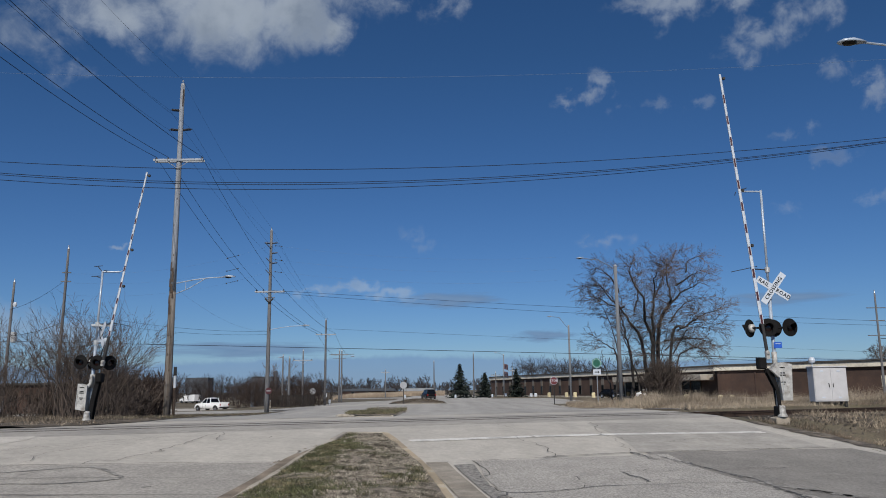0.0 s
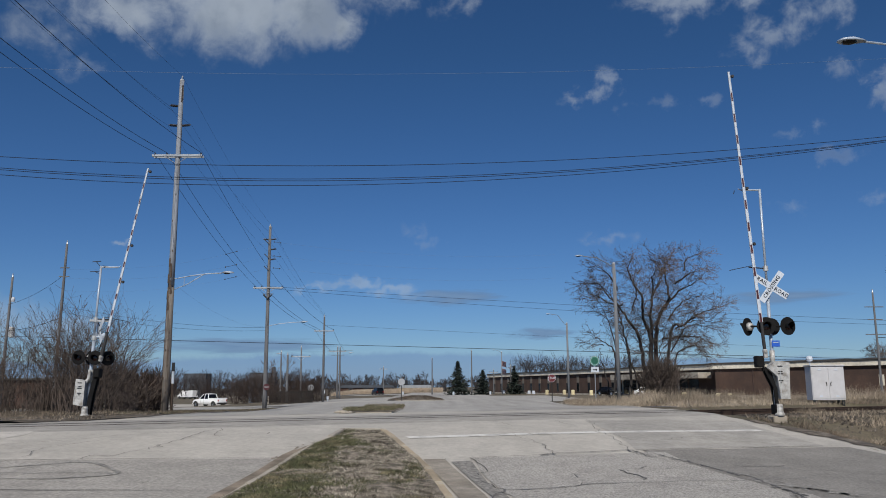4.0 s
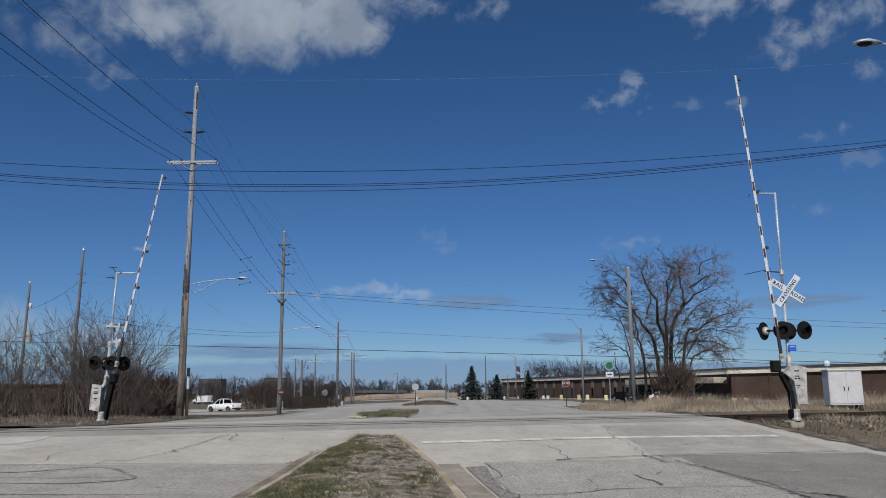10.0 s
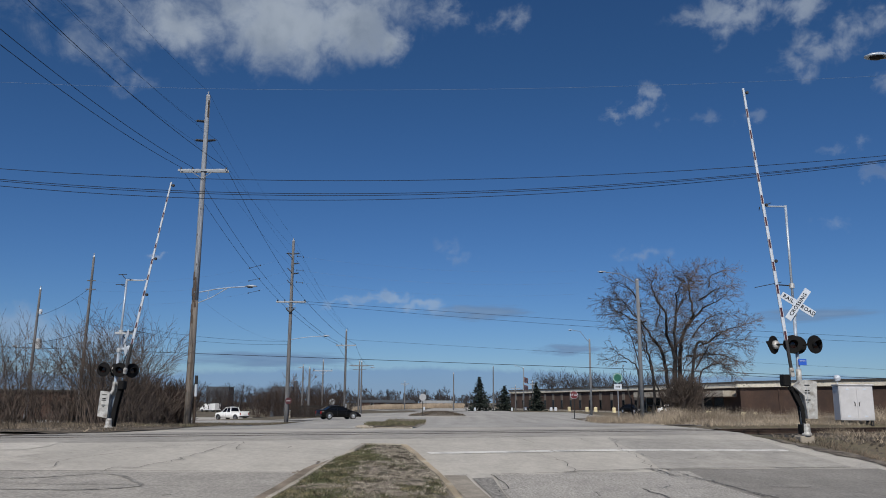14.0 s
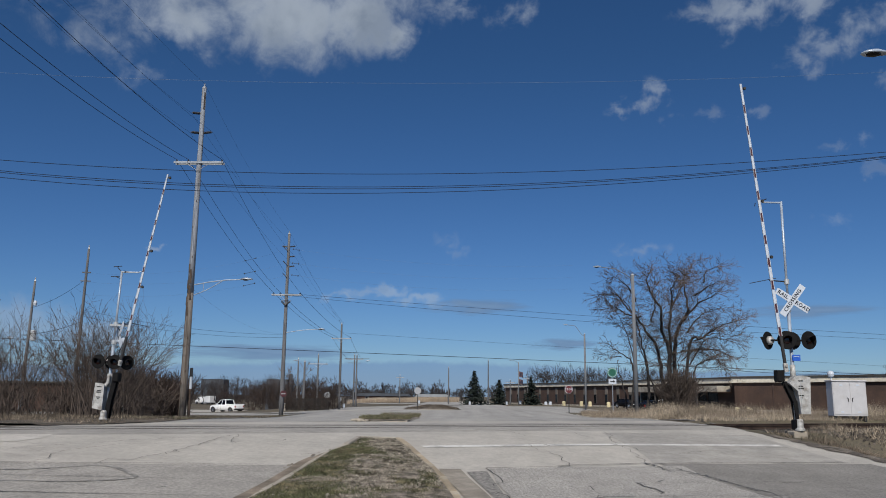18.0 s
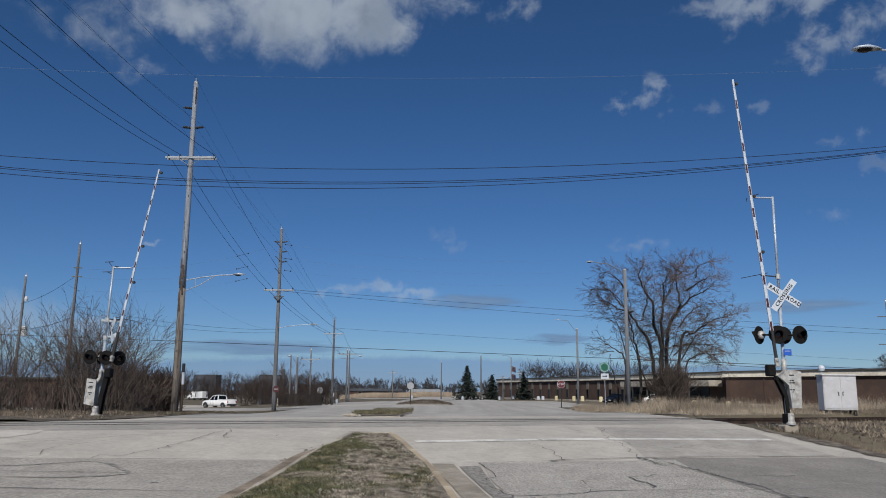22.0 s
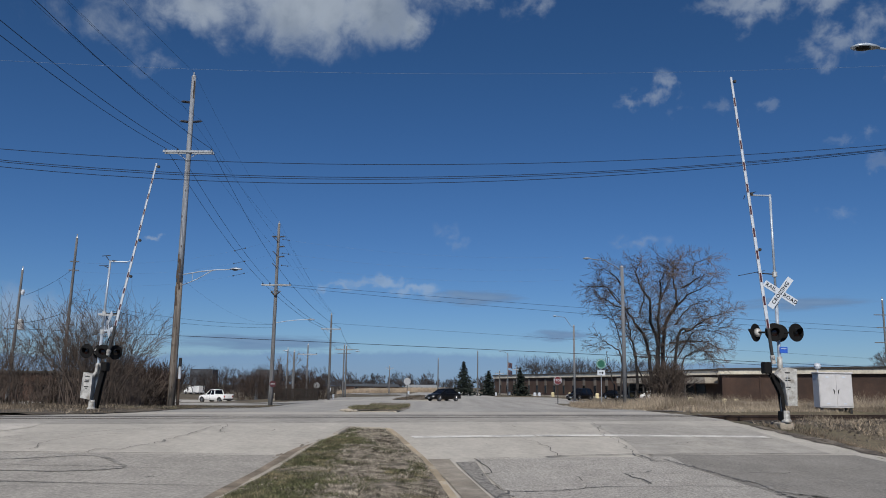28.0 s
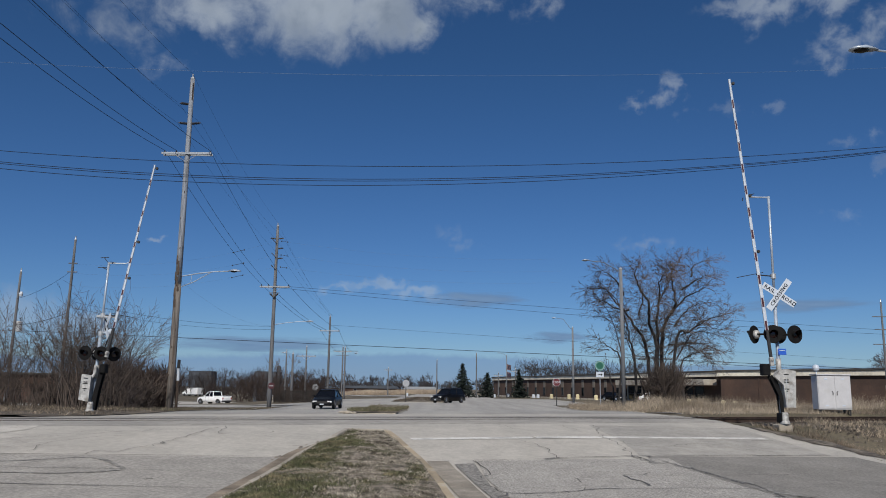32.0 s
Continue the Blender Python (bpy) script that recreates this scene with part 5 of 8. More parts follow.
# a thin cross line from the brush over the second pole, with strain insulators either side of it
for za, zp, ze in ((11.1, 16.0, 15.5), (10.4, 14.6, 14.2), (9.4, 13.4, 13.0)):
    wire((-30, 62, za), (P2[0], P2[1], zp), 0.9, 0.004, WIRE_PALE, "thin pale conductor to the second pole")
    wire((P2[0], P2[1], zp), (12.0, 83, ze), 0.7, 0.0045, WIRE_PALE, "thin pale conductor from the second pole")
    part("strain_arm", Mesh().rod((-0.45, -0.2, zp + 0.35), (0.0, -0.2, zp - 0.1), 0.045, n=6), PORCELAIN, pole_two, "dark angled insulator arm")
    for f0, f1, end, ez_ in ((0.75, 0.81, Vector((-30, 62, za)), 0.9), (0.965, 0.985, Vector((12.0, 83, ze)), 0.7)):
        a_, b_ = [end.lerp(Vector((P2[0], P2[1], zp)), f) - Vector((0, 0, 4 * ez_ * f * (1 - f))) for f in (f0, f1)]
        ins = Mesh().rod(a_, b_, 0.018, n=5)
        for q in (a_, b_):
            ins.lathe([(0.02, -0.07), (0.075, 0.0), (0.02, 0.07)], 6, Matrix.Translation(q))
        single("strain_insulator", ins, PORCELAIN, "dark strain insulator hung in a thin conductor", "insulator", group="strain insulators")
wire((-30, 62, 8.2), (P2[0], P2[1], 7.5), 0.5, 0.011)
wire((-30, 62, 7.7), (P2[0], P2[1], 7.2), 0.5, 0.011)
wire((-15.85, 46, 7.9), (P2[0], P2[1], 7.6), 0.8, 0.004, WIRE_PALE)
wire((-36.3, 66, 8.7), (-30, 62, 10.5), 0.3, 0.012)
wire((41.2, 75, 6.1), (90, 70, 6.5), 0.6, 0.03)
wire((41.2, 75, 4.2), (14.95, 68, 4.9), 0.5, 0.018)
wire((41.2, 75, 4.2), (90, 66, 4.6), 0.5, 0.022)

# ---- trees and brush ----
def limb(mesh, pts, radii, n):
    """A bent tapering limb through pts as one skin."""
    rings = []
    for i, p in enumerate(pts):
        w = (pts[min(i + 1, len(pts) - 1)] - pts[max(i - 1, 0)]).normalized()
        u = w.cross(Vector((0.31, 0.9, 0.2))).normalized()
        q = w.cross(u)
        rings.append([p + (u * math.cos(2 * math.pi * k / n) + q * math.sin(2 * math.pi * k / n)) * radii[i] for k in range(n)])
    k0 = len(mesh.v)
    for r in rings:
        mesh.v.extend(tuple(p) for p in r)
    for j in range(len(rings) - 1):
        for k in range(n):
            a, b = k0 + j * n + k, k0 + j * n + (k + 1) % n
            mesh.f.append((a, b, b + n, a + n))


def grow(thick, fine, p, d, length, r, depth, rng, spread, rise, kids=(2, 3), shrink=(0.62, 0.82), min_r=0.012, open_up=1.0):
    pts, radii = [p], [r]
    segs = 4 if depth > 1 else 3 if min_r < 0.0108 else 2
    for i in range(segs):
        d = (d + Vector((rng.gauss(0, 0.13), rng.gauss(0, 0.13), rng.gauss(0, 0.09) + rise))).normalized()
        pts.append(pts[-1] + d * (length / segs))
        radii.append(max(min_r * 0.6, r * (1 - 0.42 * (i + 1) / segs)))
    limb(thick if r > 0.05 else fine, pts, radii, 6 if r > 0.08 else 3)
    if depth == 0:
        return
    for k in range(rng.randint(*kids)):
        axis = Vector((rng.gauss(0, 1), rng.gauss(0, 1), rng.gauss(0, 0.6))).normalized()
        nd = (d + axis * spread * open_up ** depth * rng.uniform(0.55, 1.2)).normalized()
        grow(thick, fine, pts[-1] if k < 2 else pts[-2], nd, length * rng.uniform(*shrink), max(min_r, radii[-1] * rng.uniform(0.65, 0.9)), depth - 1, rng, spread, rise, kids, shrink, min_r, open_up)
    for i in (1, 2):
        if rng.random() < 0.75:
            axis = Vector((rng.gauss(0, 1), rng.gauss(0, 1), rng.gauss(0.2, 0.5))).normalized()
            grow(thick, fine, pts[i], (d * 0.5 + axis).normalized(), length * rng.uniform(0.4, 0.65), max(min_r, radii[i] * 0.4), max(0, depth - 2), rng, spread, rise, kids, shrink, min_r, open_up)


def bare_tree(name, label, x, y, stems, depth, seed, spread=0.55, rise=0.05, min_r=0.014, kids=(2, 3), group="bare trees", category="tree", open_up=1.0, squeeze=1.0):
    """stems: (dx, dy, lean_x, lean_y, first length, radius)"""
    rng = random.Random(seed)
    tree = thing(name, label, category, pose(x, y, zbase(x, y)), group)
    thick, fine = Mesh(), Mesh()
    for dx, dy, lx, ly, length, r in stems:
        grow(thick, fine, Vector((dx, dy, -0.3)), Vector((lx, ly, 1)).normalized(), length, r, depth, rng, spread, rise, kids, min_r=min_r, open_up=open_up)
    for m in (thick, fine):
        m.v = [(x_ * squeeze, y_ * squeeze, z_) for x_, y_, z_ in m.v]
    part("trunk", thick, BARK, tree, "grey brown trunk and limbs", smooth=True)
    part("crown", fine, TWIG, tree, "fine bare twigs")
    return tree


def limbed_tree(label, x, y, limbs, seed, reach, depth=3, gap=0.5, twig=0.012, low=3.2):
    """A tree of long bent limbs. limbs: (radius, (x, z), (x, z) ...); side branches leave them all along."""
    rng = random.Random(seed)
    tree = thing("bare_tree", label, "tree", pose(x, y, zbase(x, y)), "bare trees")
    thick, fine = Mesh(), Mesh()
    for r, *pts in limbs:
        off = rng.uniform(-1.0, 1.0)
        line = [Vector((px_, off * 0.28 * z_ * abs(rng.gauss(0.8, 0.25)), z_)) for px_, z_ in pts]
        # rounded through the given bends
        soft = []
        for k in range(len(line) - 1):
            p0, p1, p2, p3 = line[max(0, k - 1)], line[k], line[k + 1], line[min(len(line) - 1, k + 2)]
            for i in range(5):
                f = i / 5
                q = 0.5 * ((2 * p1) + (p2 - p0) * f + (2 * p0 - 5 * p1 + 4 * p2 - p3) * f * f + (3 * p1 - p0 - 3 * p2 + p3) * f ** 3)
                soft.append(q + Vector((rng.gauss(0, 0.05), rng.gauss(0, 0.08), rng.gauss(0, 0.04))))
        soft.append(line[-1])
        n = len(soft)
        radii = [max(0.020, 0.78 * r * (1 - 0.90 * (i / (n - 1)) ** 0.8)) for i in range(n)]
        limb(thick, soft, radii, 7)
        l = 0.0
        for i in range(1, n):
            l += (soft[i] - soft[i - 1]).length
            if soft[i].z < low or l < gap:
                continue
            l = 0.0
            along_ = (soft[min(n - 1, i + 1)] - soft[i - 1]).normalized()
            for _ in range(rng.choice((1, 2, 2, 3))):
                side = Vector((rng.gauss(0, 1), rng.gauss(0, 1), rng.gauss(0.1, 0.6))).normalized()
                grow(thick, fine, soft[i], (along_ * 0.7 + side).normalized(), reach * rng.uniform(0.55, 1.15) * (1.1 - 0.3 * i / n), max(0.022, radii[i] * rng.uniform(0.16, 0.30)), depth, rng, 0.75, -0.012, (2, 3), (0.58, 0.82), twig)
        for _ in range(3):
            side = Vector((rng.gauss(0, 1), rng.gauss(0, 1), rng.gauss(0, 0.7))).normalized()
            grow(thick, fine, soft[-1], (along_ + side * 0.7).normalized(), reach * 0.8, 0.03, depth, rng, 0.75, -0.02, (2, 3), (0.58, 0.82), twig)
    part("trunk", thick, BARK, tree, "dark grey brown trunk and limbs", smooth=True)
    part("crown", fine, TWIG, tree, "fine dark bare twigs")
    return tree


limbed_tree("large bare many-stemmed tree with a round crown", 21.1, 80, [
    (0.16, (-1.1, -0.3), (-1.8, 2.6), (-2.5, 4.6), (-3.3, 6.8), (-3.9, 8.4)), (0.13, (0.3, -0.3), (0.45, 3.2), (0.9, 5.8), (1.6, 8.4)),
    (0.30, (-0.7, -0.3), (-0.7, 4.3), (-1.1, 7.0), (-2.0, 8.5), (-2.8, 9.8), (-3.5, 11.2), (-4.6, 12.2), (-6.3, 12.4)),
    (0.14, (-2.8, 9.8), (-4.1, 10.0), (-5.2, 10.7), (-6.0, 10.6)), (0.14, (-3.5, 11.2), (-4.1, 12.6), (-5.1, 13.4), (-5.6, 13.7)),
    (0.30, (-0.4, -0.3), (-0.4, 5.9), (-1.2, 8.2), (-1.7, 10.0), (-2.2, 11.8), (-2.7, 13.2), (-2.2, 14.1)),
    (0.13, (-1.5, 9.4), (-0.9, 11.1), (-1.2, 12.6), (-0.8, 13.2)),
    (0.27, (-0.1, -0.3), (-0.3, 6.2), (-0.5, 8.8), (-0.2, 11.1), (-0.5, 12.4), (0.1, 13.2)),
    (0.11, (-0.4, 10.0), (0.2, 11.4), (1.0, 12.5), (0.8, 13.1)),
    (0.34, (0.3, -0.3), (0.7, 6.0), (1.4, 8.5), (2.1, 10.5), (2.6, 12.8), (2.3, 14.1), (3.3, 15.3)),
    (0.10, (2.4, 13.8), (1.5, 14.4), (0.9, 14.9)), (0.11, (2.6, 12.8), (3.2, 14.1), (4.0, 14.4)),
    (0.18, (2.0, 9.9), (3.6, 11.4), (4.8, 12.0), (5.7, 12.6)), (0.13, (2.6, 11.9), (4.2, 13.0), (5.1, 13.4)),
    (0.24, (0.9, -0.3), (1.6, 7.0), (2.9, 7.6), (4.1, 8.5), (5.3, 9.0), (6.3, 9.3)),
    (0.15, (1.5, 6.4), (3.3, 6.6), (4.8, 6.5), (6.2, 6.0)), (0.16, (1.7, -0.3), (2.2, 4.2), (3.1, 5.3), (4.5, 5.6), (5.5, 4.6)),
    (0.15, (0.3, 0.5), (0.4, 7.1), (0.9, 9.2)), (0.12, (1.8, 8.2), (2.6, 9.5), (3.9, 10.4), (5.3, 10.6)),
    (0.11, (2.0, 5.0), (3.3, 7.3), (4.7, 7.7), (6.0, 7.4)), (0.10, (2.6, 7.4), (3.8, 8.0), (5.2, 8.2), (6.5, 8.0)), (0.10, (1.2, 5.4), (2.4, 6.4), (3.7, 6.0), (4.9, 5.2))], 21, 1.10, 3, 0.26, 0.0095, 4.4)
limbed_tree("bare tree with slim dark straight trunks", 18.5, 82, [
    (0.22, (0.6, -0.3), (0.8, 3.8), (0.5, 6.1), (0.1, 8.1), (-0.3, 9.9), (-1.1, 11.2), (-1.8, 12.0)),
    (0.13, (-0.4, -0.3), (-0.4, 4.0), (-1.0, 7.8), (-1.8, 9.8), (-2.6, 10.9))], 35, 1.0, 3, 0.35, 0.012, 6.0)
limbed_tree("small leaning bare tree among dry grass", 16.5, 78, [
    (0.14, (0.2, -0.3), (0.3, 4.8), (-0.5, 5.7), (-1.3, 6.3), (-1.9, 6.8)), (0.07, (-0.5, 5.7), (-1.5, 5.7), (-2.3, 5.9))], 41, 0.8, 2, 0.4, 0.012, 4.4)
limbed_tree("broken dark snag leaning in dry grass", 16.4, 77.6, [(0.15, (-0.2, -0.3), (-0.5, 2.1), (-1.0, 3.8), (-1.3, 5.0))], 43, 0.25, 1, 1.2, 0.014, 3.4)


for k, (tx, ty) in enumerate(((82.0, 150), (87.0, 158))):
    limbed_tree("bare tree standing behind the brick building", tx, ty, [
        (0.20, (0.0, -0.3), (0.1, 2.6), (-0.4, 5.2), (-1.0, 7.2)), (0.14, (0.0, 2.2), (0.8, 4.8), (1.5, 6.9)), (0.11, (0.1, 3.4), (0.3, 6.0), (0.2, 8.1))], 51 + k, 1.2, 3, 0.7, 0.018)


limbed_tree("tall bare tree with a high small crown", 45.6, 75, [
    (0.22, (0.0, -0.3), (-0.2, 6.0), (-0.9, 10.4), (-1.6, 12.6)), (0.10, (-0.5, 9.0), (-1.4, 10.9), (-2.4, 11.7)), (0.10, (-0.4, 8.6), (0.4, 11.0), (0.9, 12.8))], 63, 0.85, 3, 0.3, 0.011, 10.0)


def shrub_mesh(seed, h, stems, depth, lean=0.45, min_r=0.012, kids=(2, 3), spread=0.5, r0=0.035, rise=0.04):
    rng = random.Random(seed)
    a = Mesh()
    for k in range(stems):
        ang = rng.uniform(0, 6.28)
        l = rng.uniform(0, lean)
        rad = rng.uniform(0, 0.6)
        grow(a, a, Vector((rad * math.cos(ang), rad * math.sin(ang), -0.1)), Vector((l * math.cos(ang), l * math.sin(ang), 1)).normalized(),
             h * rng.uniform(0.28, 0.42), r0 * rng.uniform(0.7, 1.4), depth, rng, spread, rise, kids, (0.6, 0.8), min_r)
    return a


def shrubs(name, label, category, spots, variants, material, group):
    datas = [v.data("branch_mass", material) for v in variants]
    rng = random.Random(len(spots))
    for i, (x, y, s) in enumerate(spots):
        t = thing(name, label, category, pose(x, y, zbase(x, y) - 0.05, 0, 0, rng.uniform(0, 360)), group)
        part("branch_mass", datas[i % len(datas)], material, t).scale = (s, s, s * rng.uniform(0.9, 1.1))


rng = random.Random(77)
def brush_mesh(seed, stems, height, lean, drift=0.0):
    """Long whippy stems that fan from one root and carry fine twigs on their upper half."""
    rng = random.Random(seed)
    a = Mesh()
    for _ in range(stems):
        ang = rng.uniform(0, 6.28)
        out_ = Vector((math.cos(ang) + drift, math.sin(ang), 0))
        l = rng.uniform(0.03, lean)
        d = (Vector((0, 0, 1)) + out_ * l * 0.6).normalized()
        length = height * rng.uniform(0.65, 1.12)
        r0 = rng.uniform(0.016, 0.040)
        pts, radii = [Vector((rng.gauss(0, 0.3), rng.gauss(0, 0.3), -0.1))], [r0]
        n = 8
        for i in range(n):
            d = (d + out_ * l * 0.10 + Vector((rng.gauss(0, 0.07), rng.gauss(0, 0.07), rng.gauss(0, 0.04)))).normalized()
            pts.append(pts[-1] + d * length / n)
            radii.append(max(0.0062, r0 * (1 - 0.85 * (i + 1) / n)))
        limb(a, pts, radii, 4)
        for i in range(2, n + 1):
            for _ in range(rng.choice((1, 2, 2, 3)) if i > 3 else rng.choice((0, 1))):
                side = Vector((rng.gauss(0, 1), rng.gauss(0, 1), rng.gauss(0.15, 0.45))).normalized()
                e = (d * 1.0 + side * 0.75).normalized()
                tl = length * rng.uniform(0.10, 0.26)
                q = [pts[i]]
                for _ in range(3):
                    e = (e + Vector((rng.gauss(0, 0.14), rng.gauss(0, 0.14), rng.gauss(0.03, 0.08)))).normalized()
                    q.append(q[-1] + e * tl / 3)
                limb(a, q, [0.0085, 0.0075, 0.0065, 0.005], 3)
                for _ in range(rng.randint(1, 3)):
                    k = rng.randint(1, 3)
                    f = (e + Vector((rng.gauss(0, 0.6), rng.gauss(0, 0.6), rng.gauss(0, 0.4)))).normalized()
                    limb(a, [q[k], q[k] + f * tl * 0.25, q[k] + f * tl * 0.5 + Vector((0, 0, 0.04))], [0.006, 0.0055, 0.0045], 3)
    return a


fan = [brush_mesh(i + 300, 21, 4.7, 0.85, 0.18) for i in range(3)]
upright = [brush_mesh(i + 320, 12, 4.9, 0.50) for i in range(5)]
spots = [(-16.0, 37.5, 0.92), (-16.5, 39.3, 0.95), (-16.9, 36.8, 0.9), (-17.5, 41.5, 0.95), (-18.2, 43.5, 1.05), (-17.6, 38.5, 1.0)]
shrubs("bare_shrub", "bare brown shrub with stems fanning out over the verge", "shrub", spots, fan, SHRUB, "roadside brush")
spots = [(-17.3 - 0.58 * i + rng.uniform(-0.3, 0.3), 36.2 + rng.uniform(0, 7.5), rng.uniform(0.70, 1.0)) for i in range(21)]
shrubs("bare_shrub", "thin upright bare roadside shrub", "shrub", spots, upright, SHRUB, "roadside brush")
low = [shrub_mesh(i + 40, 2.2, 13, 3, 0.8, 0.010) for i in range(3)]
spots = [(-15.0 - 1.2 * i + rng.uniform(-0.4, 0.4), 36 + rng.uniform(0, 6), rng.uniform(0.3, 0.6)) for i in range(10)]
spots += [(-0.365 * q - 0.21 * q * rng.random(), q, rng.uniform(1.0, 1.45)) for q in [44 + 0.5 * i for i in range(13)]]
shrubs("low_shrub", "low tangled bare bramble", "shrub", spots, low, SHRUB, "roadside brush")
spots = [(-0.43 * q + 0.075 * q * rng.random(), q, rng.uniform(1.2, 1.75)) for q in [50 + 0.5 * i for i in range(20)]]
shrubs("dense_shrub", "dense dark bare shrub behind the utility pole", "shrub", spots, low, THICKET, "roadside brush")
mid = [shrub_mesh(i + 60, 5.4, 5, 4, 0.75, 0.014, (2, 3), 0.62, 0.05) for i in range(4)]
spots = [(-62 + 26 * (i + rng.random()) / 16, 162 + rng.uniform(0, 14), rng.uniform(0.75, 1.1)) for i in range(16)]
spots += [(-33.0 + 14.5 * (i + rng.random()) / 26, 119 + rng.uniform(0, 18), rng.uniform(0.6, 0.98)) for i in range(26)]
spots += [(-34 + 2.6 * i, 118 + rng.uniform(0, 5), rng.uniform(0.75, 0.95)) for i in range(4)]
spots = [q for q in spots if not (-0.338 < q[0] / q[1] < -0.262 and q[1] < 225)]
shrubs("bare_thicket", "dark bare thicket across the parking area", "shrub", spots + [(-84 + 1.9 * i, 222 + rng.uniform(0, 6), rng.uniform(1.0, 1.4)) for i in range(17)] + [(-51.5 + 1.5 * i, 172 + rng.uniform(0, 4), rng.uniform(0.6, 0.95)) for i in range(9)] + [(-22.2 + 0.75 * i, 103.8 + rng.uniform(0, 1), rng.uniform(0.25, 0.36)) for i in range(8)] + [(-23.5 + 0.9 * i, 109 + rng.uniform(0, 4), rng.uniform(0.4, 0.7)) for i in range(8)], mid, THICKET, "far thickets")
shrubs("bare_shrub", "dense bare shrub at the foot of a tree", "shrub", [(20.7, 78.6, 1.05), (21.4, 78.4, 1.25), (21.1, 79.0, 1.35), (21.9, 79.0, 1.1), (20.4, 78.9, 0.9), (21.7, 78.0, 1.15), (21.2, 78.2, 1.2)],
       [shrub_mesh(i + 80, 3.8, 17, 3, 0.12, 0.016, spread=0.32) for i in range(2)], SHRUB, "shrubs under the tree")
bare_tree("bare_tree", "small pale bare tree by the fence", -23.6, 121, [(0, 0, 0.05, 0, 2.8, 0.16)], 4, 12, 0.6, 0.02, 0.03)


def far_woods(name, label, spots, seed, r=0.10, depth=3):
    """Bare woods far off, joined."""
    rng = random.Random(seed)
    kinds = []
    for k in range(4):
        m = Mesh()
        g = random.Random(seed * 10 + k)
        for s in range(2):
            grow(m, m, Vector((s * 1.5, 0, -0.5)), Vector((g.uniform(-0.2, 0.2), 0, 1)).normalized(), 3.4, 0.14, depth, g, 0.65, 0.04, (2, 3), (0.6, 0.8), r)
        kinds.append((np.array(m.v), m.f))
    verts, faces, k0 = [], [], 0
    for x, y, s in spots:
        v, f = kinds[rng.randrange(4)]
        a = rng.uniform(0, 6.28)
        c, d = math.cos(a) * s, math.sin(a) * s
        w = np.stack([v[:, 0] * c - v[:, 1] * d + x, v[:, 0] * d + v[:, 1] * c + y, v[:, 2] * s], 1)
        verts.extend(w.tolist())
        faces.extend(tuple(i + k0 for i in q) for q in f)
        k0 += len(v)
    m = Mesh()
    m.v, m.f = verts, faces
    return single(name, m, WOODS, label, "trees", kind="stuff")


far_woods("far_woods", "distant bare woods along the horizon", [(-70 + 110 * rng.random(), 400 + 60 * rng.random(), rng.uniform(0.5, 1.25)) for _ in range(90)], 5, 0.075)
far_woods("far_hedge", "low dark hedgerow before the horizon", [(-85 + 120 * rng.random(), 300 + 30 * rng.random(), rng.uniform(0.4, 0.72)) for _ in range(235)], 15, 0.13, 2)
far_woods("far_woods", "bare woods behind the brick building", [(22 + 46 * rng.random(), 235 + 25 * rng.random(), rng.uniform(1.1, 1.6)) for _ in range(52)] + [(95 + 20 * rng.random(), 165 + 20 * rng.random(), rng.uniform(0.9, 1.3)) for _ in range(7)]
          + [(60 + 40 * rng.random(), 200 + 25 * rng.random(), rng.uniform(0.6, 0.9)) for _ in range(14)], 6, 0.035)
far_woods("far_woods", "bare woods past the parking area", [(-120 + 85 * rng.random(), 208 + 30 * rng.random(), rng.uniform(0.5, 0.85)) for _ in range(80)], 8, 0.035)


def fir(x, y, h, half, seed):
    rng = random.Random(seed)
    t = thing("fir_tree", "dark green conical fir tree", "tree", pose(x, y, zbase(x, y)), "fir trees")
    part("trunk", Mesh().rod((0, 0, -0.2), (0, 0, h * 0.95), 0.16, 0.03, 7), BARK, t)
    m = Mesh()
    layers = int(h * 7)
    for i in range(layers):
        k = i / layers
        z = 0.25 + (h - 0.3) * k
        reach = half * (1 - k) ** 1.05 * rng.uniform(0.8, 1.15) + 0.08
        for j in range(rng.randint(7, 11)):
            a = rng.uniform(0, 6.28)
            l = reach * rng.uniform(0.7, 1.1)
            for s in range(5):
                u = l * (s + 0.6) / 5
                c = Vector((math.cos(a) * u, math.sin(a) * u, z - 0.28 * u + rng.uniform(-0.05, 0.08)))
                w = (0.22 + 0.20 * rng.random()) * (1 - 0.6 * k)
                e = [Vector((rng.gauss(0, w), rng.gauss(0, w), rng.gauss(-0.03, w * 0.55))) for _ in range(3)]
                m.add([c + q for q in e], [(0, 1, 2)])
    part("crown", m, NEEDLES, t)
    return t


fir(3.2, 165, 7.0, 3.5, 1)
fir(8.6, 171, 5.3, 2.6, 2)
fir(15.35, 171, 6.0, 2.8, 3)


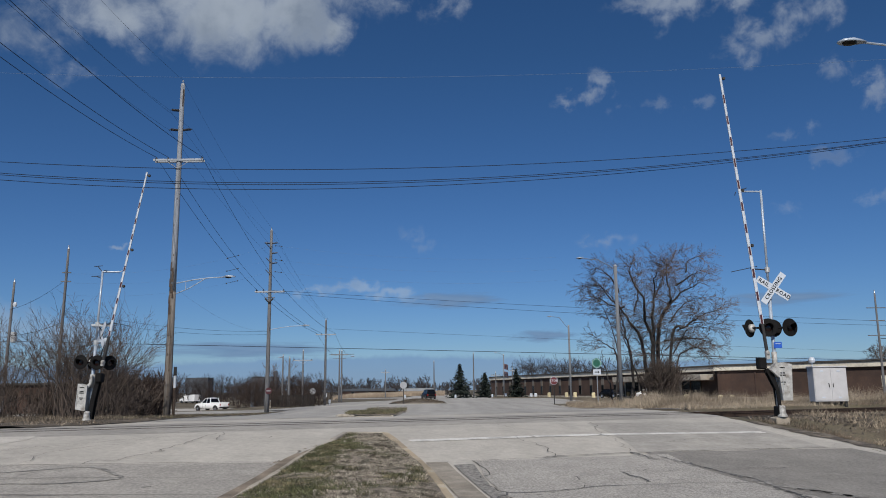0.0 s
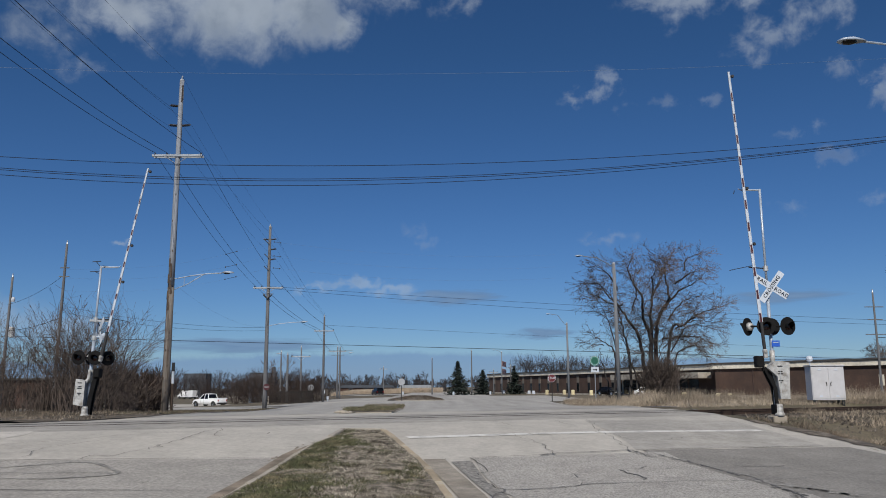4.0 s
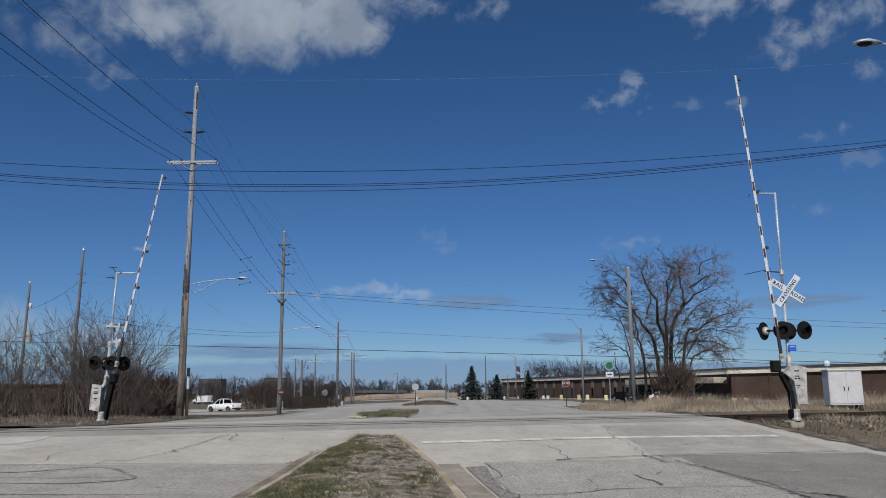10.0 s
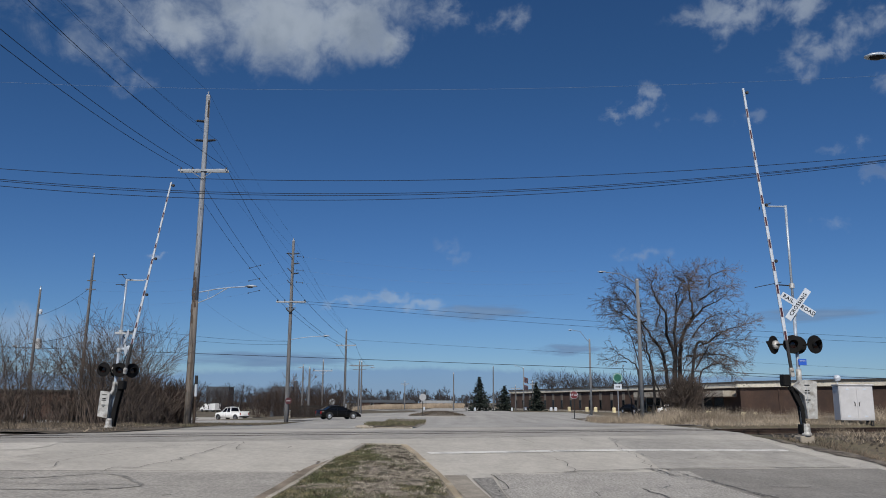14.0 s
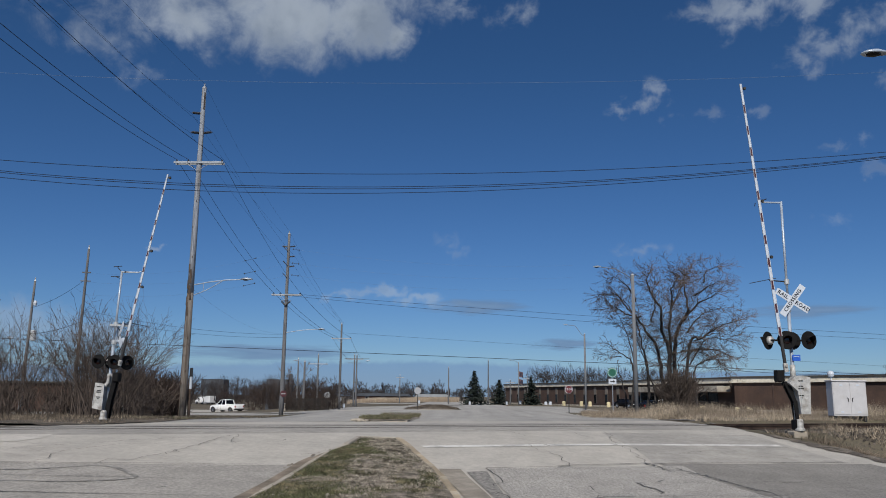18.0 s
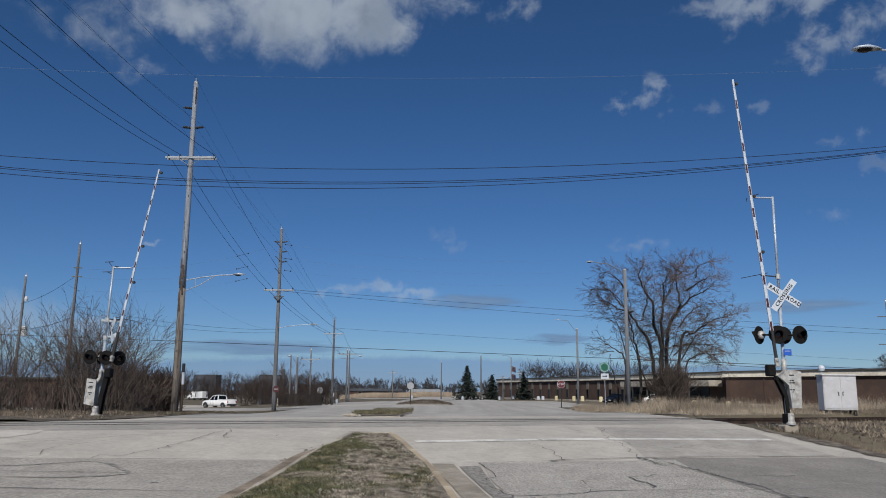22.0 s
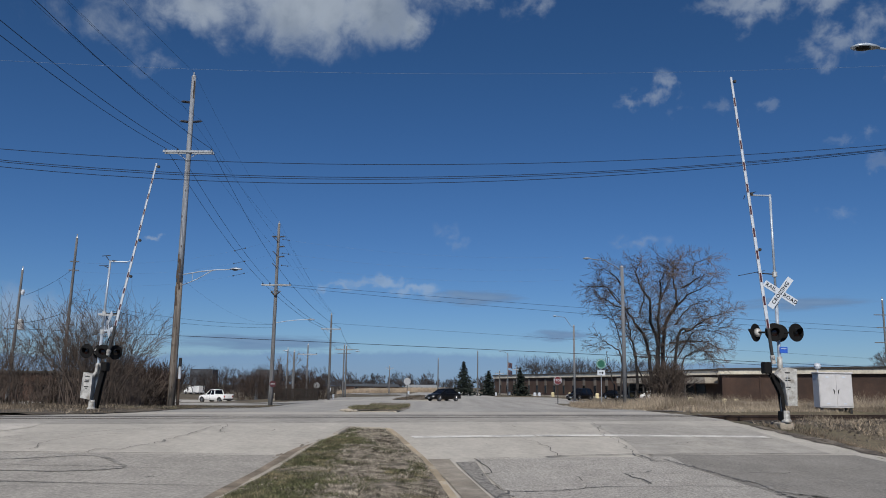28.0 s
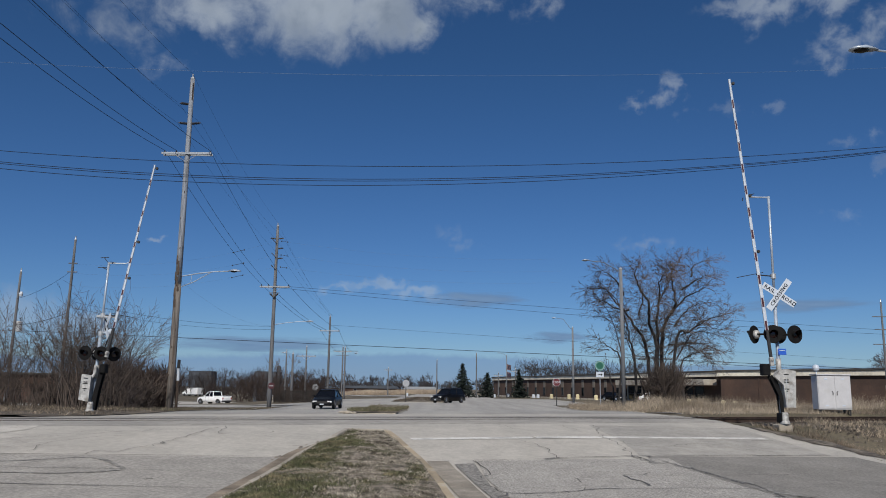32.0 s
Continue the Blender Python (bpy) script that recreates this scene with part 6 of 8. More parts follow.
# ---- grass ----
def blades(name, label, n, place, height, width, lean, material, seed, category="grass", heightf=None):
    """A field of single blades. place(rng) gives x, y and a local height factor."""
    rng = random.Random(seed)
    verts, faces = [], []
    hf = heightf or ground_z
    for i in range(n):
        x, y, f = place(rng)
        z = hf(x, y)
        h = height * f * rng.uniform(0.55, 1.25)
        a = rng.uniform(0, 6.28)
        w = width * rng.uniform(0.6, 1.3)
        dx, dy = math.cos(a) * w, math.sin(a) * w
        lx, ly = rng.gauss(0, lean) * h, rng.gauss(0, lean) * h
        k = len(verts)
        verts += [(x - dx, y - dy, z - 0.02), (x + dx, y + dy, z - 0.02), (x + lx, y + ly, z + h)]
        faces.append((k, k + 1, k + 2))
    m = Mesh()
    m.v, m.f = verts, faces
    return single(name, m, material, label, category, kind="stuff")


def clump(x, y, s=0.3, o=0.0):
    return 0.5 + 0.9 * max(0.0, noise.noise(Vector((x * s, y * s, o))) + 0.35)


def right_straw(rng):
    while True:
        x, y = rng.uniform(11.5, 60), rng.uniform(40, 84)
        if from_track(x, y) > 8.6 and x > road_right(y) + 0.9 and y < cross_y(x) - 8.5:
            return x, y, clump(x, y, 0.25)


def track_straw(rng):
    while True:
        x, y = rng.uniform(11.0, 26), rng.uniform(34, 50)
        if 3.7 < from_track(x, y) < 8.8 and x > road_right(y) + 0.3:
            return x, y, clump(x, y, 0.4, 3.0)


def left_straw(rng):
    while True:
        x = rng.uniform(-32, -13.8)
        y = rng.uniform(29.5, 40)
        if from_track(x, y) > 3.6 and x < road_left(y) - 0.4:
            return x, y, clump(x, y, 0.5) * (0.7 if x > -17 else 1)


def right_verge(rng):
    while True:
        x, y = rng.uniform(10.4, 26), rng.uniform(16, 40)
        if from_track(x, y) < -3.0 and x > road_right(y) + 0.02 and noise.noise(Vector((x * 0.5, y * 0.5, 9))) > -0.22:
            return x, y, clump(x, y, 0.6, 4.0)


def bank_clumps(rng):
    while True:
        x, y, f = right_verge(rng)
        if noise.noise(Vector((x * 1.1, y * 1.1, 6))) > 0.0:
            return x, y, f


def p1_verge(rng):
    while True:
        x, y = rng.uniform(-28, -13.6), rng.uniform(40, 74)
        if x < road_left(y) - 0.4:
            return x, y, clump(x, y, 0.4, 2.0)


def shoulder_spot(rng):
    while True:
        y = 25 + 37 * rng.random() ** 1.3
        x = shoulder(y) - 0.05 - 3.8 * rng.random()
        if noise.noise(Vector((x * 0.6, y * 0.4, 4))) > -0.15:
            return x, y, clump(x, y, 0.6, 7.0)


def green_shoulder(rng):
    while True:
        x, y, f = shoulder_spot(rng)
        if y > 33:
            return x, y, f


blades("verge_grass", "thin dull brown grass on the soil by the gate", 7000, shoulder_spot, 0.11, 0.012, 0.8, STRAW_DULL, 31, heightf=lambda x, y: road_z(x, y) + 0.06)
blades("verge_grass", "dry pale grass bits on the soil by the gate", 2500, shoulder_spot, 0.12, 0.010, 0.7, STRAW, 32, heightf=lambda x, y: road_z(x, y) + 0.06)
blades("verge_grass", "short green grass on the soil by the utility pole", 5000, green_shoulder, 0.09, 0.014, 0.8, GRASS_FAR, 33, heightf=lambda x, y: road_z(x, y) + 0.06)
blades("straw_grass", "tall dry straw grass past the track", 56000, right_straw, 0.72, 0.012, 0.42, STRAW, 1)
def corner_straw(rng):
    y = rng.uniform(44, 87)
    x = road_right(y) + 0.35 + rng.random() ** 1.4 * 5.5 + 0.10 * max(0, y - 78)
    return x, y, clump(x, y, 0.35, 6.0) * (0.45 + 0.55 * ease(0.2, 2.0, x - road_right(y)))


blades("straw_grass", "low dry straw between the track and the tall grass", 11000, track_straw, 0.26, 0.012, 0.6, STRAW, 41)
blades("straw_grass", "dry grass along the road corner by the lamp", 11000, corner_straw, 0.50, 0.014, 0.45, STRAW, 14)
blades("straw_grass", "dry straw under the roadside brush", 13000, left_straw, 0.34, 0.012, 0.45, STRAW_DULL, 2)
blades("straw_grass", "pale dry straw along the road under the brush", 9000, left_straw, 0.30, 0.011, 0.5, STRAW, 22)
blades("verge_grass", "sparse dry verge grass on the ballast bank", 21000, right_verge, 0.11, 0.011, 1.1, STRAW_DULL, 3)
blades("straw_grass", "pale dry grass clumps on the ballast bank", 17000, bank_clumps, 0.24, 0.011, 0.7, STRAW, 13)
blades("verge_grass", "short green grass by the utility pole", 6000, p1_verge, 0.14, 0.016, 0.6, GRASS_FAR, 24)
blades("verge_grass", "short dull brown verge grass", 11000, p1_verge, 0.17, 0.016, 0.5, STRAW_DULL, 4)


def med_spot(green):
    def place(rng):
        while True:
            y = rng.uniform(9.5, 21.1)
            a, b = along(LEFT_KERB, y), along(RIGHT_KERB, y)
            k = rng.random()
            x = a + 0.15 + (b - a - 0.3) * k
            patchy = 0.42 + 1.3 * noise.noise(Vector((x * 0.8, y * 0.8, 7))) + 0.8 * noise.noise(Vector((x * 2.7, y * 2.7, 2))) + (0.55 - 1.15 * ease(0.25, 0.60, k) + 0.9 * ease(17.0, 18.2, y) * ease(0.75, 0.4, k)) - 1.7 * ease(17.6, 19.6, y)
            if (rng.random() < patchy) == green:
                return x, y, clump(x, y, 1.3, 3.0)
    return place


def med_h(x, y):
    a, b = along(LEFT_KERB, y) + 0.08, along(RIGHT_KERB, y) - 0.08
    k = (x - a) / (b - a)
    return road_z(x, y) + 0.10 - 0.05 * ease(17.5, 20.5, y) + 0.09 * math.sin(math.pi * min(1, max(0, k))) * ease(21.2, 16.5, y)


blades("median_grass", "short green tufts on the median", 30000, med_spot(True), 0.055, 0.009, 1.0, GRASS, 5, heightf=med_h)
blades("median_grass", "dead flattened turf on the median", 36000, med_spot(False), 0.038, 0.009, 1.5, GRASS_DEAD, 6, heightf=med_h)


def isl_spot(rng):
    y = 33.2 + 40 * rng.random() ** 1.5
    a, b = -4.1 - (y - 33) * 0.07, -2.0 - (y - 33) * 0.035
    return rng.uniform(a, b), y, clump(0, y, 0.5)


blades("median_grass", "rough green and brown turf on the far median", 12000, isl_spot, 0.12, 0.016, 0.9, GRASS_FAR, 7, heightf=lambda x, y: road_z(x, y) + 0.12)


def beyond_spot(rng):
    y = rng.uniform(100.6, 142)
    return rng.uniform(-6.9 + (y - 100) * 0.035, 0.2 - (y - 100) * 0.075), y, clump(0, y, 0.5)


blades("median_grass", "rough brown turf on the island past the cross street", 7000, beyond_spot, 0.16, 0.03, 0.8, STRAW_DULL, 9, heightf=lambda x, y: road_z(x, y) + 0.12)


def stones(name, label, n, place, size, material, seed):
    """Loose angular stones, joined."""
    rng = random.Random(seed)
    m = Mesh()
    for _ in range(n):
        x, y = place(rng)
        z = ground_z(x, y)
        s = size * rng.uniform(0.5, 1.5)
        k = len(m.v)
        for dx, dy, dz in ((1, 0, 0), (-0.5, 0.87, 0), (-0.5, -0.87, 0), (0.2, 0.1, 1.1)):
            m.v.append((x + s * (dx + rng.uniform(-0.4, 0.4)), y + s * (dy + rng.uniform(-0.4, 0.4)), z + s * (dz + rng.uniform(-0.2, 0.3))))
        m.f += [(k, k + 1, k + 3), (k + 1, k + 2, k + 3), (k + 2, k, k + 3)]
    return single(name, m, material, label, "stones", kind="stuff")


def bank_spot(rng):
    while True:
        p = on_track(rng.uniform(11, 36), rng.triangular(-8.5, -2.4, -3.2))
        if p.x > road_right(p.y) + 0.08:
            return p.x, p.y


def tuft_spot(rng):
    cx, cy, w = rng.choice(((24.2, 68.5, 1.1), (22.6, 72, 0.7), (27.5, 66, 0.8), (17.4, 66, 0.8), (15.6, 62.5, 0.6), (31.5, 64, 0.8), (20.0, 65, 0.6)))
    return cx + rng.gauss(0, w * 0.6), cy + rng.gauss(0, 0.8), 1.0


blades("straw_tuft", "tall pale dry grass tufts in the field", 4200, tuft_spot, 1.15, 0.014, 0.30, STRAW, 23)
stones("ballast_stones", "loose grey brown stones on the track bank", 5200, bank_spot, 0.055, BALLAST, 12)


def reed_spot(rng):
    return rng.uniform(-33, 0), rng.uniform(238, 262), 1.0


blades("reed_bed", "pale tan reed bed beyond the road", 36000, reed_spot, 1.25, 0.045, 0.22, STRAW_PALE, 8)

# ---- the long brick building ----
def facade(a, b):
    """The pose of a wall that runs from a to b, its front to the right of that way."""
    return pose(a[0], a[1], 0, 0, 0, math.degrees(math.atan2(b[1] - a[1], b[0] - a[0]))), math.hypot(b[0] - a[0], b[1] - a[1])


def make_building():
    """Two brick wings and a glazed entrance between them."""
    b = thing("brick_building", "long single-storey brown brick building with a cream fascia", "building")
    h = 4.75

    def wing(p, q, deep, brick):
        m, length = facade(p, q)

        def put(name, mesh, material, parent=b, label=""):
            for i, v in enumerate(mesh.v):
                mesh.v[i] = tuple(m @ Vector(v))
            return part(name, mesh, material, parent, label)
        put("wall", Mesh().box(0, length, 0, deep, -0.8, h - 0.72), brick)
        put("fascia", Mesh().box(-0.3, length + 0.3, -0.35, 0.3, h - 0.74, h - 0.10, 0.02), FASCIA, b, "cream fascia panel")
        put("roof", Mesh().box(-0.5, length + 0.5, -0.5, deep + 0.4, h - 0.098, h + 0.14, 0.02), FASCIA_TOP, b, "dark roof edge")
        put("plinth", Mesh().box(0, length, -1.2, -0.40, -0.8, 0.32), CURB, b, "pale concrete kerb along the wall")
        return put, length

    put, length = wing((12.0, 206.0), (31.5, 143.0), 30, BRICK)
    for k in range(14):
        u = 4.0 + 4.6 * k
        w = put("window", Mesh().box(u - 0.50, u + 0.50, -0.08, -0.004, 0.6, 2.35, 0.01), FASCIA_TOP)
        put("pane", Mesh().box(u - 0.40, u + 0.40, -0.105, -0.082, 0.68, 2.27), GLASS_DARK, w, "dark glass pane")
        put("panel", Mesh().box(u - 0.50, u + 0.50, -0.08, -0.004, 2.38, 3.75, 0.01), PANEL_DULL, b, "dull tan infill panel")
    put, length = wing((31.95, 142.5), (39.9, 116.0), 26, BRICK_DARK)
    for k in range(8):
        u = 1.6 + 2.9 * k
        w = put("window", Mesh().box(u - 1.1, u + 1.1, -0.08, -0.004, 0.0, 2.7, 0.02), CAR_TRIM)
        for z0, z1 in ((0.1, 1.3), (1.42, 2.6)):
            put("pane", Mesh().box(u - 0.98, u + 0.98, -0.10, -0.082, z0, z1), GLASS_DARK, w)
        put("mullion", Mesh().box(u - 1.32, u - 1.16, -0.14, -0.004, 0.0, 2.8), FASCIA if k % 3 == 0 else CAR_TRIM, b)
    put("canopy", Mesh().box(0.5, length - 1, -2.6, -0.4, 2.75, 3.6, 0.03), CURB, b, "grey entrance canopy")
    for u in (3, 9, 15, 21):
        put("canopy_post", Mesh().box(u - 0.10, u + 0.10, -2.4, -2.2, -0.6, 2.74, 0.02), FASCIA_TOP)
    put, length = wing((39.0, 114.5), (74.0, 68.0), 40, BRICK)
    for u in (6, 14, 25, 33, 44):
        put("downpipe", Mesh().box(u - 0.08, u + 0.08, -0.14, -0.004, -0.5, h - 1.03), BRICK_DARK)
    put("wall_panel", Mesh().box(22.6, 23.2, -0.08, -0.004, 1.6, 2.9, 0.01), FASCIA, b, "pale wall panel")
    return b


make_building()


def bollard(x, y, h, r, material, label):
    t = thing("bollard", label, "bollard", pose(x, y, zbase(x, y)), "bollards by the building")
    part("post", Mesh().lathe([(r, -0.2), (r, h - 0.15), (r * 0.85, h - 0.04), (r * 0.3, h)], 10), material, t)
    part("footing", Mesh().lathe([(r * 1.5, -0.2), (r * 1.5, 0.05)], 10), CURB, t)
    return t


for x, y, yellow in ((14.3, 187.6, 0), (15.3, 184.3, 1), (18.7, 173.4, 0), (19.4, 171.1, 0), (21.4, 164.5, 1), (23.8, 156.8, 1), (24.9, 153.3, 1), (27.1, 146.3, 1), (35.8, 119.1, 1), (37.4, 109.1, 1), (38.5, 107.7, 1), (-8.6, 175, 0), (2.2, 160, 0), (10.0, 168, 0)):
    bollard(x, y, (0.95 if y > 140 else 0.65) if yellow else 0.75 if x > 12 else 0.7, 0.34 if yellow else 0.34 if x > 12 else 0.2, BOLLARD_YELLOW if yellow else WHITE, "faded yellow concrete bollard near the wall" if yellow else "white painted concrete bollard by the road")

flag = thing("flagpole", "white flagpole with two limp flags", "flagpole", pose(13.4, 181, zbase(13.4, 181)))
part("pole", Mesh().rod((0, 0, -0.2), (0, 0, 7.6), 0.07, 0.045, 8), WHITE, flag)
for z0, z1 in ((6.2, 7.4), (4.6, 5.7)):
    m = Mesh()
    for i in range(7):
        for j in (0, 1):
            m.v.append((0.05 + 0.17 * i, 0.12 * math.sin(i * 1.3), (z0 if j == 0 else z1) - 0.05 * i))
    m.f = [(2 * i, 2 * i + 2, 2 * i + 3, 2 * i + 1) for i in range(6)]
    part("flag", m, FLAG_CLOTH, flag, "dark limp flag")

# low houses and sheds past the reed bed
for x, y, w, h, mat_, lab in ((-26, 275, 18, 1.5, BRICK_RED, "low brown house with a dark roof"), (-9, 272, 11, 1.4, BARN, "long low shed with a grey roof")):
    t = thing("low_house", lab, "house", pose(x, y, 0))
    part("wall", Mesh().box(-w / 2, w / 2, 0, 7, -0.3, h), mat_, t)
    part("roof", Mesh().prism([(-w / 2 - 0.4, h), (w / 2 + 0.4, h), (w / 2 - 0.6, h + 0.9), (-w / 2 + 0.6, h + 0.9)], 7.8, pose(0, 3.5, 0)), BARN if mat_ is BRICK_RED else SHED, t)
    for u in (-w * 0.3, 0, w * 0.3):
        wd = part("window", Mesh().box(u - 0.6, u + 0.6, -0.06, -0.004, 0.5, 1.3), SIGN_BACK, t)
        part("pane", Mesh().box(u - 0.5, u + 0.5, -0.08, -0.062, 0.58, 1.22), GLASS_DARK, wd)


def shed(x, y, w, d, h, material, label, chimney=False):
    t = thing("industrial_shed", label, "building", pose(x, y, zbase(x, y)))
    part("wall", Mesh().box(-w / 2, w / 2, 0, d, -0.5, h), material, t)
    part("roof", Mesh().box(-w / 2 - 0.1, w / 2 + 0.1, -0.1, d + 0.1, h + 0.004, h + 0.12, 0.03), BARN, t)
    part("door", Mesh().box(-w * 0.2, w * 0.1, -0.05, -0.004, 0, h * 0.5), CAR_TRIM, t)
    if chimney:
        part("stack", Mesh().rod((w * 0.6, 1, 0), (w * 0.6, 1, h + 1.2), 0.35, n=10), BARN, t)
    return t


shed(-76.0, 246, 7.0, 6, 7.2, BARN, "dark blue metal shed behind bare trees")
shed(-34.6, 152, 4.0, 6, 5.6, BARN, "dark shed behind the thicket", True)
t = thing("low_building", "long low brown building behind the roadside brush", "building")
part("wall", Mesh().box(-78, -42.0, 96, 104, -1.5, 2.75), BRICK_RED, t)
part("roof", Mesh().box(-78.3, -41.7, 95.6, 104.3, 2.754, 3.0, 0.03), FASCIA_TOP, t, "dark flat roof edge")
for u in range(5):
    part("door", Mesh().box(-75 + 6.3 * u, -73.6 + 6.3 * u, 95.93, 95.996, -0.9, 1.3, 0.02), BRICK_DARK, t, "dark brown door")
lot = Mesh()
for i in range(13):
    for j in range(6):
        x, y = -100 + 6 * i, 110 + 7 * j
        lot.v.append((x, y, ground_z(x, y) + 0.05))
lot.f = [(i * 6 + j, i * 6 + 6 + j, i * 6 + 7 + j, i * 6 + j + 1) for i in range(12) for j in range(5)]
single("parking_area", lot, CONCRETE, "pale concrete parking area", "pavement", kind="structure", smooth=True)


def chain_fence(x0, y0, x1, y1, n, label):
    t = thing("fence", label, "fence")
    slat = Mesh().box(-0.042, 0.042, -0.012, 0.012, 0.05, 1.55, 0.004).data("slat", FENCE_DARK)
    prev = None
    for i in range(n + 1):
        x, y = x0 + (x1 - x0) * i / n, y0 + (y1 - y0) * i / n
        z = zbase(x, y)
        part("post", Mesh().rod((x, y, z - 0.2), (x, y, z + 1.62), 0.045, n=6), FENCE_DARK, t)
        if prev:
            for k in range(14):
                f = k / 14
                a = (prev[0] + (x - prev[0]) * f, prev[1] + (y - prev[1]) * f, prev[2] + (z - prev[2]) * f)
                part("slat", slat, FENCE_DARK, t, at=Matrix.Translation(a))
        prev = (x, y, z)
    return t


chain_fence(-22.6, 105.3, -17.3, 107, 4, "dark slatted fence by the cross street")
for x, y, h in ((-16.2, 113.5, 0.62), (-16.9, 114.6, 1.5)):
    t = thing("marker_post", "short white marker post by the cross street", "post", pose(x, y, zbase(x, y)), "marker posts")
    part("post", Mesh().rod((0, 0, -0.2), (0, 0, h), 0.05, n=8), WHITE, t)
    part("plate", Mesh().box(-0.16, 0.16, -0.075, -0.055, h - 0.42, h + 0.12, 0.005), WHITE, t)


# ---- signs ----
def octagon(r):
    return [(r * math.cos(math.radians(22.5 + 45 * i)) / math.cos(math.radians(22.5)), r * math.sin(math.radians(22.5 + 45 * i)) / math.cos(math.radians(22.5))) for i in range(8)]


def sign_post(name, label, x, y, h, yaw=0.0, r=0.035, material=GALV):
    t = thing(name, label, "sign", pose(x, y, zbase(x, y), 0, 0, yaw), "road signs")
    part("post", Mesh().rod((0, 0, -0.2), (0, 0, h), r, n=6), material, t)
    return t


st = sign_post("stop_sign", "red octagonal stop sign on a dark post", 12.0, 88, 2.9, 0, 0.05, CAR_TRIM)
part("border", Mesh().prism(octagon(0.42), 0.008, pose(0, -0.06, 2.55)), WHITE, st)
face = part("face", Mesh().prism(octagon(0.39), 0.008, pose(0, -0.07, 2.55)), SIGN_RED, st)
text_bars(face, "white letters", "STOP", 0.32, pose(0, -0.077, 2.55, 90, 0, 0), WHITE)
dne = thing("no_entry_sign", "red round no entry sign on the utility pole", "sign", pose(P2[0] + 0.2, P2[1] - 0.27, zbase(*P2) + 0.42), "road signs")
part("disc", Mesh().lathe([(0.31, 0), (0.31, 0.01)], 24, pose(0, 0, 1.62, 90, 0, 0)), RED, dne)
part("bar", Mesh().box(-0.20, 0.20, -0.022, -0.016, 1.575, 1.665), SIGN_BACK, dne)
part("bracket", Mesh().box(-0.22, 0.1, 0.002, 0.06, 1.45, 1.80, 0.005), GALV, dne)
for x, y, h in ((-5.1, 100, 2.75), (-18.6, 113.5, 2.45)):
    t = sign_post("stop_sign", "bare grey back of an octagonal sign", x, y, h, 0, 0.05, CAR_TRIM)
    part("back", Mesh().prism(octagon(0.42), 0.008, pose(0, -0.06, h - 0.45)), SIGN_BACK, t)
gs = sign_post("route_sign", "green round route sign above a white arrow plate", 14.3, 75, 4.3, 0, 0.045, WOOD_POLE)
part("roundel", Mesh().lathe([(0.47, 0), (0.47, 0.012)], 24, pose(0, -0.06, 4.0, 90, 0, 0)), SIGN_TEAL, gs)
part("ring", Mesh().lathe([(0.30, 0), (0.30, 0.006)], 18, pose(0, -0.073, 4.0, 90, 0, 0)), SIGN_GREEN, gs)
rg = Mesh()
for i in range(20):
    a0, a1 = 2 * math.pi * i / 20, 2 * math.pi * (i + 0.72) / 20
    rg.add([(r * math.cos(a), -0.0735, 4.0 + r * math.sin(a)) for a, r in ((a0, 0.38), (a1, 0.38), (a1, 0.42), (a0, 0.42))], [(0, 1, 2, 3)])
part("ring_lettering", rg, WHITE, gs, "unreadable pale lettering round the rim")
plate = part("arrow_plate", Mesh().box(-0.36, 0.36, -0.07, -0.06, 2.93, 3.42, 0.004), WHITE, gs)
part("arrow", Mesh().box(-0.22, 0.10, -0.078, -0.072, 3.13, 3.21).prism([(0.08, 3.05), (0.24, 3.17), (0.08, 3.29)], 0.006, pose(0, -0.075, 0)), BLACK, plate)
for x, y in ((-19.7, 43.0), (-17.6, 42.0), (-22.5, 104)):
    t = thing("marker_post", "short pale marker post in the verge", "post", pose(x, y, zbase(x, y)), "marker posts")
    part("post", Mesh().rod((0, 0, -0.2), (0, 0, 0.85), 0.07, n=8), CURB, t)
    part("cap", Mesh().lathe([(0.08, 0.85), (0.03, 0.93)], 8), WHITE, t)


# kerbs of the far corners and verges
def corner_kerb(name, pts, label, material=CURB):
    t = thing(name, label, "kerb", kind="structure")
    kerb_run(pts, 0.18, 0.055, material, t, 2.2)
    return t


corner_kerb("kerb_right", [(10.0, 41), (10.9, 60), (11.2, 72), (11.6, 80), (13.4, 86), (17.5, 91)], "low pale kerb round the far corner")
corner_kerb("kerb_left", [(-13.6, 41.5), (-14.4, 50), (-15.2, 60), (-16.0, 68), (-17.6, 73), (-22, 75)], "low broken kerb along the verge")
for i, (x, y, s) in enumerate(((-14.6, 44.0, 0.5), (-15.3, 44.6, 0.7), (-14.3, 45.2, 0.45), (-17.2, 43.2, 0.5), (-16.6, 42.4, 0.4), (-18.3, 43.8, 0.45))):
    m = Mesh().lathe([(0.25, -0.1), (0.42, 0.02), (0.33, 0.16), (0.1, 0.22)], 7)
    single("rubble_block", m, STONE if i > 1 else DIRT, "broken pale rubble in the verge", "stone", at=pose(x, y, zbase(x, y), 0, 0, 40 * i) @ Matrix.Diagonal((s * 1.6, s, s, 1)), group="rubble")
gr = random.Random(5)
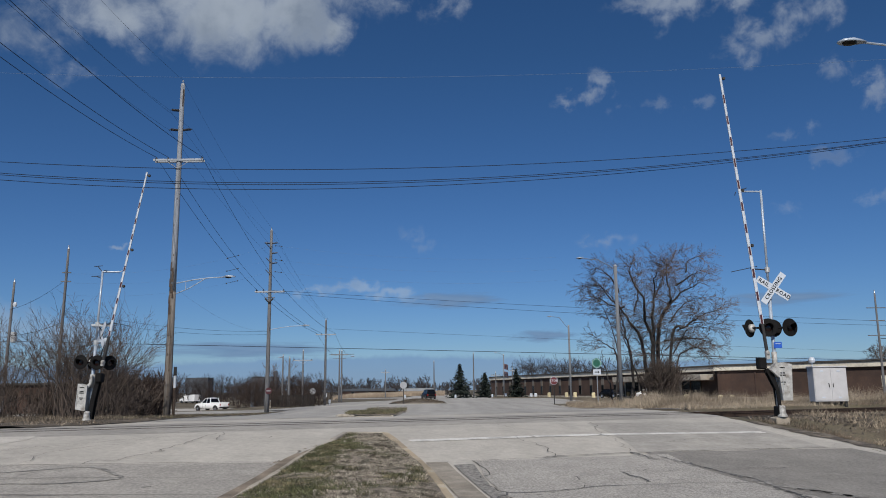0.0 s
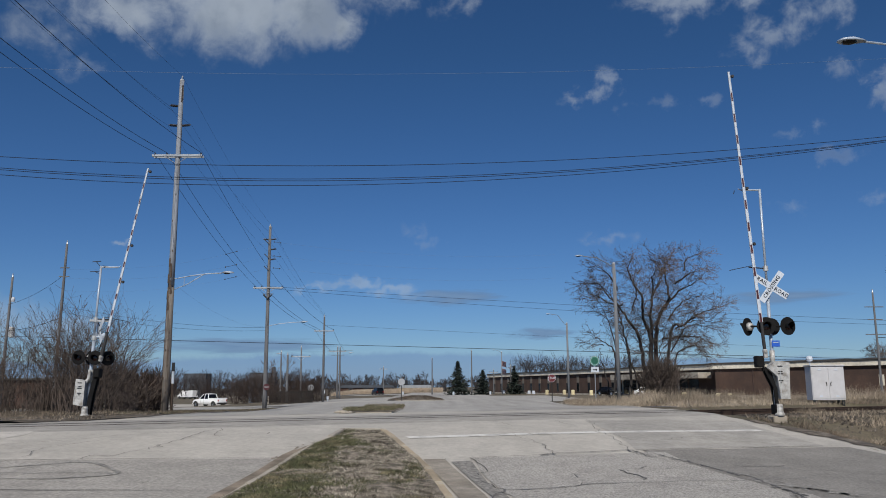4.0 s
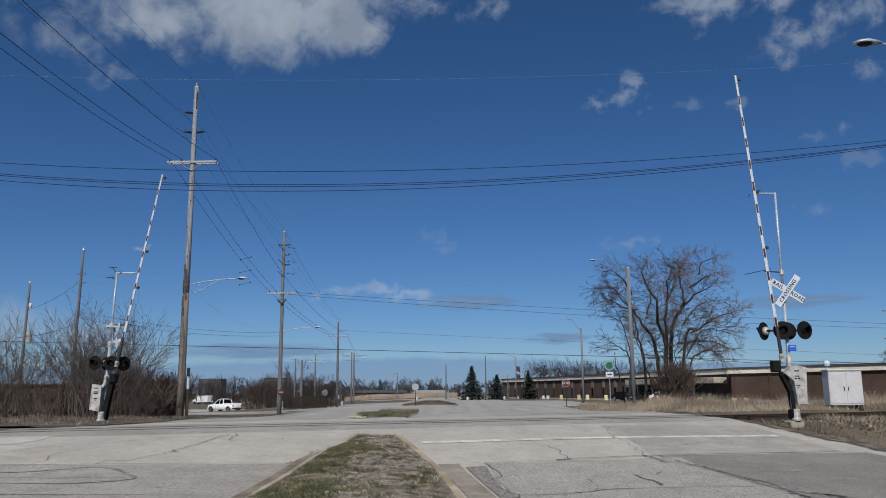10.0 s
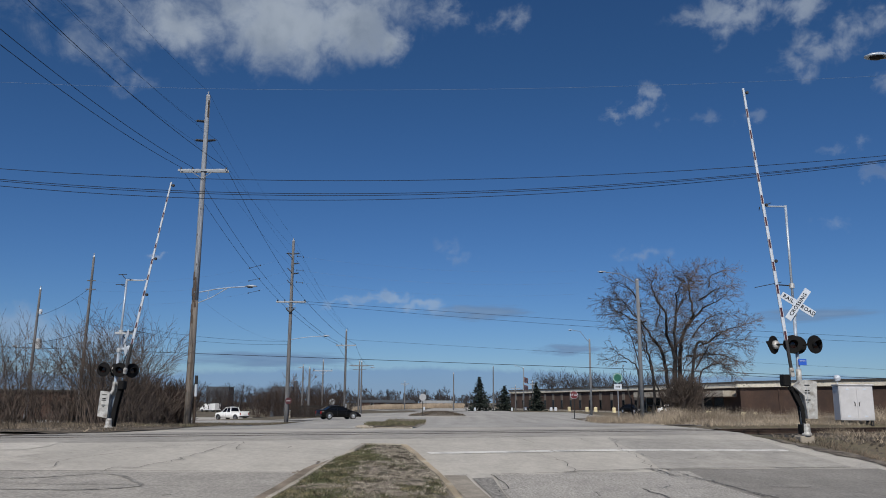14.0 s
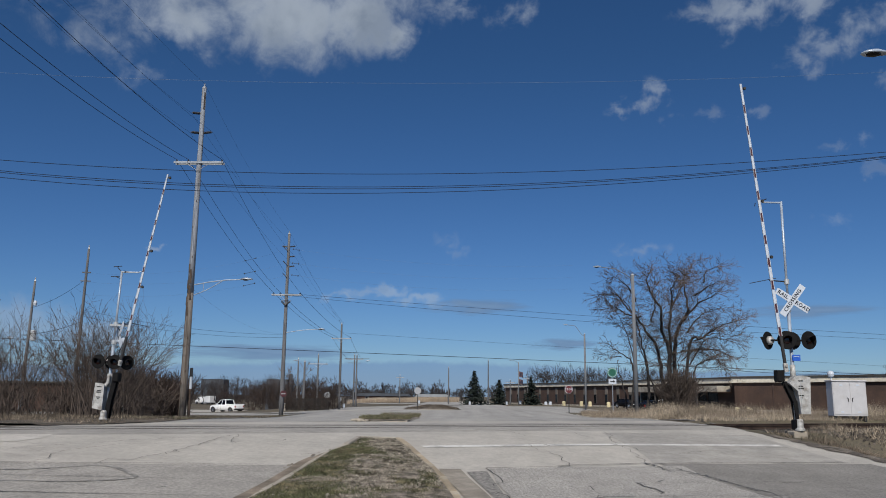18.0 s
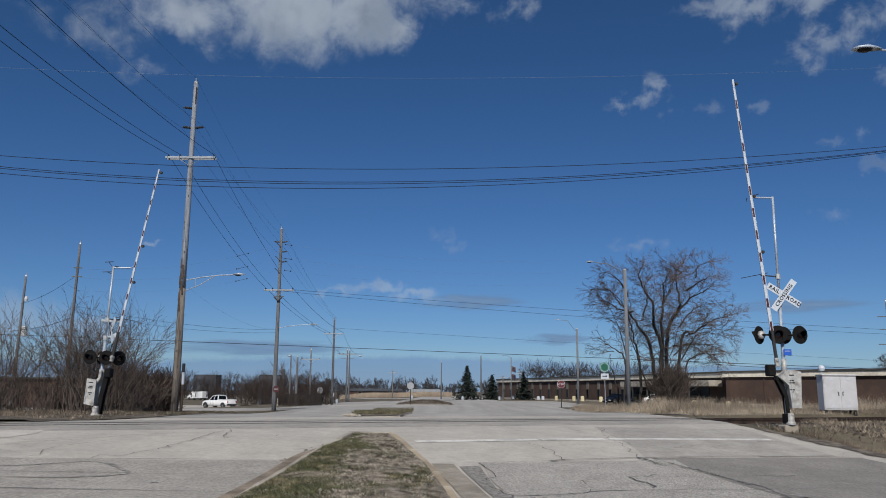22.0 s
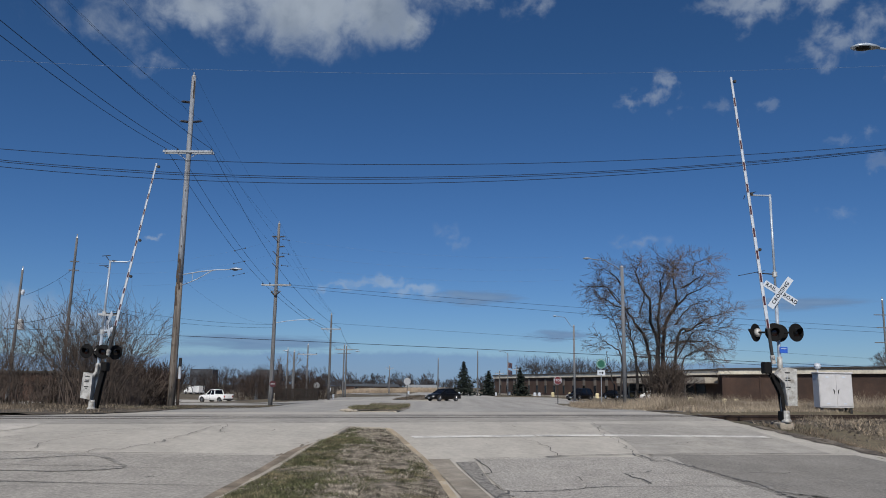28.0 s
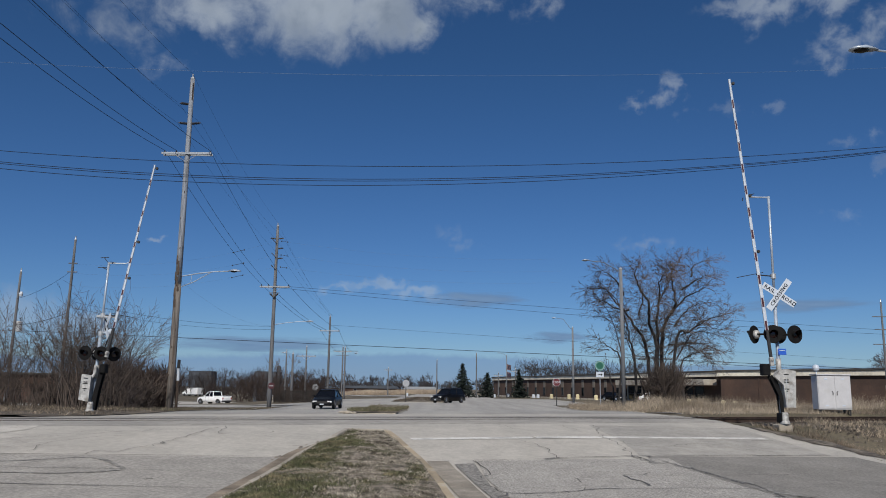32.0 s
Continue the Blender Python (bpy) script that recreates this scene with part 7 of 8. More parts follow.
for i, (x, y) in enumerate(((-16.6, 40.4), (-15.9, 41.2), (-17.8, 39.8), (-18.6, 38.0), (-14.9, 42.6), (-19.9, 36.4))):
    m = Mesh().prism([(-0.16, 0), (0.14, 0), (0.18, 0.05), (0.05, 0.11), (-0.12, 0.07)], 0.14)
    single("litter", m, WHITE, "crumpled white scrap of litter in the verge", "litter", at=pose(x, y, zbase(x, y), 0, 0, 47 * i) @ Matrix.Scale(gr.uniform(0.7, 1.3), 4), group="litter")
for i in range(9):
    y = gr.uniform(12.5, 20.5)
    x = gr.uniform(-2.5, along(RIGHT_KERB, y) - 0.3)
    m = Mesh().lathe([(0.02, 0), (0.045, 0.015), (0.02, 0.04)], 6)
    single("pebble", m, CURB, "small pale pebble on the median", "stone", at=pose(x, y, med_h(x, y), 0, 0, 30 * i), group="pebbles")

# ---- vehicles ----
def make_wheel(parent, x, y, r, w, rim_mat=CHROME):
    """A wheel turning about its own x axis."""
    hub = thing("wheel", "", "")
    hub.parent = parent
    hub.matrix_basis = pose(x, y, r)
    side = 1 if x > 0 else -1
    m = pose(0, 0, 0, 0, 90, 0)
    part("tyre", Mesh().lathe([(r * 0.62, -w / 2), (r * 0.93, -w / 2), (r, -w * 0.36), (r, w * 0.36), (r * 0.93, w / 2), (r * 0.62, w / 2)], 20, m), RUBBER, hub)
    rim = Mesh().lathe([(r * 0.63, -0.02), (r * 0.63, 0.02), (r * 0.5, 0.03)], 16, m @ Matrix.Translation((0, 0, side * w * 0.40)))
    for k in range(5):
        a = 2 * math.pi * k / 5
        rim.rod((side * (w * 0.44), 0, 0), (side * (w * 0.44), r * 0.6 * math.cos(a), r * 0.6 * math.sin(a)), 0.035, n=5)
    part("rim", rim, rim_mat, hub)
    return hub


def ring_at(y, zb, zt, w, crown=0.03):
    """A car body section at y: rounded sill, bulged side, shoulder."""
    zm = zb + (zt - zb) * 0.55
    half = [(w * 0.80, zb), (w * 0.97, zb + 0.10), (w, zm), (w * 0.965, zt - 0.09), (w * 0.86, zt - 0.01), (w * 0.4, zt + crown)]
    return [(x, y, z) for x, z in half] + [(-x, y, z) for x, z in reversed(half)]


def make_car(name, label, paint, length=4.6, width=1.84, height=1.66, kind="suv", group="cars"):
    """A car that faces +y. Body, glass, roof, wheels, lamps."""
    car = thing(name, label, "car", None, group)
    L, w = length / 2, width / 2
    zb, r = (0.46, 0.43) if kind == "pickup" else (0.27, 0.345)
    belt = {"suv": 1.02, "sedan": 0.93, "pickup": 1.24}[kind]
    hood = belt - {"suv": 0.07, "sedan": 0.12, "pickup": 0.06}[kind]
    wr = L - 0.92, -L + 0.90
    tail = belt if kind != "sedan" else belt + 0.04
    st = [(-L, zb + 0.22, tail - 0.30, w * 0.80), (-L + 0.06, zb + 0.08, tail - 0.06, w * 0.90), (-L + 0.45, zb, tail, w * 0.98), (-L * 0.3, zb - 0.04, belt, w), (L * 0.2, zb - 0.04, belt, w),
          (L * 0.46, zb, belt - 0.01, w * 0.99), (L * 0.62, zb, hood + 0.02, w * 0.98), (L - 0.35, zb + 0.02, hood - 0.08, w * 0.94), (L - 0.08, zb + 0.06, hood - 0.20, w * 0.86), (L, zb + 0.14, hood - 0.34, w * 0.76)]
    part("body", Mesh().loft([ring_at(*s) for s in st]), paint, car, smooth=True)
    # greenhouse
    if kind == "suv":
        g = ((L * 0.46, -L + 0.10), (L * 0.12, -L + 0.46))
    elif kind == "sedan":
        g = ((L * 0.44, -L + 0.52), (L * 0.06, -L + 1.25))
    else:
        g = ((L * 0.44, -L * 0.26), (L * 0.16, -L * 0.20))
    (f0, b0), (f1, b1) = g
    zt = height - 0.05
    wb, wt = w * 0.86, w * 0.68
    gl = Mesh()
    gl.loft([[(wb, f0, belt - 0.02), (-wb, f0, belt - 0.02), (-wb, b0, belt - 0.02), (wb, b0, belt - 0.02)],
             [(wt, f1, zt), (-wt, f1, zt), (-wt, b1, zt), (wt, b1, zt)]])
    part("glass", gl, GLASS_DARK, car, "dark tinted windows")
    rings = []
    for y, dz in ((b1 - 0.10, -0.05), (b1 + 0.12, 0.02), ((b1 + f1) / 2, 0.05), (f1 - 0.15, 0.02), (f1 + 0.10, -0.04)):
        rings.append([(wt * 1.04, y, zt - 0.03), (wt * 0.98, y, zt + 0.01 + dz * 0.6), (wt * 0.4, y, zt + 0.03 + dz), (-wt * 0.4, y, zt + 0.03 + dz), (-wt * 0.98, y, zt + 0.01 + dz * 0.6), (-wt * 1.04, y, zt - 0.03)])
    part("roof", Mesh().loft(rings), paint, car, smooth=True)
    for s in (-1, 1):
        mid = (f0 + b0) / 2 - 0.1
        for a, b, rr in (((s * wb, f0, belt - 0.02), (s * wt, f1, zt), 0.045), ((s * wb, b0, belt - 0.02), (s * wt, b1, zt), 0.075), ((s * (wb + 0.004), mid, belt - 0.02), (s * (wt + 0.004), mid * 0.6 + (f1 + b1) * 0.2, zt), 0.04)):
            part("pillar", Mesh().rod(a, b, rr, rr * 0.85, 6), paint, car)
        part("mirror", Mesh().box(s * (w + 0.02) - 0.09, s * (w + 0.02) + 0.09, f0 - 0.38, f0 - 0.26, belt - 0.02, belt + 0.13, 0.03), paint, car)
        part("headlight", Mesh().box(s * w * 0.62 - 0.20, s * w * 0.62 + 0.20, L - 0.22, L - 0.045, hood - 0.34, hood - 0.18, 0.04), LENS_CLEAR, car, "clear headlight")
        part("tail_light", Mesh().box(s * w * 0.76 - 0.10, s * w * 0.76 + 0.10, -L + 0.0, -L + 0.14, tail - 0.42, tail - 0.14, 0.03), TAIL_RED, car, "red tail light")
        for y0 in (f0 - 0.5, mid - 0.02):
            part("door_seam", Mesh().box(s * w - 0.004, s * w + 0.004, y0, y0 + 0.02, zb + 0.1, belt - 0.1), CAR_TRIM, car)
        for y in wr:
            arch = Mesh()
            pts = [(math.cos(a) * (r + 0.07), math.sin(a) * (r + 0.07)) for a in [math.pi * k / 10 for k in range(11)]]
            for (a0, c0), (a1, c1) in zip(pts, pts[1:]):
                arch.add([(s * (w + 0.006), y + a0, r + c0), (s * (w + 0.006), y + a1, r + c1), (s * (w + 0.006), y + a1 * 0.80, r + c1 * 0.80), (s * (w + 0.006), y + a0 * 0.80, r + c0 * 0.80),
                          (s * w * 0.85, y + a0, r + c0), (s * w * 0.85, y + a1, r + c1), (s * w * 0.85, y + a1 * 0.80, r + c1 * 0.80), (s * w * 0.85, y + a0 * 0.80, r + c0 * 0.80)],
                         [(0, 1, 2, 3), (7, 6, 5, 4), (0, 4, 5, 1), (3, 2, 6, 7)])
            part("wheel_arch", arch, CAR_TRIM, car)
    wheels = [make_wheel(car, s * (w - 0.11), y, r, 0.22) for s in (-1, 1) for y in wr]
    gm = Mesh().box(-0.42, 0.42, L - 0.06, L + 0.012, zb + 0.30, hood - 0.36, 0.015)
    gr_ = part("grille", gm, CAR_TRIM, car)
    part("grille_bar", Mesh().box(-0.44, 0.44, L + 0.012, L + 0.026, hood - 0.42, hood - 0.385, 0.006).lathe([(0.06, 0), (0.05, 0.02)], 10, pose(0, L + 0.03, hood - 0.40, -90, 0, 0)), CHROME, gr_, "chrome grille bar")
    part("front_bumper", Mesh().box(-w * 0.84, w * 0.84, L - 0.16, L + 0.03, zb - 0.02, zb + 0.20, 0.05), paint if kind != "suv" else CAR_TRIM, car)
    part("rear_bumper", Mesh().box(-w * 0.86, w * 0.86, -L - 0.03, -L + 0.18, zb + 0.02, zb + 0.26, 0.05), CAR_TRIM, car)
    part("plate_bar", Mesh().box(-0.15, 0.15, L + 0.031, L + 0.04, zb + 0.06, zb + 0.15), WHITE, car, "blank number plate")
    if kind == "pickup":
        bed = Mesh()
        y0, y1 = -L + 0.05, b0 - 0.06
        bed.box(-w * 0.97, -w * 0.86, y0, y1, belt - 0.05, belt + 0.10, 0.02).box(w * 0.86, w * 0.97, y0, y1, belt - 0.05, belt + 0.10, 0.02).box(-w * 0.86, w * 0.86, y0, y0 + 0.08, belt - 0.05, belt + 0.10, 0.02)
        part("bed_wall", bed, paint, car)
    if kind == "suv":
        for s in (-1, 1):
            part("roof_rail", Mesh().rod((s * wt * 0.92, b1 + 0.1, zt + 0.075), (s * wt * 0.92, f1 - 0.2, zt + 0.075), 0.022, n=5), CAR_TRIM, car)
    return car, wheels


def park(car, x, y, heading, z=None):
    car.matrix_basis = pose(x, y, (road_z(x, y) if z is None else z) + 0.03, 0, 0, heading)


pick, _ = make_car("pickup_truck", "white crew-cab pickup truck parked on the lot", CAR_WHITE, 5.7, 2.0, 1.98, "pickup", "parked vehicles")
park(pick, -34.7, 120, 56, ground_z(-34.7, 120) + 0.02)
white_car, _ = make_car("hatchback", "small white car parked near the building", CAR_WHITE, 4.2, 1.78, 1.5, "sedan", "parked vehicles")
park(white_car, 31.3, 122, 237, ground_z(31.3, 122))
dark_car, _ = make_car("parked_car", "dark car parked by the building entrance", CAR_BLACK, 4.5, 1.8, 1.5, "sedan", "parked vehicles")
park(dark_car, 28.4, 137, 215, ground_z(28.4, 137))


def box_van(x, y, heading):
    t = thing("box_van", "white box van parked beside the pickup", "van", pose(x, y, ground_z(x, y) + 0.03, 0, 0, heading), "parked vehicles")
    part("cargo_box", Mesh().box(-1.05, 1.05, -2.9, 1.0, 0.5, 2.25, 0.04), CAR_WHITE, t)
    rings = [ring_at(1.05, 0.4, 2.05, 0.95), ring_at(1.7, 0.4, 1.95, 0.95), ring_at(2.25, 0.4, 1.25, 0.93), ring_at(2.95, 0.45, 1.05, 0.85)]
    part("cab", Mesh().loft(rings), CAR_WHITE, t)
    part("windscreen", Mesh().add([(-0.8, 1.82, 1.85), (0.8, 1.82, 1.85), (0.78, 2.28, 1.3), (-0.78, 2.28, 1.3), (-0.8, 1.72, 1.83), (0.8, 1.72, 1.83), (0.78, 2.18, 1.28), (-0.78, 2.18, 1.28)], [(0, 3, 2, 1), (4, 5, 6, 7), (0, 1, 5, 4), (2, 3, 7, 6)]), GLASS_DARK, t)
    for s in (-1, 1):
        part("side_window", Mesh().box(s * 0.955 - 0.012, s * 0.955 + 0.012, 1.15, 1.75, 1.25, 1.8), GLASS_DARK, t)
        for y0 in (-1.9, 2.1):
            make_wheel(t, s * 0.86, y0, 0.38, 0.24)
    return t


box_van(-68.4, 216, 60)

suv_far, wheels_far = make_car("suv", "dark sport utility vehicle on the far road", CAR_BLACK, 4.7, 1.9, 1.75, "suv", "moving vehicles")
crossover, wheels_cross = make_car("crossover", "black crossover driving along the cross street", CAR_BLACK, 4.4, 1.78, 1.37, "sedan", "moving vehicles")
sedan, wheels_sedan = make_car("sedan", "dark sedan turning from the cross street towards the crossing", CAR_DARK, 4.55, 1.80, 1.50, "sedan", "moving vehicles")
suv_near, wheels_near = make_car("suv", "black sport utility vehicle turning out of the cross street", CAR_BLACK, 4.75, 1.92, 1.74, "suv", "moving vehicles")

# ---- clouds: a far, drifting backdrop ----
def cloud_material(name, bright, dim, density, detail_scale, rag=2.2, soft=(0.22, 0.95)):
    m = bpy.data.materials.new(name)
    m.use_nodes = True
    t = m.node_tree
    t.nodes.clear()
    o = t.nodes.new("ShaderNodeOutputMaterial")
    mix = t.nodes.new("ShaderNodeMixShader")
    tr = t.nodes.new("ShaderNodeBsdfTransparent")
    em = t.nodes.new("ShaderNodeEmission")
    co = t.nodes.new("ShaderNodeTexCoord")
    info = t.nodes.new("ShaderNodeObjectInfo")
    w = t.nodes.new("ShaderNodeMath")
    w.operation, w.inputs[1].default_value = "MULTIPLY", 60.0
    t.links.new(info.outputs["Random"], w.inputs[0])

    def noise4(scale, detail, rough):
        n = t.nodes.new("ShaderNodeTexNoise")
        n.noise_dimensions = "4D"
        n.inputs["Scale"].default_value, n.inputs["Detail"].default_value, n.inputs["Roughness"].default_value = scale, detail, rough
        t.links.new(co.outputs["Object"], n.inputs["Vector"])
        t.links.new(w.outputs[0], n.inputs["W"])
        return n.outputs["Fac"]

    def op(kind, a, b):
        n = t.nodes.new("ShaderNodeMath")
        n.operation = kind
        for i, v in enumerate((a, b)):
            if isinstance(v, float):
                n.inputs[i].default_value = v
            else:
                t.links.new(v, n.inputs[i])
        return n.outputs[0]

    def span(v, lo, hi, a, z):
        r = t.nodes.new("ShaderNodeMapRange")
        r.interpolation_type = "SMOOTHSTEP"
        for key, q in (("From Min", lo), ("From Max", hi), ("To Min", a), ("To Max", z)):
            r.inputs[key].default_value = q
        t.links.new(v, r.inputs["Value"])
        return r.outputs[0]

    ln = t.nodes.new("ShaderNodeVectorMath")
    ln.operation = "LENGTH"
    sc = t.nodes.new("ShaderNodeVectorMath")
    sc.operation, sc.inputs[1].default_value = "MULTIPLY", (1 / 300, 1 / 300, 0.0)
    t.links.new(co.outputs["Object"], sc.inputs[0])
    t.links.new(sc.outputs[0], ln.inputs[0])
    fall = op("SUBTRACT", 1.0, ln.outputs["Value"])
    big = noise4(detail_scale, 9, 0.58)
    body = op("ADD", op("MULTIPLY", fall, 1.0), op("MULTIPLY", op("SUBTRACT", big, 0.5), rag))
    edge = span(ln.outputs["Value"], 0.70, 0.98, 1.0, 0.0)
    alpha = op("MULTIPLY", op("MULTIPLY", span(body, soft[0], soft[1], 0.0, 1.0), edge), density)
    # sunlit and dimmer parts, painted into the emission colour
    lit = span(op("ADD", op("MULTIPLY", body, 0.45), op("MULTIPLY", noise4(detail_scale * 1.7, 6, 0.5), 0.9)), 0.45, 1.1, 0.0, 1.0)
    cm = t.nodes.new("ShaderNodeMix")
    cm.data_type = "RGBA"
    cm.inputs["A"].default_value, cm.inputs["B"].default_value = (*dim, 1), (*bright, 1)
    t.links.new(lit, cm.inputs["Factor"])
    t.links.new(cm.outputs["Result"], em.inputs["Color"])
    t.links.new(alpha, mix.inputs["Fac"])
    t.links.new(tr.outputs[0], mix.inputs[1])
    t.links.new(em.outputs[0], mix.inputs[2])
    t.links.new(mix.outputs[0], o.inputs["Surface"])
    return m


CLOUD_LOW = cloud_material("low grey cloud", (0.165, 0.265, 0.425), (0.13, 0.22, 0.375), 0.85, 0.006, 1.6, (0.12, 0.8))
cloud_moves = []


def cloud(dx, dz, wide, high, material, label, tilt=0.0):
    """A cloud in the direction (dx, 1000, dz), that many metres across; it drifts with the wind."""
    reach = 2.6
    c = Vector((dx, 1000, dz)) * reach
    m = Mesh()
    rings, n = 7, 36
    m.v.append((0, 0, 12))
    wob = [1 + 0.06 * math.sin(3 * k * 6.283 / n + dx) + 0.05 * math.sin(5 * k * 6.283 / n + dz) for k in range(n)]
    for j in range(1, rings + 1):
        for k in range(n):
            a, f = 2 * math.pi * k / n, 300 * j / rings
            m.v.append((f * wob[k] * math.cos(a), f * wob[k] * math.sin(a), 12 * (1 - (j / rings) ** 2)))
    m.f += [(0, 1 + k, 1 + (k + 1) % n) for k in range(n)]
    for j in range(rings - 1):
        for k in range(n):
            a, b = 1 + j * n + k, 1 + j * n + (k + 1) % n
            m.f.append((a, a + n, b + n, b))
    ob = single("cloud", m, material, label, "cloud", group="clouds", kind="structure")
    turn = (-c).to_track_quat("Z", "Y").to_matrix().to_4x4() @ pose(0, 0, 0, 0, 0, tilt)
    ob.matrix_basis = Matrix.Translation(c) @ turn
    ob.scale = (wide * reach / 600, high * reach / 600, 1)
    ob.visible_shadow = False
    cloud_moves.append((ob, c, turn))
    return ob


cloud(10, 112, 190, 30, CLOUD_LOW, "low thin grey cloud")
cloud(124, 66, 120, 22, CLOUD_LOW, "low grey cloud streak")
cloud(-250, 52, 330, 30, CLOUD_LOW, "low grey cloud streak")
cloud(420, 110, 240, 26, CLOUD_LOW, "low grey cloud streak")


def puff_material(name, lobes, density, rag, soft, bright, dim, scale, warp_by):
    """Cloud stuff gathered round lobes (x, z, half width, half height, thickness), its rim torn by noise; thin rims are
    bright, thick hearts grey, light and shade painted into its glow.
    """
    m = bpy.data.materials.new(name)
    m.use_nodes = True
    t = m.node_tree
    t.nodes.clear()
    o, mix = t.nodes.new("ShaderNodeOutputMaterial"), t.nodes.new("ShaderNodeMixShader")
    tr, em, co = t.nodes.new("ShaderNodeBsdfTransparent"), t.nodes.new("ShaderNodeEmission"), t.nodes.new("ShaderNodeTexCoord")

    def op(kind, a, b):
        n = t.nodes.new("ShaderNodeMath")
        n.operation = kind
        for i, v in enumerate((a, b)):
            if isinstance(v, (int, float)):
                n.inputs[i].default_value = v
            else:
                t.links.new(v, n.inputs[i])
        return n.outputs[0]

    def span(v, lo, hi, a, z):
        r = t.nodes.new("ShaderNodeMapRange")
        r.interpolation_type = "SMOOTHSTEP"
        for key, q in (("From Min", lo), ("From Max", hi), ("To Min", a), ("To Max", z)):
            r.inputs[key].default_value = q
        t.links.new(v, r.inputs["Value"])
        return r.outputs[0]

    def cells(k, detail, rough, squash=1.0):
        mp = t.nodes.new("ShaderNodeMapping")
        mp.inputs["Scale"].default_value = (1.0, squash, 1.0)
        t.links.new(co.outputs["Object"], mp.inputs[0])
        n = t.nodes.new("ShaderNodeTexNoise")
        n.inputs["Scale"].default_value, n.inputs["Detail"].default_value, n.inputs["Roughness"].default_value = k, detail, rough
        n.inputs["Distortion"].default_value = 0.35
        t.links.new(mp.outputs[0], n.inputs["Vector"])
        return n.outputs["Fac"]

    warp = t.nodes.new("ShaderNodeTexNoise")
    warp.inputs["Scale"].default_value, warp.inputs["Detail"].default_value, warp.inputs["Roughness"].default_value = scale * 1.1, 5, 0.6
    t.links.new(co.outputs["Object"], warp.inputs["Vector"])
    mid_, amp_, bent = t.nodes.new("ShaderNodeVectorMath"), t.nodes.new("ShaderNodeVectorMath"), t.nodes.new("ShaderNodeVectorMath")
    mid_.operation, amp_.operation, bent.operation = "SUBTRACT", "SCALE", "ADD"
    mid_.inputs[1].default_value, amp_.inputs["Scale"].default_value = (0.5, 0.5, 0.5), warp_by / scale
    t.links.new(warp.outputs["Color"], mid_.inputs[0])
    t.links.new(mid_.outputs[0], amp_.inputs[0])
    t.links.new(amp_.outputs[0], bent.inputs[0])
    t.links.new(co.outputs["Object"], bent.inputs[1])
    field = None
    for x, z, hw, hh, thick in lobes:
        mp, ln = t.nodes.new("ShaderNodeMapping"), t.nodes.new("ShaderNodeVectorMath")
        mp.inputs["Location"].default_value = (-x / hw, -z / hh, 0)
        mp.inputs["Scale"].default_value = (1 / hw, 1 / hh, 0)
        ln.operation = "LENGTH"
        t.links.new(bent.outputs[0], mp.inputs[0])
        t.links.new(mp.outputs[0], ln.inputs[0])
        lobe = op("MULTIPLY", op("SUBTRACT", 1.0, ln.outputs["Value"]), thick)
        field = lobe if field is None else op("MAXIMUM", field, lobe)
    tear = op("MULTIPLY", op("SUBTRACT", cells(scale * 1.6, 10, 0.62), 0.5), rag)
    body = op("ADD", field, tear)
    fade = span(field, -0.55, -0.05, 0.0, 1.0)
    alpha = op("MULTIPLY", op("MULTIPLY", span(body, soft[0], soft[1], 0.0, 1.0), fade), density)
    grey = op("ADD", op("MULTIPLY", span(body, 0.40, 1.15, 0.0, 1.0), 0.45), op("MULTIPLY", span(cells(scale * 0.8, 6, 0.5), 0.36, 0.66, 0.0, 1.0), 0.42))
    cm = t.nodes.new("ShaderNodeMix")
    cm.data_type = "RGBA"
    cm.inputs["A"].default_value, cm.inputs["B"].default_value = (*bright, 1), (*dim, 1)
    t.links.new(grey, cm.inputs["Factor"])
    t.links.new(cm.outputs["Result"], em.inputs["Color"])
    t.links.new(alpha, mix.inputs["Fac"])
    t.links.new(tr.outputs[0], mix.inputs[1])
    t.links.new(em.outputs[0], mix.inputs[2])
    t.links.new(mix.outputs[0], o.inputs["Surface"])
    return m


def cumulus(label, dx, dz, lobes, density=0.90, rag=2.0, soft=(-0.05, 0.85), bright=(0.43, 0.485, 0.555), dim=(0.175, 0.225, 0.305), scale=0.011, warp_by=1.1):
    """A cloud seen towards (dx, 1400, dz); its lobes lie round that point, in metres at 1400 m."""
    reach = 2.0
    c = Vector((dx, 1400, dz)) * reach
    x0, x1 = min(l[0] - 1.7 * l[2] for l in lobes), max(l[0] + 1.7 * l[2] for l in lobes)
    z0, z1 = min(l[1] - 1.7 * l[3] for l in lobes), max(l[1] + 1.7 * l[3] for l in lobes)
    m = Mesh()
    n = 12
    m.v = [(x0 + (x1 - x0) * i / n, z0 + (z1 - z0) * j / n, 8 * math.sin(math.pi * i / n) * math.sin(math.pi * j / n)) for j in range(n + 1) for i in range(n + 1)]
    m.f = [(j * (n + 1) + i, j * (n + 1) + i + 1, (j + 1) * (n + 1) + i + 1, (j + 1) * (n + 1) + i) for j in range(n) for i in range(n)]
    ob = single("cloud", m, puff_material(label, lobes, density, rag, soft, bright, dim, scale, warp_by), label, "cloud", group="clouds", kind="structure")
    turn = (-c).to_track_quat("Z", "Y").to_matrix().to_4x4()
    ob.matrix_basis = Matrix.Translation(c) @ turn
    k = reach * math.sqrt(1400 ** 2 + dx * dx + dz * dz) / 1400
    ob.scale = (k, k, k)
    ob.visible_shadow = False
    cloud_moves.append((ob, c, turn))
    return ob


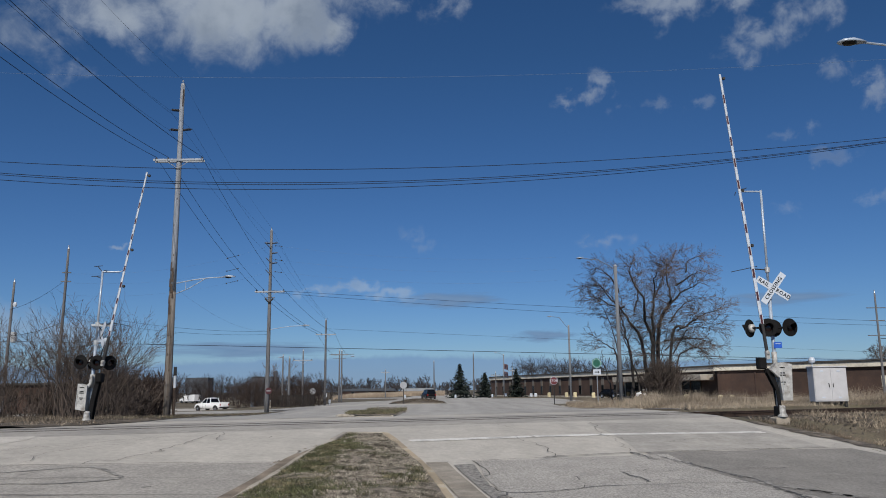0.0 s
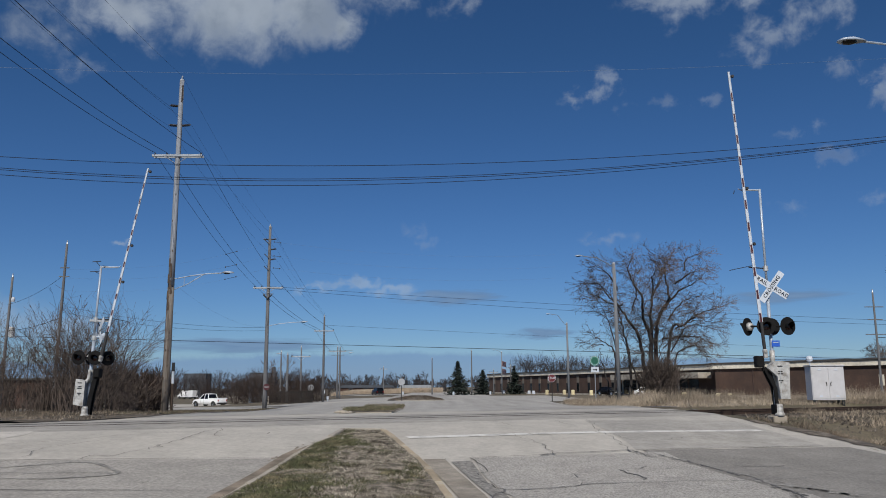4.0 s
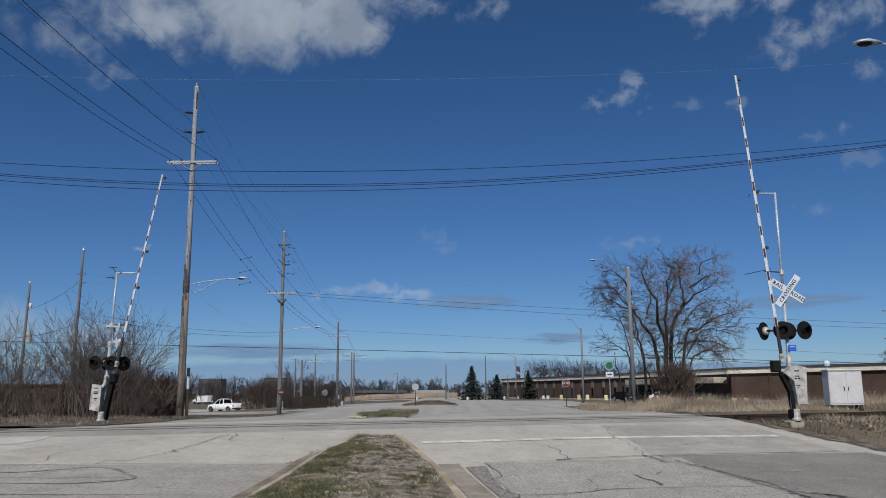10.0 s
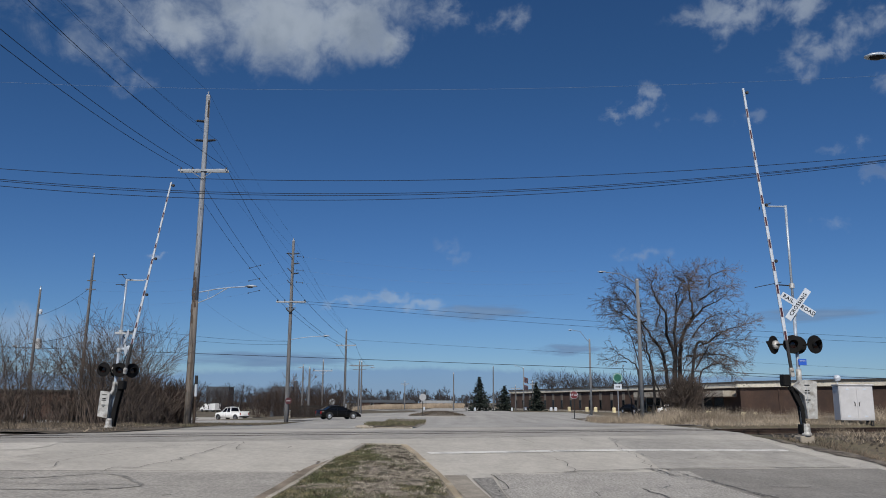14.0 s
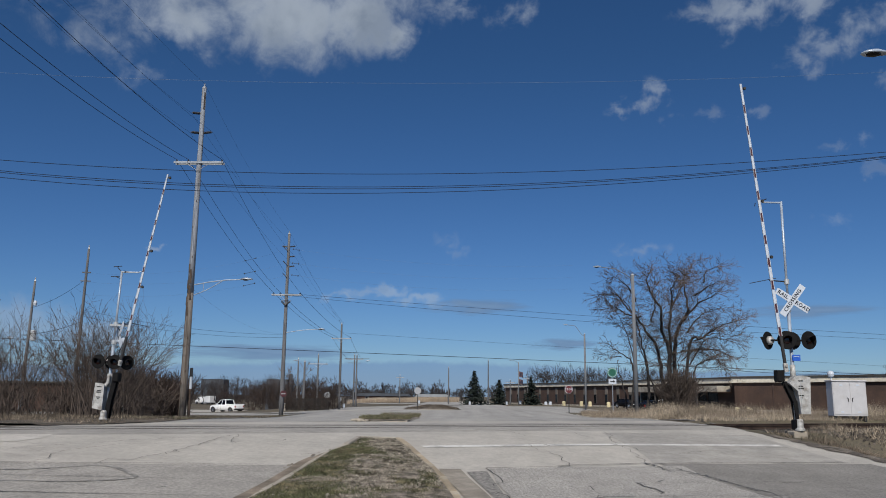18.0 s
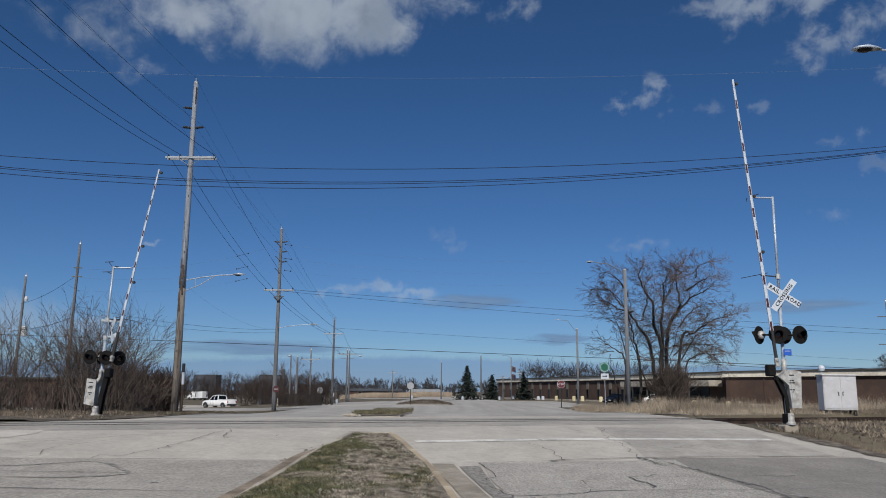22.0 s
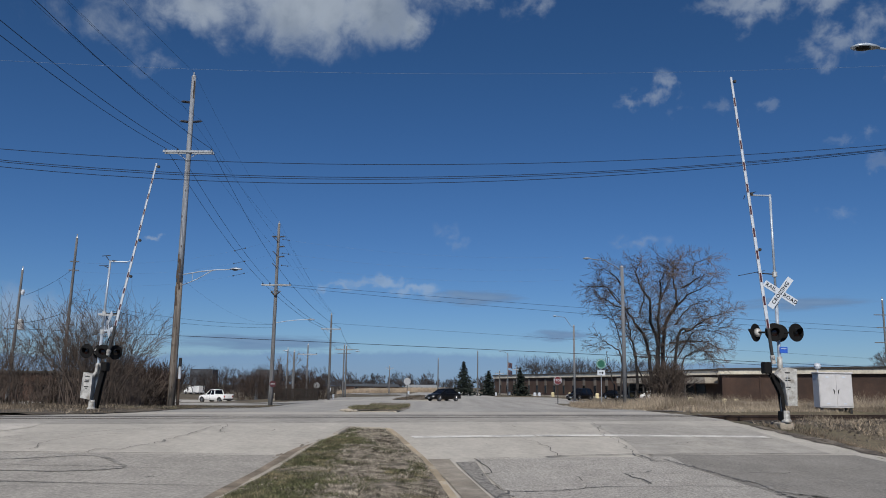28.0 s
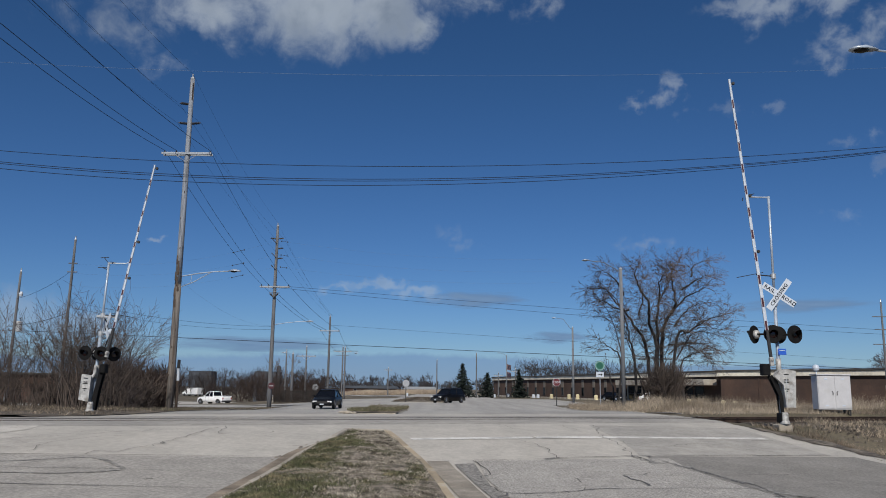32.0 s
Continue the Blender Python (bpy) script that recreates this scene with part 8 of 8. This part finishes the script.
cumulus("large grey and white cumulus cloud", -461, 713, [(-255, 5, 165, 70, 0.22), (-115, -20, 104, 59, 0.8), (35, 5, 142, 95, 1.15), (154, 16, 100, 78, 1.1), (217, 3, 48, 49, 0.95), (-193, 58, 247, 100, 0.45), (39, 102, 304, 124, 1.0), (-248, -69, 71, 32, 0.28), (-190, -113, 32, 20, 0.36), (-215, -88, 34, 16, 0.1)], 0.90, 1.15, (-0.06, 0.95), (0.435, 0.49, 0.555), (0.15, 0.195, 0.27))
cumulus("thin torn white cloud wisp", -53, 732, [(-38, -4, 48, 25, 0.6), (57, -7, 34, 25, 0.5), (-86, -1, 38, 23, 0.5)], 0.60, 2.6, (-0.1, 1.2))
cumulus("torn bright white cloud", 462, 720, [(-8, 9, 95, 32, 0.9), (-35, -15, 34, 25, 0.7), (-71, 8, 34, 21, 0.6), (78, 4, 76, 28, 0.6)], 0.72, 2.4, (-0.1, 1.1))
cumulus("slanting torn white cloud", 630, 667, [(-59, -23, 44, 25, 0.75), (-21, -7, 49, 32, 0.9), (19, 7, 46, 34, 0.85), (58, 21, 42, 32, 0.75), (-37, -38, 28, 17, 0.5)], 0.62, 2.6, (-0.1, 1.15))
cumulus("small wispy white cloud", 267, 541, [(26, 20, 19, 25, 0.9), (9, -1, 34, 19, 0.9), (-36, -13, 30, 12, 0.8)], 0.52, 2.4, (-0.1, 1.1), scale=0.018)
cumulus("faint small cloud shreds", 439, 517, [(-31, 3, 25, 13, 0.7), (36, 1, 28, 13, 0.8), (-102, 5, 13, 8, 0.4)], 0.30, 2.8, (-0.1, 1.2), scale=0.02)
cumulus("white cloud at the edge of the sky", 810, 552, [(0, -4, 28, 34, 1.0), (-49, 39, 21, 17, 0.5)], 0.55, 2.6, (-0.1, 1.1), scale=0.018)
cumulus("faint small cloud shreds", 675, 455, [(4, 14, 15, 12, 0.6), (-36, 5, 19, 10, 0.6), (31, -38, 38, 14, 0.9), (89, -105, 32, 14, 0.9), (-48, -113, 25, 11, 0.5)], 0.30, 2.8, (-0.1, 1.2), scale=0.02)
cumulus("faint pale cloud wisp", -45, 266, [(-5, 7, 25, 19, 0.7), (12, -11, 25, 13, 0.7)], 0.24, 2.6, (-0.1, 1.2), scale=0.018)
cumulus("faint pale cloud wisp", 286, 263, [(10, 0, 44, 14, 0.9), (-29, -6, 23, 8, 0.6)], 0.36, 2.4, (-0.1, 1.2), scale=0.018)
cumulus("small puff of cloud", -588, 261, [(0, 0, 21, 8, 0.9)], 0.5, 1.0, (0.0, 0.9), scale=0.02)
cumulus("low pale grey cloud", -126, 175, [(-20, 9, 44, 12, 1.0), (30, -5, 57, 13, 1.0), (-59, 3, 48, 8, 0.7), (-98, -5, 57, 6, 0.5), (80, -15, 38, 7, 0.6)], 0.52, 2.0, (-0.1, 1.0), (0.42, 0.50, 0.60), (0.22, 0.31, 0.44), 0.017)
cumulus("pale haze of cloud low in the sky", -745, 120, [(-60, 0, 150, 46, 1.0), (60, -12, 90, 30, 0.8)], 0.34, 1.0, (0.0, 0.8), (0.40, 0.45, 0.52), (0.33, 0.39, 0.48), 0.012)
cumulus("blue grey cloud bank along the horizon", 0, 10, [(-700, 0, 1500, 42, 1.0), (-120, 4, 700, 50, 1.0), (600, 2, 900, 40, 1.0)], 0.62, 0.35, (0.0, 0.22), (0.150, 0.262, 0.475), (0.130, 0.235, 0.44), 0.012, 0.16)



# ---- what moves ----
def drive(car, wheels, stops, r=0.345):
    """stops: (seconds, x, y). The car faces the way it goes; its wheels roll."""
    n = 32 * 5
    ts = [i / 5 for i in range(n + 1)]

    def place(t):
        if t <= stops[0][0]:
            return Vector(stops[0][1:])
        for k in range(len(stops) - 1):
            (t0, *a), (t1, *b) = stops[k], stops[k + 1]
            if t <= t1:
                p0, p3 = stops[max(0, k - 1)], stops[min(len(stops) - 1, k + 2)]
                f = (t - t0) / (t1 - t0)
                va = (Vector(b) - Vector(p0[1:])) / max(1e-6, t1 - p0[0]) * (t1 - t0)
                vb = (Vector(p3[1:]) - Vector(a)) / max(1e-6, p3[0] - t0) * (t1 - t0)
                h = (2 * f ** 3 - 3 * f ** 2 + 1, f ** 3 - 2 * f ** 2 + f, -2 * f ** 3 + 3 * f ** 2, f ** 3 - f ** 2)
                return Vector(a) * h[0] + va * h[1] + Vector(b) * h[2] + vb * h[3]
        return Vector(stops[-1][1:])

    rows, heading = [], None
    for t in ts:
        p, q = place(max(0, t - 0.15)), place(min(32, t + 0.15))
        if (q - p).length > 0.02:
            heading = math.degrees(math.atan2(q.y - p.y, q.x - p.x)) - 90
        if heading is None:
            a, b = Vector(stops[0][1:]), Vector(stops[1][1:])
            heading = math.degrees(math.atan2(b.y - a.y, b.x - a.x)) - 90
        c = place(t)
        rows.append((t, pose(c.x, c.y, road_z(c.x, c.y) + 0.015, 0, 0, heading)))
    walk(car, rows)
    # wheels, row by row wherever the car rolls
    bases = [w.matrix_basis.translation.copy() for w in wheels]
    for w, base in zip(wheels, bases):
        rows, ang, last = [(0, Matrix.Translation(base))], 0.0, place(0)
        for f in range(1, 32 * FPS + 1):
            t = f / FPS
            c = place(t)
            d = (c - last).length
            if d > 1e-4:
                ang -= d / r
                rows.append((t, Matrix.Translation(base) @ Matrix.Rotation(ang, 4, "X")))
            last = c
        rows.append((32.1, rows[-1][1]))
        walk(w, rows)


def sway(arm, rows):
    """The raised arm sways in the wind: (seconds, degrees sideways)."""
    base = arm.matrix_basis.copy()
    walk(arm, [(t, base @ pose(0, 0, 0, 0, a, 0)) for t, a in rows])


def motions():
    for ob, c, turn in cloud_moves:
        s = ob.scale.copy()
        drift = Vector((0.212 * c.z, 0, 0))
        walk(ob, [(0, Matrix.Translation(c) @ turn), (16, Matrix.Translation(c + drift / 2) @ turn), (32, Matrix.Translation(c + drift) @ turn)])
        ob.scale = s
    drive(suv_far, wheels_far, [(0, -3.0, 150), (1, -5.28, 158), (2, -8.05, 167), (3, -11.3, 177), (3.5, -13.1, 182), (5.5, -21.4, 204), (6, -23.8, 209.5), (7, -30, 220), (9, -46, 232), (12, -74, 240)])
    drive(crossover, wheels_cross, [(7.5, -52, 62), (9.5, -36, 68.5), (11, -26.0, 74.3), (12, -21.6, 77.0), (13, -18.0, 79.2), (14, -12.85, 82.5), (14.5, -9.3, 84.5), (16.5, 8.0, 94), (17, 13.6, 97.2), (18, 25, 104), (20, 50, 119)])
    drive(sedan, wheels_sedan, [(18, 52, 141), (20, 36.5, 128.5), (21, 29.7, 122.9), (22, 24.2, 118.5), (23, 20.1, 115.3), (24, 17.0, 112.6), (25, 14.0, 109.6), (26.5, 6.5, 102.5), (28, -0.6, 96.3), (29, -4.7, 91.5), (30, -7.6, 84.2), (31, -9.1, 74.6), (32, -9.6, 64.8)])
    drive(suv_near, wheels_near, [(22, 62, 153), (24, 46, 141), (26, 31, 128.5), (27, 24.5, 123), (28, 19.2, 117.5), (29, 15.1, 112.6), (30, 10.8, 109), (31, 5.7, 104), (32, 0.15, 97.3)])
    sway(arm_right, [
        (0, 0), (0.5, -0.09), (1, -0.07), (1.5, 0.01), (2, 0.26), (2.5, 0.97), (3, 1.9), (3.5, 2), (5.5, 1.13), (6, 0.98), (6.5, 1.21), (7, 1.46),
        (7.5, 1.08), (8, 0.79), (8.5, 0.84), (9, 0.84), (9.5, 0.68), (10, 0.35), (10.5, 0.89), (11, 0.8), (11.5, 0.74), (12, 1.21), (12.5, 0.77),
        (13, 0.04), (13.5, -0.54), (14, -0.25), (14.5, 0.08), (16.5, -0.33), (17, 0.18), (17.5, 0.07), (18, -0.11), (18.5, 0.19), (19, -0.16),
        (19.5, -0.01), (20, 0.16), (20.5, -0.01), (21, 0.03), (21.5, 0.12), (22, -0.07), (22.5, 0.08), (23, 0.12), (23.5, -0.18), (24, -0.12),
        (24.5, -0.17), (25, -0.14), (25.5, -0.08), (27.5, -0.21), (28, -0.1), (28.5, 0.01), (29, -0.15), (29.5, -0.15), (30, -0.2), (30.5, -0.32),
        (31, -0.14), (31.5, -0.31), (32, -0.15)])
    sway(arm_left, [
        (0, 0), (0.5, -0.64), (1, -0.32), (1.5, -0.42), (2, -0.81), (2.5, -0.73), (3, -0.61), (3.5, 0.09), (5.5, 1.15), (6, 0.79), (6.5, -0.24),
        (7, -0.1), (7.5, 0.88), (8, 0.42), (8.5, -0.26), (9, -0.22), (9.5, 0.28), (10, 0.47), (10.5, -0.33), (11, -0.21), (11.5, 0.48), (12, 0.1),
        (12.5, -0.01), (13, -0.03), (13.5, -0.11), (14, -0.18), (14.5, -0.16), (16.5, -0.47), (17, -0.15), (17.5, 0.08), (18, 0.11), (18.5, 0.02),
        (19, 0.32), (19.5, 0.3), (20, 0.05), (20.5, -0.2), (21, -0.11), (21.5, 0.05), (22, 0.04), (22.5, -0.25), (23, 0.05), (23.5, 0.06), (24, -0.17),
        (24.5, 0.01), (25, -0.16), (25.5, -0.03), (27.5, -0.22), (28, 0.03), (28.5, -0.18), (29, -0.62), (29.5, -0.58), (30, -0.38), (30.5, -0.36),
        (31, -0.43), (31.5, -0.25), (32, -0.09)])


motions()
